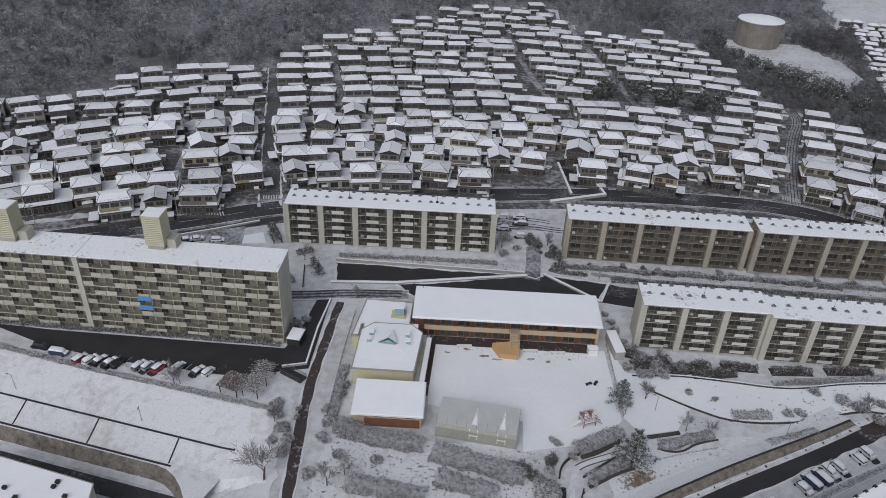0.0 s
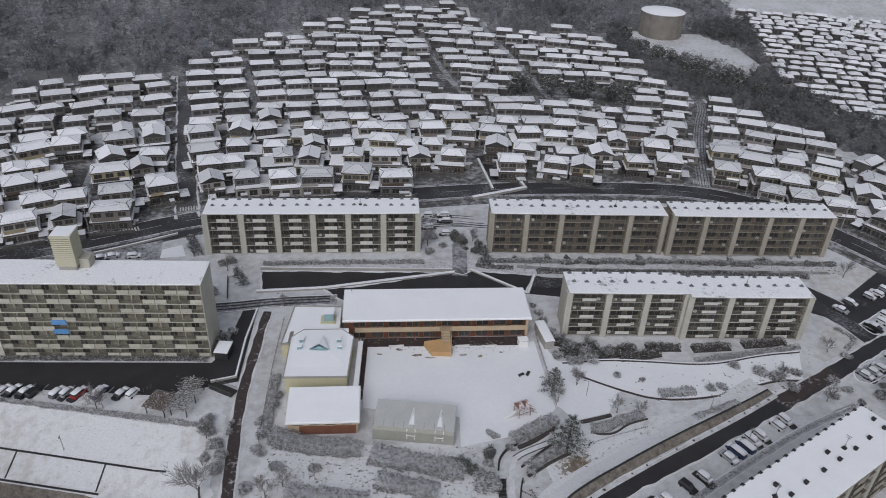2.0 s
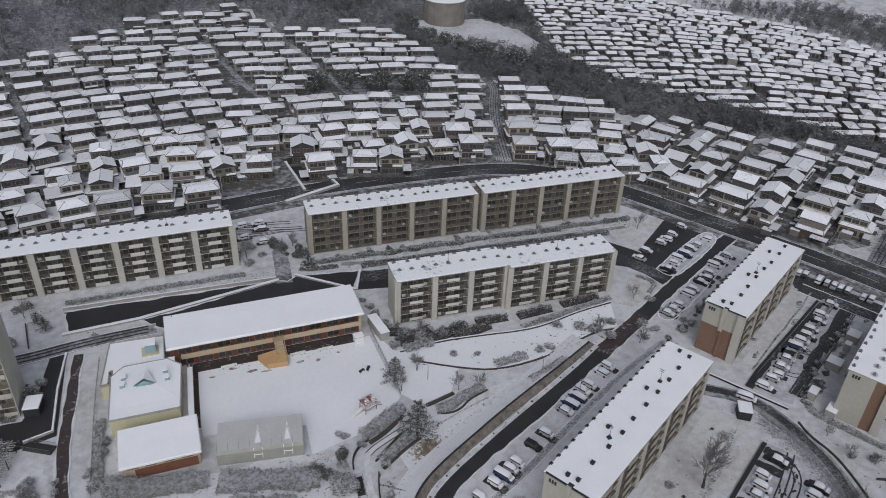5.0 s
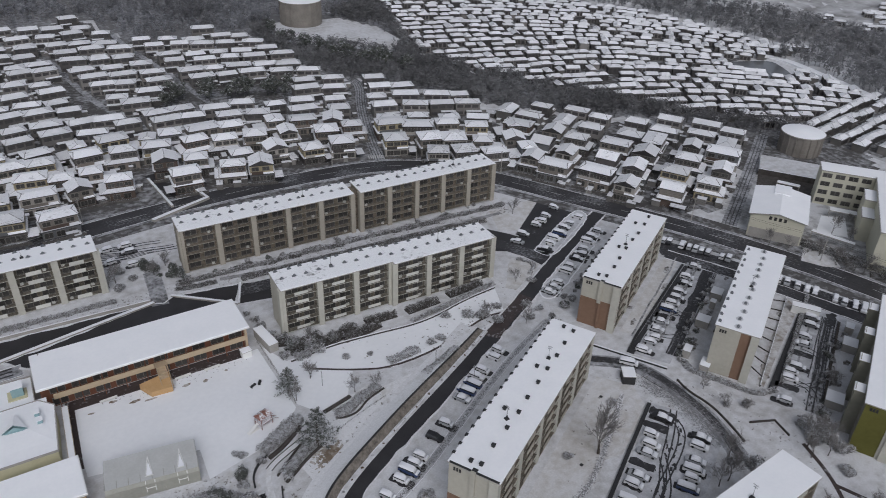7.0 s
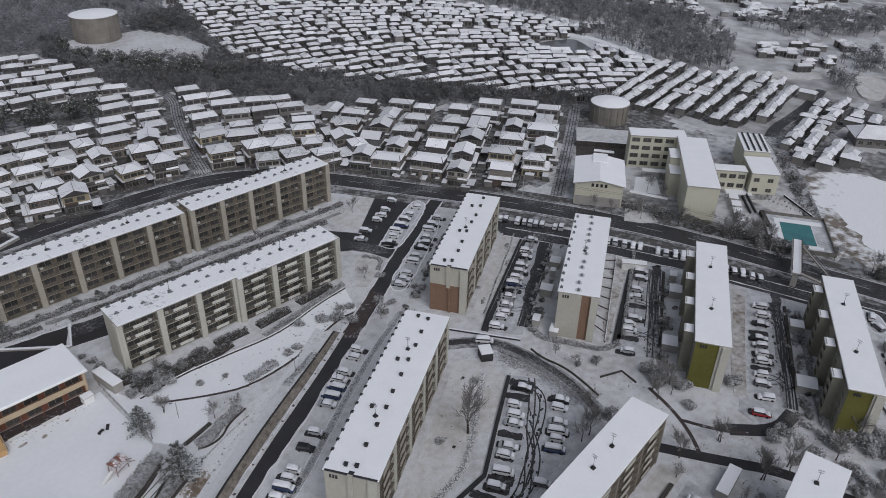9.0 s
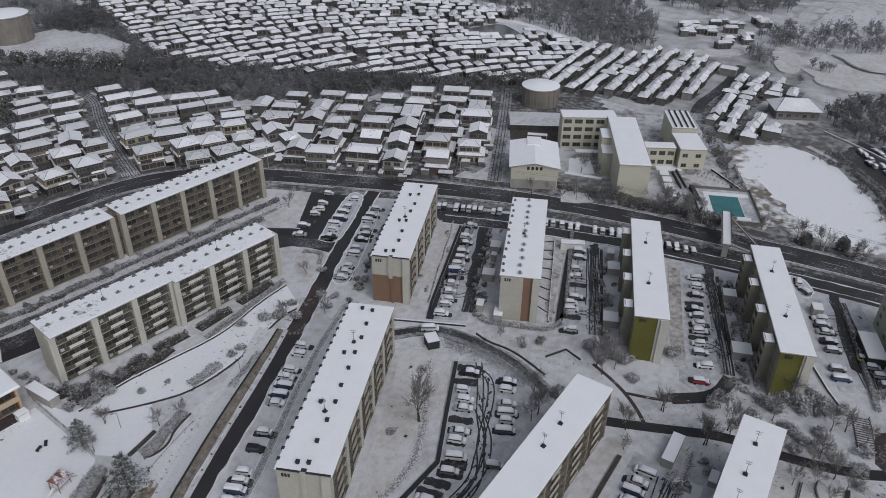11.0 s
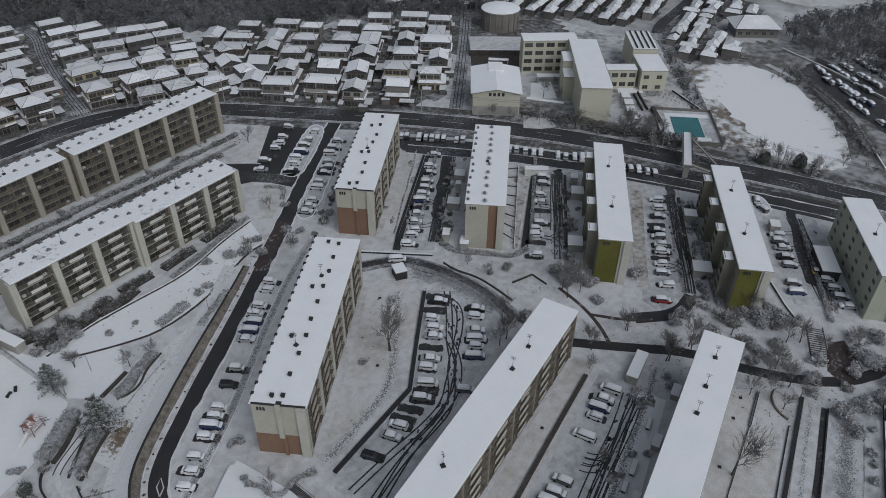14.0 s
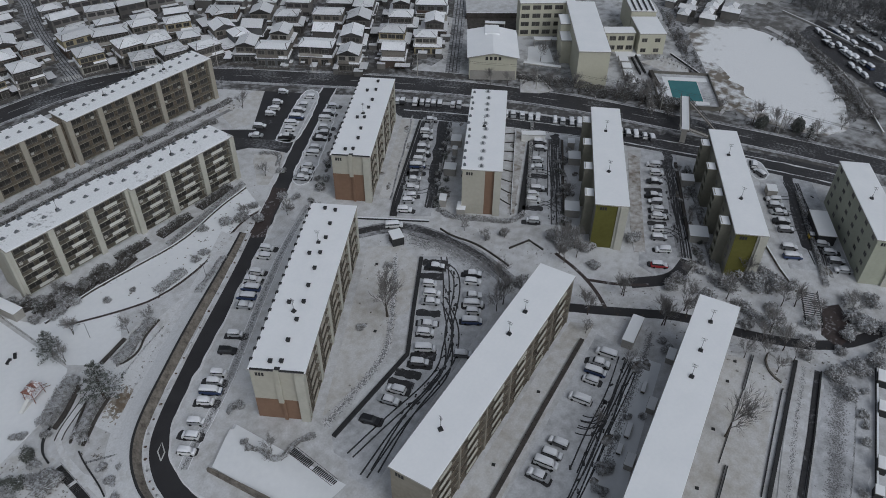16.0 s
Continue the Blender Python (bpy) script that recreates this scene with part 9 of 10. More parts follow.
# ---- round the curved lane and the lower gardens ----
wall_line("wall_yard", [(113, 110), (115.1, 107.2), (125.4, 90.4)], 0.5, 0.5, DARK, "dark low wall at the end of the car park", round_it=False)
wall_line("wall_lane", [(124.5, 86.2), (123.7, 82), (124.8, 75.8), (123.7, 69.6), (122.2, 64)], 0.28, 0.5, SOIL_SHADE, "low stone wall along the curved lane", cap=False)
wall_line("wall_lane", [(128.1, 67.4), (133.8, 64.9), (132.6, 60.1)], 0.28, 0.5, SOIL_SHADE, "low angled garden wall", round_it=False, cap=False)
for d in (0.22, -0.22):
    wall_line("wall_garden", offset_line([(127.7, 5.7), (117.2, 4.4)], d), 0.1, 0.4, DARK, "narrow dark garden edging", round_it=False, cap=False)
    wall_line("wall_garden", offset_line([(97.0, 1.2), (84, -0.4)], d), 0.12, 0.4, DARK, "narrow dark garden edging", round_it=False, cap=False)
wall_line("wall_garden", [(117.2, 4.4), (106, 3.4), (96.8, 2.6)], 0.14, 0.3, DARK, "narrow dark garden edging", round_it=False, cap=False)
wall_line("wall_garden", [(129.6, 3.2), (126.6, 2.6), (124.4, 0.6), (123.6, -1.6)], 0.35, 0.4, STONE, "curved edging of a planting bed", cap=False)
wall_line("wall_garden", [(166.8, 14.1), (160.1, 8.9), (154.2, 3.4)], 0.4, 0.6, STONE, "low wall beside the garden", round_it=False)
tracks((111, 102.4), (119.6, 94.4), 2, 0.5, 0.3)
tracks((119.6, 94.4), (121.4, 72), 2, 0.6, 0.4)
tracks((196, 122), (216, 52), 3, 2.6, 0.6, 0.5)
small_box("kiosk", 113.8, 92.4, 57, 3.6, 3.0, 2.4, DARK, "small dark hut with a thick snowy roof", "hut")
for x, y, r, h in ((151.6, 15.2, 3.6, 3.4), (146.2, 17.6, 2.6, 2.4), (156.1, 12.5, 2.4, 2.2), (139.6, 20.1, 2.2, 2.2), (141.3, 27.6, 2.4, 2.6), (137.8, 29, 2.0, 2.2), (139, 55.8, 3.2, 2.8), (138.5, 60.4, 2.6, 2.4), (131.7, 71.6, 1.2, 1.6), (127.9, 74, 1.0, 1.4), (144, 6, 2.4, 2.2), (139, 9, 2.2, 2.0), (135.5, 9.5, 1.8, 1.8), (118.5, 58.8, 2.6, 2.4), (115, 61, 2.0, 1.9)):
    shrub(x, y, r, h, label="large leafless shrub with frosted twigs")
for x, y, h in ((107.2, 58.2, 8), (125.4, 24.9, 9), (130.5, 21.8, 8), (136.3, 13.8, 7), (109.4, 26.8, 6), (91.4, 25.2, 6), (133.4, 56.1, 9), (103.6, 3.6, 12.5)):
    tree(x, y, h, BARE, "leafless tree with fine frosted twigs in the snow")
rk = thing("bicycle_rack", at(150.0, -1.0, 0, 20), "long dark metal bicycle rack dusted with snow", "bicycle rack")
for i in range(16):
    part("hoop", shared("hoop", lambda: MB().box(-0.06, 0.06, -1.9, 1.9, 0.0, 0.12).box(-0.06, 0.06, -1.9, -1.75, 0.1, 0.9).box(-0.06, 0.06, 1.75, 1.9, 0.1, 0.9).mesh("hoop", DARK)), rk, at(-5.6 + i * 0.75, 0, 0.1))
for y in (-1.85, 1.85):
    part("rail", MB().box(-5.9, 6.0, y - 0.05, y + 0.05, 0.9, 1.0).mesh("rail", DARK), rk)

wall_line("wall_garden", [(141.6, -16.7), (124, -20.0), (106.2, -23.3)], 0.4, 0.8, DARK, "dark garden wall behind the sheds", round_it=False)
fence([(127.5, -15.3), (114.3, -17.7), (103.2, -19.3)], 1.2, "thin dark metal fence beside the path", material=DARK)
for x, y, w2, d2 in ((136.0, -18.6, 3.2, 2.0), (127.6, -20.2, 2.6, 1.8), (113.2, -22.6, 2.8, 1.6), (106.6, -23.2, 2.0, 1.4)):
    small_box("garden_shed", x, y, 10, w2, d2, 1.9, DARK, "small dark shed with a snowy roof", "shed")
for x, y in ((123.9, 8.3), (103.9, 6.1), (117.5, 7.8), (89.3, 4.1), (92.1, 38.8), (72, 37.2), (98, 84), (86, 77), (104, 91)):
    mh = new("drain_cover", MB().box(-0.35, 0.35, -0.35, 0.35, 0.0, 0.12, 0.03).mesh("drain_cover", DARK))
    mh.matrix_basis = at(x, y, 0.02, 20)
    tagged(mh, "dark square drain cover in the snowy lawn", "drain cover", "drain covers")
for x, y, r in ((83.0, 19.6, 2.2), (96.6, 21.0, 1.0), (78.3, 18.4, 1.7), (98.4, 18.8, 1.0), (91.0, 20.6, 0.8), (118.4, 21.6, 1.6), (120.2, 23.6, 1.3), (73.2, 18.2, 1.6)):
    shrub(x, y, r, r * 0.8)
for x, y, w2, d2 in ((116.5, 20.0, 3.4, 1.6), (101.6, 18.2, 3.2, 1.5), (86.8, 16.4, 3.0, 1.5), (76.0, 15.0, 3.0, 1.5)):
    small_box("garden_shed", x, y, 8, w2, d2, 1.5, CONCRETE, "low grey store with a snowy roof beside the block", "shed")
for x, y, w2, d2 in ((93.6, 19.6, 3.4, 0.9), (88.6, 19.2, 2.2, 0.8), (105.4, 21.4, 2.6, 0.7)):
    small_box("planter", x, y, 10, w2, d2, 0.6, SOIL_SHADE, "long dark planter box covered with snow", "planter")

# ---- bare wet ground and painted shade under and beside the parked cars ----
def wet_mesh(seed):
    q = random.Random(seed)
    m = MB()
    rows3 = [(x, q.uniform(0.9, 1.4) * (0.75 if abs(x) > 2.4 else 1), q.uniform(0.9, 1.4) * (0.75 if abs(x) > 2.4 else 1)) for x in (-2.8, -2.3, -1.5, -0.8, 0.0, 0.8, 1.5, 2.3, 2.8)]
    for (xa, ta, ba), (xb, tb, bb) in zip(rows3, rows3[1:]):
        m.poly([(xa, -ba, 0), (xb, -bb, 0), (xb, tb, 0), (xa, ta, 0)])
    return m


fr2 = random.Random(66)
# dark wet flecks that break up the wheel tracks
for pts, n, wide in (([(113.7, 76.0), (108, 71.5), (101, 67.2), (94.5, 62.8), (87, 58.4), (72, 57.6)], 150, 1.1), ([(172.6, 117.5), (130.5, 94.0)], 110, 1.0), ([(181.6, 83.4), (143.8, 62.4)], 90, 1.0), ([(190.5, 50.5), (150.5, 30.0)], 90, 1.0), ([(200.5, 16.5), (168.0, 0.5)], 90, 1.2), ([(111.0, 27.0), (66.0, 21.4)], 110, 1.2)):
    line = dense(pts, 1.0)
    for _ in range(n // 2):
        i = fr2.randrange(len(line) - 1)
        (ax, ay), (bx, by) = line[i], line[i + 1]
        f = fr2.random()
        UNDER.append((ax + (bx - ax) * f + fr2.gauss(0, wide), ay + (by - ay) * f + fr2.gauss(0, wide), 0.09, fr2.uniform(0.06, 0.24), math.atan2(by - ay, bx - ax) + fr2.gauss(0, 0.35)))
merged("wet_ground", [wet_mesh(800 + i) for i in range(6)], UNDER, TRACK, "bare wet asphalt with painted shade under and beside parked cars", "wet asphalt")

earth = []
for i in range(420):
    d = abs(fr2.gauss(0, 1.9))
    a = fr2.uniform(0, 6.28)
    earth.append((41.2 + math.cos(a) * d * 1.2, 105.8 + math.sin(a) * d, 0.085 + 0.0001 * i, fr2.uniform(0.05, 0.26), fr2.uniform(0, 6.28)))
merged("bare_earth", [wet_mesh(820 + i) for i in range(4)], earth, EARTH, "bare brown earth showing through snow under the evergreen", "earth")

# ---- trodden snow ----
# dark flecks: grey slush, and the shade inside footprints as colour
CLOD = mat("trodden_slush_and_hollow_shade", (0.1, 0.098, 0.1), (0.36, 0.36, 0.37), 0.6, 0.85, 0.0, 3.0, island=0.4)
steps2 = []
fq = random.Random(41)


def clod_mesh(seed):
    q = random.Random(seed)
    m = MB()
    n = 6
    for i in range(3):
        cx, cy = q.uniform(-0.9, 0.9), q.uniform(-0.9, 0.9)
        a = q.uniform(0, 6.28)
        l, b = q.uniform(0.5, 0.9), q.uniform(0.2, 0.4)
        u, v = Vector((math.cos(a) * l, math.sin(a) * l)), Vector((-math.sin(a) * b, math.cos(a) * b))
        m.poly([(cx - u.x - v.x, cy - u.y - v.y, 0), (cx + u.x - v.x, cy + u.y - v.y, 0.05), (cx + u.x + v.x, cy + u.y + v.y, 0), (cx - u.x + v.x, cy - u.y + v.y, 0.05)])
    return m


def trail(pts, per_metre, spread):
    line = dense(pts, 1.0)
    for (ax, ay), (bx, by) in zip(line, line[1:]):
        for _ in range(max(1, int(per_metre * math.dist((ax, ay), (bx, by)) + fq.random()))):
            f = fq.random()
            x, y = ax + (bx - ax) * f + fq.gauss(0, spread), ay + (by - ay) * f + fq.gauss(0, spread)
            steps2.append((x, y, max(ground(x, y), 0) + 0.115, fq.uniform(0.06, 0.14), fq.uniform(0, 6.28)))


trail([(130.7, -4.4), (110.4, -7.6), (96.9, -10.2)], 14, 0.28)
trail([(117, 90), (119.6, 82), (119.6, 74), (118, 66)], 150, 1.5)
trail(WAY, 22, 0.33)
trail([(60.5, 69.0), (70.7, 69.6), (81.0, 70.6), (86.9, 73.5), (95.6, 79.5), (102.0, 83.9), (109, 89)], 34, 0.42)
trail([(121, 26.4), (116, 25.1), (101.9, 23.0), (89.7, 21.0), (82.7, 20.0)], 34, 0.45)
trail([(4, 146), (20, 144), (36, 146)], 3, 1.1)
trail([(133, -10.6), (128.6, -11.9), (115, -14.5), (101.7, -17.1)], 80, 0.9)
for x, y, r in ((124.3, -17.2, 1.5), (121.9, -18.4, 1.2), (117.6, -19.3, 1.4), (135.5, -12.4, 2.0), (105.5, -21.2, 1.3), (131.0, -16.6, 1.2), (138.4, -13.6, 1.8)):
    shrub(x, y, r, r * 0.85)
merged("trodden_snow", [clod_mesh(400 + i) for i in range(6)], steps2, CLOD, "footprints with their shade painted in, and trodden grey slush in the snow", "footprints")

# ---- small stores, cars and snow heaps in the gardens between houses ----
gw, gs = MB(), MB()
gq = random.Random(52)
for x, y, rot, q in spots:
    for _ in range(3):
        a, d = gq.uniform(0, 6.28), gq.uniform(5.8, 7.6)
        gx, gy = x + math.cos(a) * d, y + math.sin(a) * d
        if any(seg_dist(gx, gy, p, q2) < 3 for line in LANES + [[(-62, 213), (-83, 310), (-95, 365)], [(118, 232), (140, 295), (151, 317)]] for p, q2 in zip(line, line[1:])):
            continue
        m4 = at(gx, gy, ground(gx, gy), rot + gq.choice((0, 90)))
        w2, d2, h2 = gq.uniform(0.7, 1.9), gq.uniform(0.6, 1.2), gq.uniform(1.0, 2.3)
        for mbx, o in ((gw, MB().box(-w2, w2, -d2, d2, -0.5, h2)), (gs, MB().box(-w2 - 0.1, w2 + 0.1, -d2 - 0.1, d2 + 0.1, h2, h2 + 0.14, 0.05))):
            k = len(mbx.v)
            mbx.v += [tuple(m4 @ Vector(v)) for v in o.v]
            mbx.f += [tuple(i + k for i in f) for f in o.f]
tagged(new("garden_stores", gw.mesh("garden_stores", FAR_WALL)), "walls of small stores and carports in the gardens", "sheds", kind="stuff")
tagged(new("garden_store_snow", gs.mesh("garden_store_snow", FAR_SNOW)), "snow on small stores and carports in the gardens", "snow", kind="stuff")

hedge([(306, 46), (293, 33.5), (280, 22), (266, 13), (251, 5)], 4.2, 1.8, GARDEN, "dark wild hedge along the bank of the sports field", density=50, seed=77, wild=0.5)

# dark clumps of shrub along the foot of the tan block
fr = random.Random(57)
fx = 30.0
while fx < 138:
    ln = fr.uniform(3, 9)
    fy = 186.4 - (fx - 33) * 0.033 - fr.uniform(0.0, 1.4)
    hedge([(fx, fy), (fx + ln, fy - 0.033 * ln + fr.uniform(-0.5, 0.5))], fr.uniform(1.4, 2.4), fr.uniform(0.7, 1.3), GARDEN, "low dark shrubs along the foot of the tan block", density=50, seed=int(fx * 7), wild=0.5)
    fx += ln + fr.uniform(0.5, 3.0)

# snowy yard between the two long blocks: tracks, evergreens, shrubs and a bare tree
for k, (a, b) in enumerate((((12.0, 208.6), (35.0, 206.6)), ((12.0, 211.8), (34.0, 208.0)), ((13.0, 215.0), (31.0, 212.6)))):
    tracks(a, b, 2, 0.6, 0.5)
for x, y, r, h in ((23.6, 198.0, 2.6, 3.4), (25.6, 196.6, 2.0, 2.6), (30.8, 191.6, 2.4, 3.0), (28.6, 190.6, 1.7, 2.2), (30.2, 195.4, 1.6, 2.0), (26.4, 193.0, 1.0, 0.9)):
    shrub(x, y, r, h, GREENS, "dark evergreen shrub beside the snowy yard")
for x, y, r, h in ((19.2, 194.5, 1.5, 1.3), (16.8, 199.8, 1.8, 1.6), (15.0, 190.6, 1.8, 1.6), (29.8, 200.0, 1.3, 1.1), (20.6, 201.2, 1.2, 1.0), (43.6, 155.4, 1.6, 1.4), (42.8, 159.4, 1.5, 1.3), (44.4, 151.4, 1.6, 1.4), (41.8, 163.0, 1.2, 1.0)):
    shrub(x, y, r, h, label="leafless shrub thick with frost in the yard")
for x, y, h in ((14.6, 195.0, 8), (12.6, 193.4, 7), (29.0, 197.6, 6)):
    tree(x, y, h, BARE, "leafless tree beside the snowy yard")
hedge([(28.4, 183.4), (33.0, 182.2), (39.5, 181.8)], 1.6, 0.9, GARDEN, "dark hedge along the edge of the asphalt", seed=311, wild=0.4)
ribbon("path", [(40.8, 183.0), (52.6, 181.2), (69.5, 180.4), (100, 179.2), (136, 177.6)], 1.5, DARK_EARTH, "narrow dark path before the tan block", 0.06)

# dark clumps of shrub and damp beds at the foot of the apartments above the slope
for k, (pts, w2, h2) in enumerate((([(43.0, 147.6), (47.4, 146.6)], 2.6, 2.0), ([(45.6, 142.4), (50.0, 143.4), (55.4, 145.0)], 2.8, 1.8), ([(51.6, 140.4), (58.0, 141.8), (65.0, 143.6)], 2.6, 1.9), ([(60.0, 140.2), (66.0, 140.8), (71.0, 141.8)], 2.2, 1.5), ([(68.0, 144.0), (77.0, 143.6)], 2.0, 1.4), ([(80.0, 143.0), (90.4, 143.6)], 1.9, 1.3), ([(94.0, 144.2), (106.0, 145.0)], 1.9, 1.3))):
    hedge(pts, w2, h2, GARDEN, "dark leafless shrubs at the foot of the apartments", density=58, seed=360 + k, wild=0.6)
    ribbon("planting_bed", pts, w2 + 0.9, SOIL_SHADE, "dark damp bed under the shrubs", 0.09, round_it=False)

# yard and junction behind the tall block
patch("car_park", [(-84.4, 191.2), (-75.2, 195.6), (-66.4, 199.4), (-64.6, 188.4), (-83.2, 186.8)], LANE, "tracked car park behind the tall block", 0.07)
patch("car_park", [(-88.7, 199.4), (-72, 206.0), (-57.5, 212.4), (-55.4, 205.0), (-63.6, 199.6), (-76, 195.8), (-85.0, 192.4)], STREET, "wet dark asphalt of the street junction", 0.058)
wall_line("wall_yard", [(-84.4, 191.7), (-75.2, 196.1), (-62.7, 202.8)], 0.5, 0.6, CONCRETE, "low snow-topped wall beside the junction", round_it=False)
patch("lawn", [(-65.2, 193.7), (-60.0, 196.4), (-57.6, 190.2), (-64.8, 189.2)], SNOW, "small snowy plot behind the tall block", 0.16)
hedge([(-58.5, 200.6), (-56.0, 195.6), (-53.8, 189.9)], 2.6, 1.8, GARDEN, "dark shrubs beside the end of the block", seed=371, wild=0.6)
hedge([(-47.1, 184.9), (-42.4, 187.0)], 1.8, 1.2, GARDEN, "dark shrubs beside the lawn", seed=372, wild=0.6)
for x, y, h in ((-56.5, 193.8, 5), (-40.5, 177.9, 5)):
    tree(x, y, h, PINES, "dark evergreen tree with snow on its branches")
tree(-44.0, 182.0, 6, BARE, "leafless tree beside the lawn behind the tall block")
wall_line("wall_garden", [(-43.4, 178.6), (-41.8, 168.0)], 0.2, 0.8, DARK, "thin dark fence wall across the snowy lawn", round_it=False, cap=False)

# plots, dark dividing walls and bare lawn between the blocks
BARE_LAWN = patchy("bare_lawn_with_thin_snow", (0.2, 0.17, 0.14), (0.31, 0.27, 0.23), (0.62, 0.62, 0.625), 0.12, 0.6, 0.75, 1.2, bump=0.25)
patch("lawn", [(179.0, 94.9), (178.4, 91.0), (158.7, 82.2), (141.5, 73.9), (140.4, 75.4), (158.0, 85.0)], BARE_LAWN, "bare brown lawn strip with thin snow", 0.12)
patch("lawn", [(187.7, 61.4), (187.2, 57.6), (166, 47.8), (147.0, 38.6), (145.4, 41.0), (155.1, 46.4)], BARE_LAWN, "bare brown lawn strip with thin snow", 0.12)
for a, b, w2 in (((181.9, 80.7), (144.4, 60.4), 0.6), ((190.3, 47.6), (159.0, 31.9), 0.8), ((176.0, 98.4), (142.0, 79.0), 0.25), ((179.0, 95.6), (140.6, 74.4), 0.25)):
    wall_line("wall_garden", [a, b], w2, 0.6, SOIL_SHADE, "dark garden wall dusted with snow", round_it=False, cap=w2 < 0.3)
for i in range(8):
    f = (i + 0.3) / 8
    wall_line("wall_garden", [(175.9 - 33.9 * f, 98.3 - 19.4 * f), (178.9 - 38.2 * f, 95.6 - 21.0 * f)], 0.12, 0.35, SOIL_SHADE, "thin dark wall between garden plots", round_it=False, cap=False)
hedge([(131.2, 90.3), (129.8, 87.1), (134.0, 80.0), (137.2, 72.6), (143.0, 71.6)], 1.5, 0.9, seed=341, label="low frosted hedge round the foot of the block")
for x, y, h in ((127.6, 80.7, 5), (127.5, 74.0, 5), (131.3, 70.7, 5), (115.4, 140.7, 6), (105.8, 122.9, 7)):
    tree(x, y, h, BARE, "small leafless tree thick with frost")
for x, y, r, h in ((119.4, 138.6, 1.6, 1.3), (110.9, 129.4, 1.8, 1.4), (112.6, 126.4, 1.6, 1.3), (108.4, 124.6, 1.5, 1.2), (123.9, 125.2, 1.5, 1.5), (119.8, 123.6, 1.7, 1.5)):
    shrub(x, y, r, h)
for x, y, r, h in ((226.0, 33.0, 2.6, 4.4), (231.0, 23.0, 2.8, 4.6)):
    shrub(x, y, r, h, GREENS, "tall rounded dark evergreen at the end of the field")
hedge([(122.6, 150.6), (126.6, 145.6), (121.0, 141.6)], 1.2, 0.8, seed=345, label="low frosted hedge at the junction")

# scrub, trees and bushes along the far side of the main street and round the pool and the field
eq = random.Random(64)
scrub = []
for pts, n, lo, hi in (([(206, 110), (212, 100), (215, 84)], 10, 1.4, 2.6), ([(214, 82), (219, 70), (216, 60)], 14, 1.6, 3.2), ([(222, 78), (229, 73), (219, 61)], 10, 1.6, 2.8), ([(231, 49), (227, 42), (227, 30), (233, 20)], 4, 0.8, 1.6), ([(294, 93), (275, 80), (254, 65)], 26, 1.2, 2.2), ([(297, 50), (293, 35), (274, 23), (255, 12), (241, 6)], 30, 1.2, 2.4)):
    line = dense(pts, 1.0)
    for i in range(3 * n):
        x, y = line[int(eq.random() * (len(line) - 1))]
        x, y = x + eq.gauss(0, 1.8), y + eq.gauss(0, 1.8)
        scrub.append((x, y, ground(x, y) - 0.3, eq.uniform(lo, hi) * 1.4, eq.uniform(0, 6.28)))
merged("scrub", WOOD, scrub, GARDEN, "wild brownish scrub beside the school grounds", "scrub")
for x, y, h in ((211, 101, 7), (209, 106, 6), (213, 93, 7), (215, 78, 9), (218, 70, 8), (214, 66, 7), (221, 75, 7), (227, 47, 7), (226, 36, 8), (229, 27, 7), (240, 12, 6), (284, 86, 6), (266, 73, 6), (200, 118, 6), (203, 113, 6)):
    tree(x, y, h, BARE, "leafless tree beside the main street")
wall_line("wall_field", [(292, 29.6), (277, 16.8), (265, 10.5), (245, 0.6)], 0.5, 0.7, CONCRETE, "pale concrete edge of the path along the bank")
wall_line("wall_field", [(326, 54), (316, 34), (306, 19.4), (300, 10)], 0.5, 0.8, CONCRETE, "pale concrete edge of the far car park")
hl = thing("hall", at(338, 70.5, 0, -56), "broad hall with a large snowy hipped roof beyond the field", "hall")
part("wall", MB().box(-9, 9, -6, 6, -0.5, 4.2).mesh("wall", FAR_WALL), hl)
part("roof", hip(MB(), -10.4, 10.4, -7.4, 7.4, 4.1, 3.8, 0.5).mesh("roof", TILE), hl)
part("roof_snow", hip_snow(MB(), -10.4, 10.4, -7.4, 7.4, 4.2, 3.8, 0.5).mesh("roof_snow", FAR_SNOW), hl)
for i in range(5):
    part("window", shared("swinl", lambda: window_mesh(2.0, 1.5)), hl, at(-8.2 + i * 3.4, -6.01, 1.2))

# ---- fields, lanes and yards beyond the school ----
for k, pts in enumerate(([(380, 162), (425, 122), (409, 115), (382, 148)], [(426, 108), (435, 95), (397, 83), (392, 95)], [(413, 101), (434, 82), (420, 64), (410, 33), (386, 56), (385, 74), (402, 80)], [(440, 80), (456, 52), (450, 38), (424, 44), (420, 62)], [(549, 152), (600, 120), (590, 100), (540, 128)])):
    patch("snow_field", [(x + 2.0 * noise.noise(Vector((x * 0.2, y * 0.2, k))), y + 2.0 * noise.noise(Vector((x * 0.2, y * 0.2, k + 9)))) for x, y in dense(pts + pts[:1], 3.0)], LAWN_SNOW, "open snowy field among far houses and woods", 0.3)
ribbon("road", [(249, 61.7), (262.9, 69.9), (282.2, 82.8), (302, 95.4), (312, 104)], 6.0, LANE, "trodden lane between the school and the sports field", 0.15)
ribbon("road", [(312, 104), (324, 107), (340, 107), (366, 108), (392, 112)], 5.0, STREET, "wet lane between far houses", 0.14)
ribbon("path", [(307, 55), (295, 35), (274, 16), (255, 6)], 2.4, GROUND, "pale path along the far edge of the sports field", 0.14)
patch("school_yard", [(234.4, 122.7), (240.2, 117.4), (228.5, 108.6), (222.7, 116.5)], SNOW, "snowy court between the school wings", 0.16)
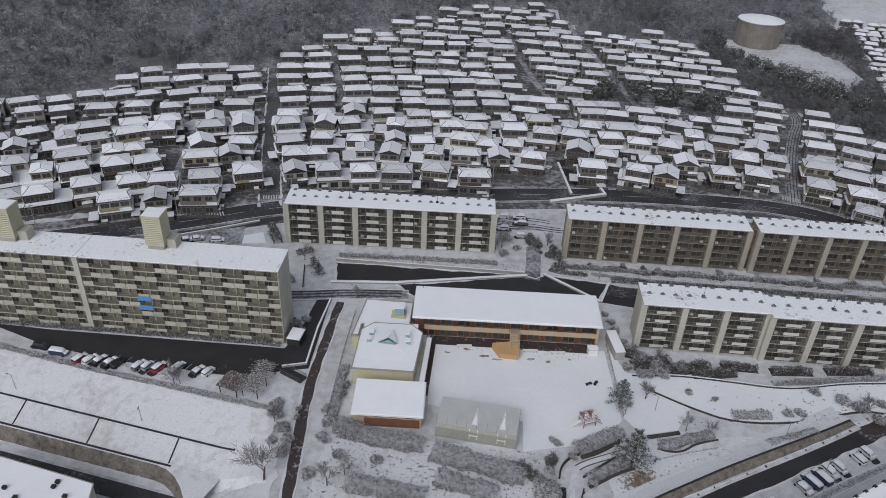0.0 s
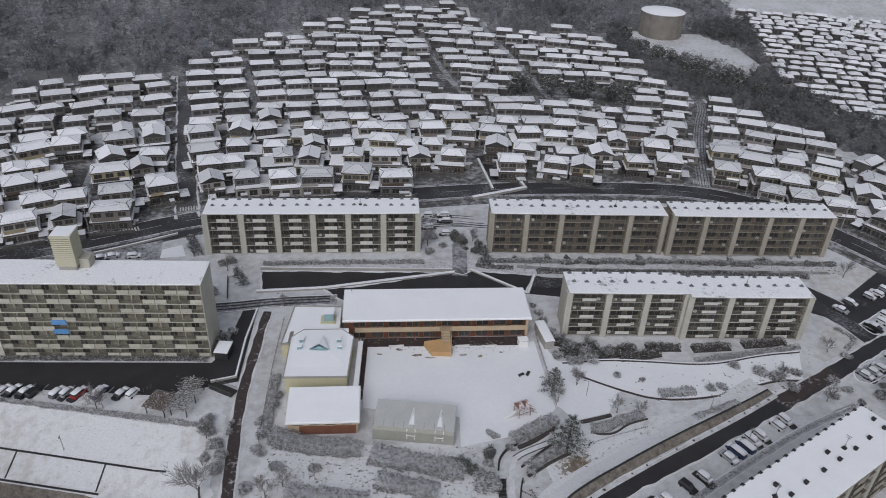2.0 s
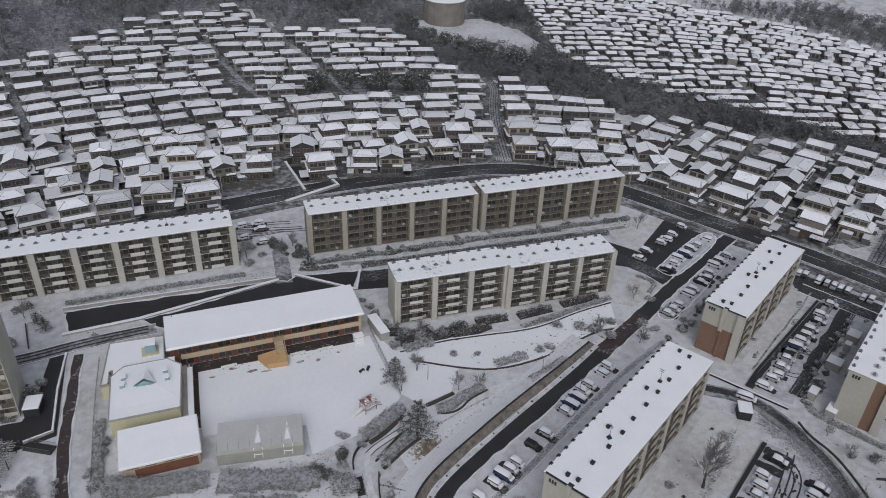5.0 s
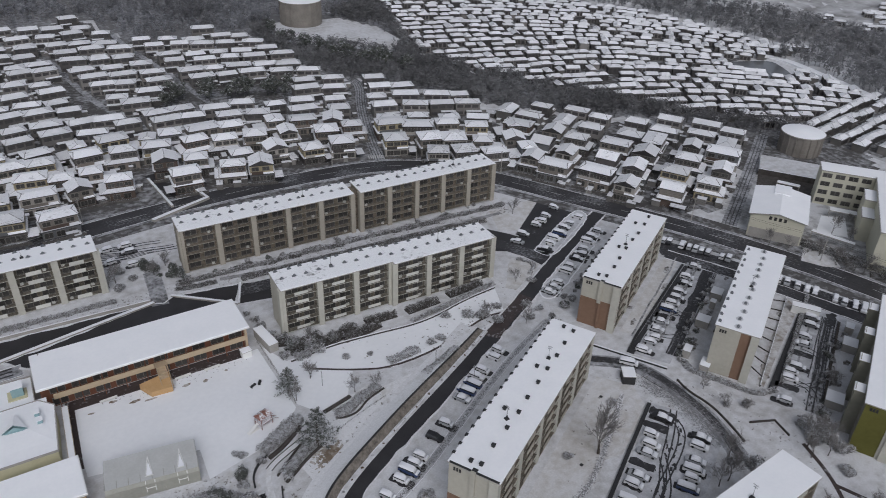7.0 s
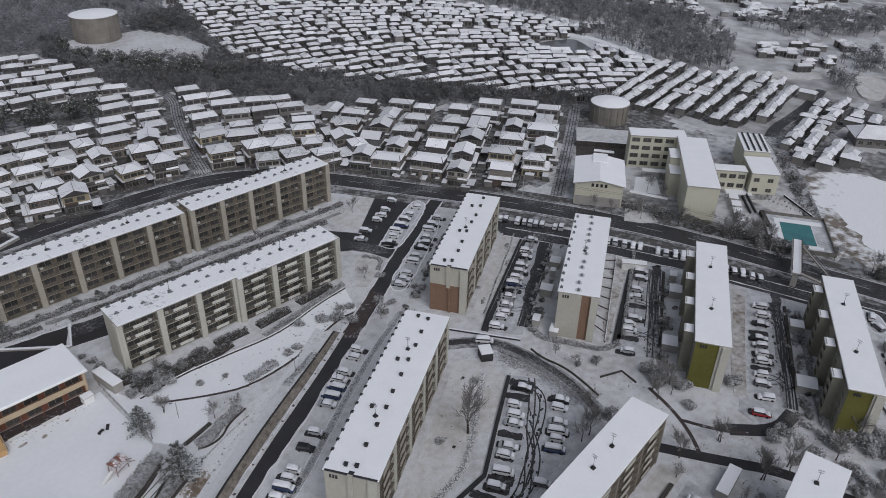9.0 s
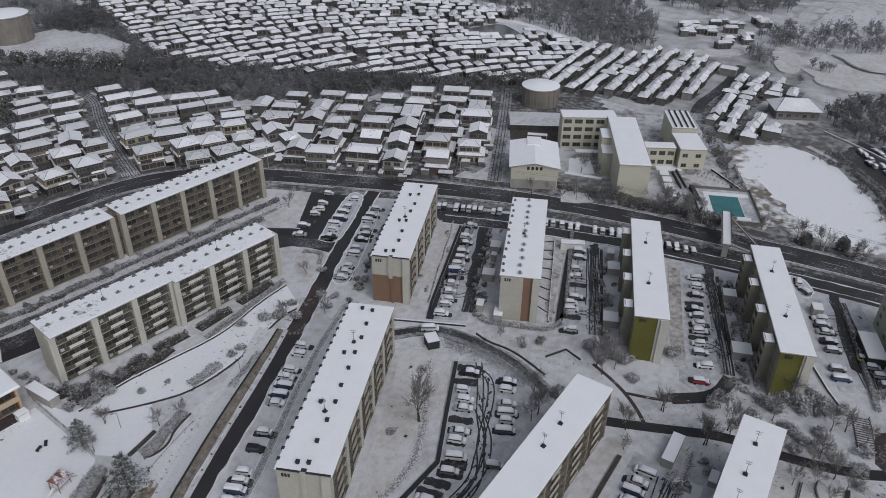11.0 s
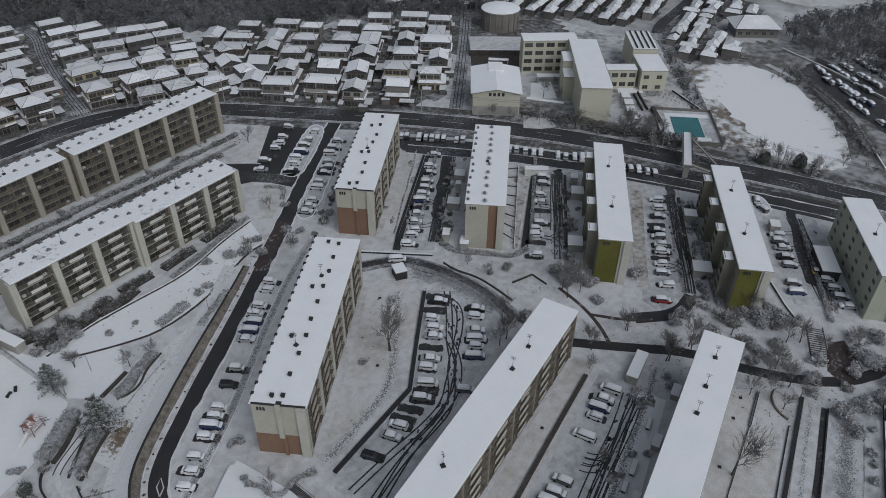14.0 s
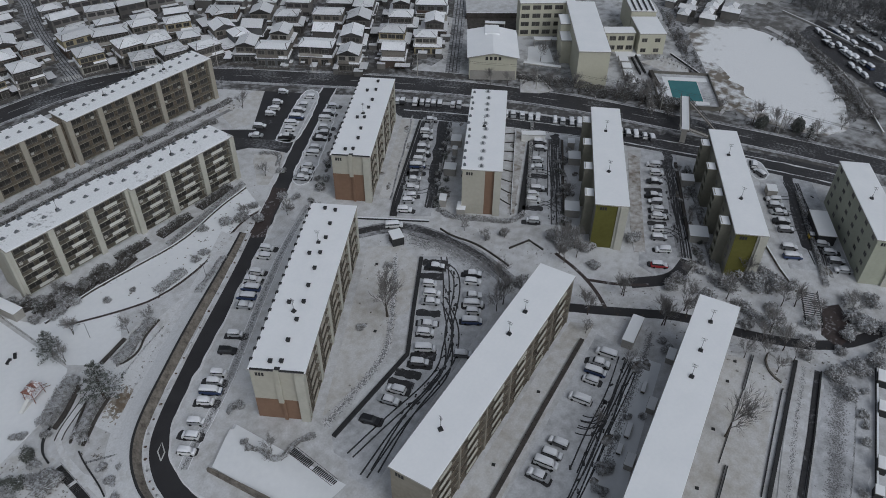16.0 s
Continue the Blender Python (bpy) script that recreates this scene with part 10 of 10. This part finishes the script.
patch("school_yard", [(213.2, 114.0), (217.4, 108.4), (212.6, 103.0), (209, 98.2), (204.6, 101.6), (201.6, 107)], LAWN_SNOW, "trodden snowy yard before the school", 0.16)
patch("school_yard", [(252.8, 96.2), (260, 90.6), (252, 84.8), (246.5, 92.2)], SNOW, "snowy corner between the school blocks", 0.16)
# the pit's ground and the shadow of its wall, in one dark colour
patch("school_yard", [(232, 148.4), (243, 156.2), (256, 138.6), (245, 131)], SOIL_SHADE, "dark sunken yard behind the gymnasium with the wall's shadow painted in", 0.16)


def canopy(a, b, w, h, label, group=""):
    """A flat snowy roof on slim posts from one point to another."""
    ln = math.dist(a, b)
    c = thing("covered_walk", at(*a, 0, math.degrees(math.atan2(b[1] - a[1], b[0] - a[0]))), label, "covered walk", group)
    part("roof", MB().box(0, ln, -w / 2, w / 2, h - 0.2, h).mesh("roof", CONCRETE), c)
    part("snow_cover", MB().box(0.1, ln - 0.1, -w / 2 + 0.1, w / 2 - 0.1, h, h + 0.14, 0.04).mesh("snow_cover", SNOW), c)
    for px in (0.3, ln - 0.3):
        for py in (-w / 2 + 0.25, w / 2 - 0.25):
            part("post", shared(("cpost", h), lambda: MB().box(-0.08, 0.08, -0.08, 0.08, -0.2, h - 0.2).mesh("post", CONCRETE)), c, at(px, py))


canopy((236.2, 121.6), (241.4, 114.4), 3.0, 3.0, "low covered walk with a snowy roof in the school court")
canopy((217.3, 115.2), (221.7, 102.4), 1.8, 2.8, "narrow covered walk with a snowy roof before the school")
canopy((239.4, 145.4), (243.4, 138.4), 2.2, 2.5, "small open shelter behind the gymnasium")
for x, y in ((242.2, 87.8), (237.7, 84.6), (232.9, 81.7), (227.9, 78.9)):
    canopy((x - 1.8, y - 1.1), (x + 1.8, y + 1.1), 3.4, 2.2, "bicycle shelter with a flat snowy roof by the school", "bicycle shelters")
for a, b in (((248.3, 87.0), (237.9, 79.1)), ((250.7, 86.5), (239.7, 78.1))):
    wall_line("wall_school", [a, b], 0.5, 0.8, DARK, "dark low wall beside the bicycle shelters", round_it=False, cap=False)
wall_line("wall_school", [(240.5, 76.6), (232.2, 70.4)], 1.3, 1.6, SOIL_SHADE, "dark wall beside the pool", round_it=False, cap=False)
wall_line("wall_school", [(259.9, 76.5), (249.6, 60.9)], 0.4, 0.7, DARK, "dark low wall along the planting beds", round_it=False)
beds = []
for i in range(13):
    for k in range(2):
        beds.append((251.6 - 0.12 * i + 2.9 * k, 83.2 - 1.6 * i - 1.2 * k, 0.1, gq.uniform(1.2, 1.6), gq.uniform(0, 6.28)))
patch("lawn", [(247.5, 84.0), (257.0, 75.4), (249.6, 62.6), (245.6, 74.0)], LAWN_SNOW, "snow between the planting beds", 0.15)
merged("planting_beds", WOOD, beds, GARDEN, "rows of low dark plants in beds beside the pool", "plants")
for x, y, h in ((221.0, 78.5, 8), (222.8, 70.6, 8), (224.2, 66.0, 7), (238.6, 115.0, 5), (209.0, 96.6, 6), (212.4, 90.4, 6)):
    tree(x, y, h, BARE, "leafless tree beside the school")

GARDEN_EARTH = patchy("dug_garden_earth", (0.09, 0.08, 0.07), (0.16, 0.145, 0.13), (0.55, 0.555, 0.57), 0.3, 1.2, 0.85, 1.25, bump=0.3)
gq2 = random.Random(81)
for (ax, ay), (bx, by), n in (((122, 124), (160, 145), 16), ((128, 89.5), (171, 112), 22), ((142, 58), (184, 80), 22), ((150, 26), (192, 47), 22), ((150, 92.5), (178, 107), 12), ((140, 74), (182, 96), 10), ((166, -2), (196, 14), 10), ((66, 18), (112, 25), 12), ((125, 104), (168, 127), 10)):
    u = Vector((bx - ax, by - ay)).normalized()
    for i in range(n // 2):
        f = gq2.random()
        x, y = ax + (bx - ax) * f + gq2.gauss(0, 1.3), ay + (by - ay) * f + gq2.gauss(0, 1.3)
        blot(x, y, gq2.uniform(0.7, 2.4), gq2.uniform(0.4, 1.0), 500 + i, "dug earth showing through the snow of a garden plot", 0.09 + 0.0013 * i, math.atan2(u.y, u.x) + gq2.uniform(-0.2, 0.2), GARDEN_EARTH)
for pts in ([(127, 105), (168, 127.4)], [(152, 73.2), (184, 89.6)]):
    ribbon("path", [(x + gq2.uniform(-0.3, 0.3), y + gq2.uniform(-0.3, 0.3)) for x, y in dense(pts, 5.0)], 0.5, LANE, "narrow trodden way along the lawn", 0.062, round_it=False)
wall_line("wall_school", [(243.0, 156.5), (256.0, 138.5)], 0.5, 2.3, SOIL_SHADE, "dark retaining wall behind the gymnasium", round_it=False)
structure("terrace", MB().box(0, 22.4, 0.3, 15, -0.5, 2.2, 0.1).mesh("terrace", GROUND), "snowy terrace above the retaining wall").matrix_basis = at(243.1, 156.5, 0, -54.2)
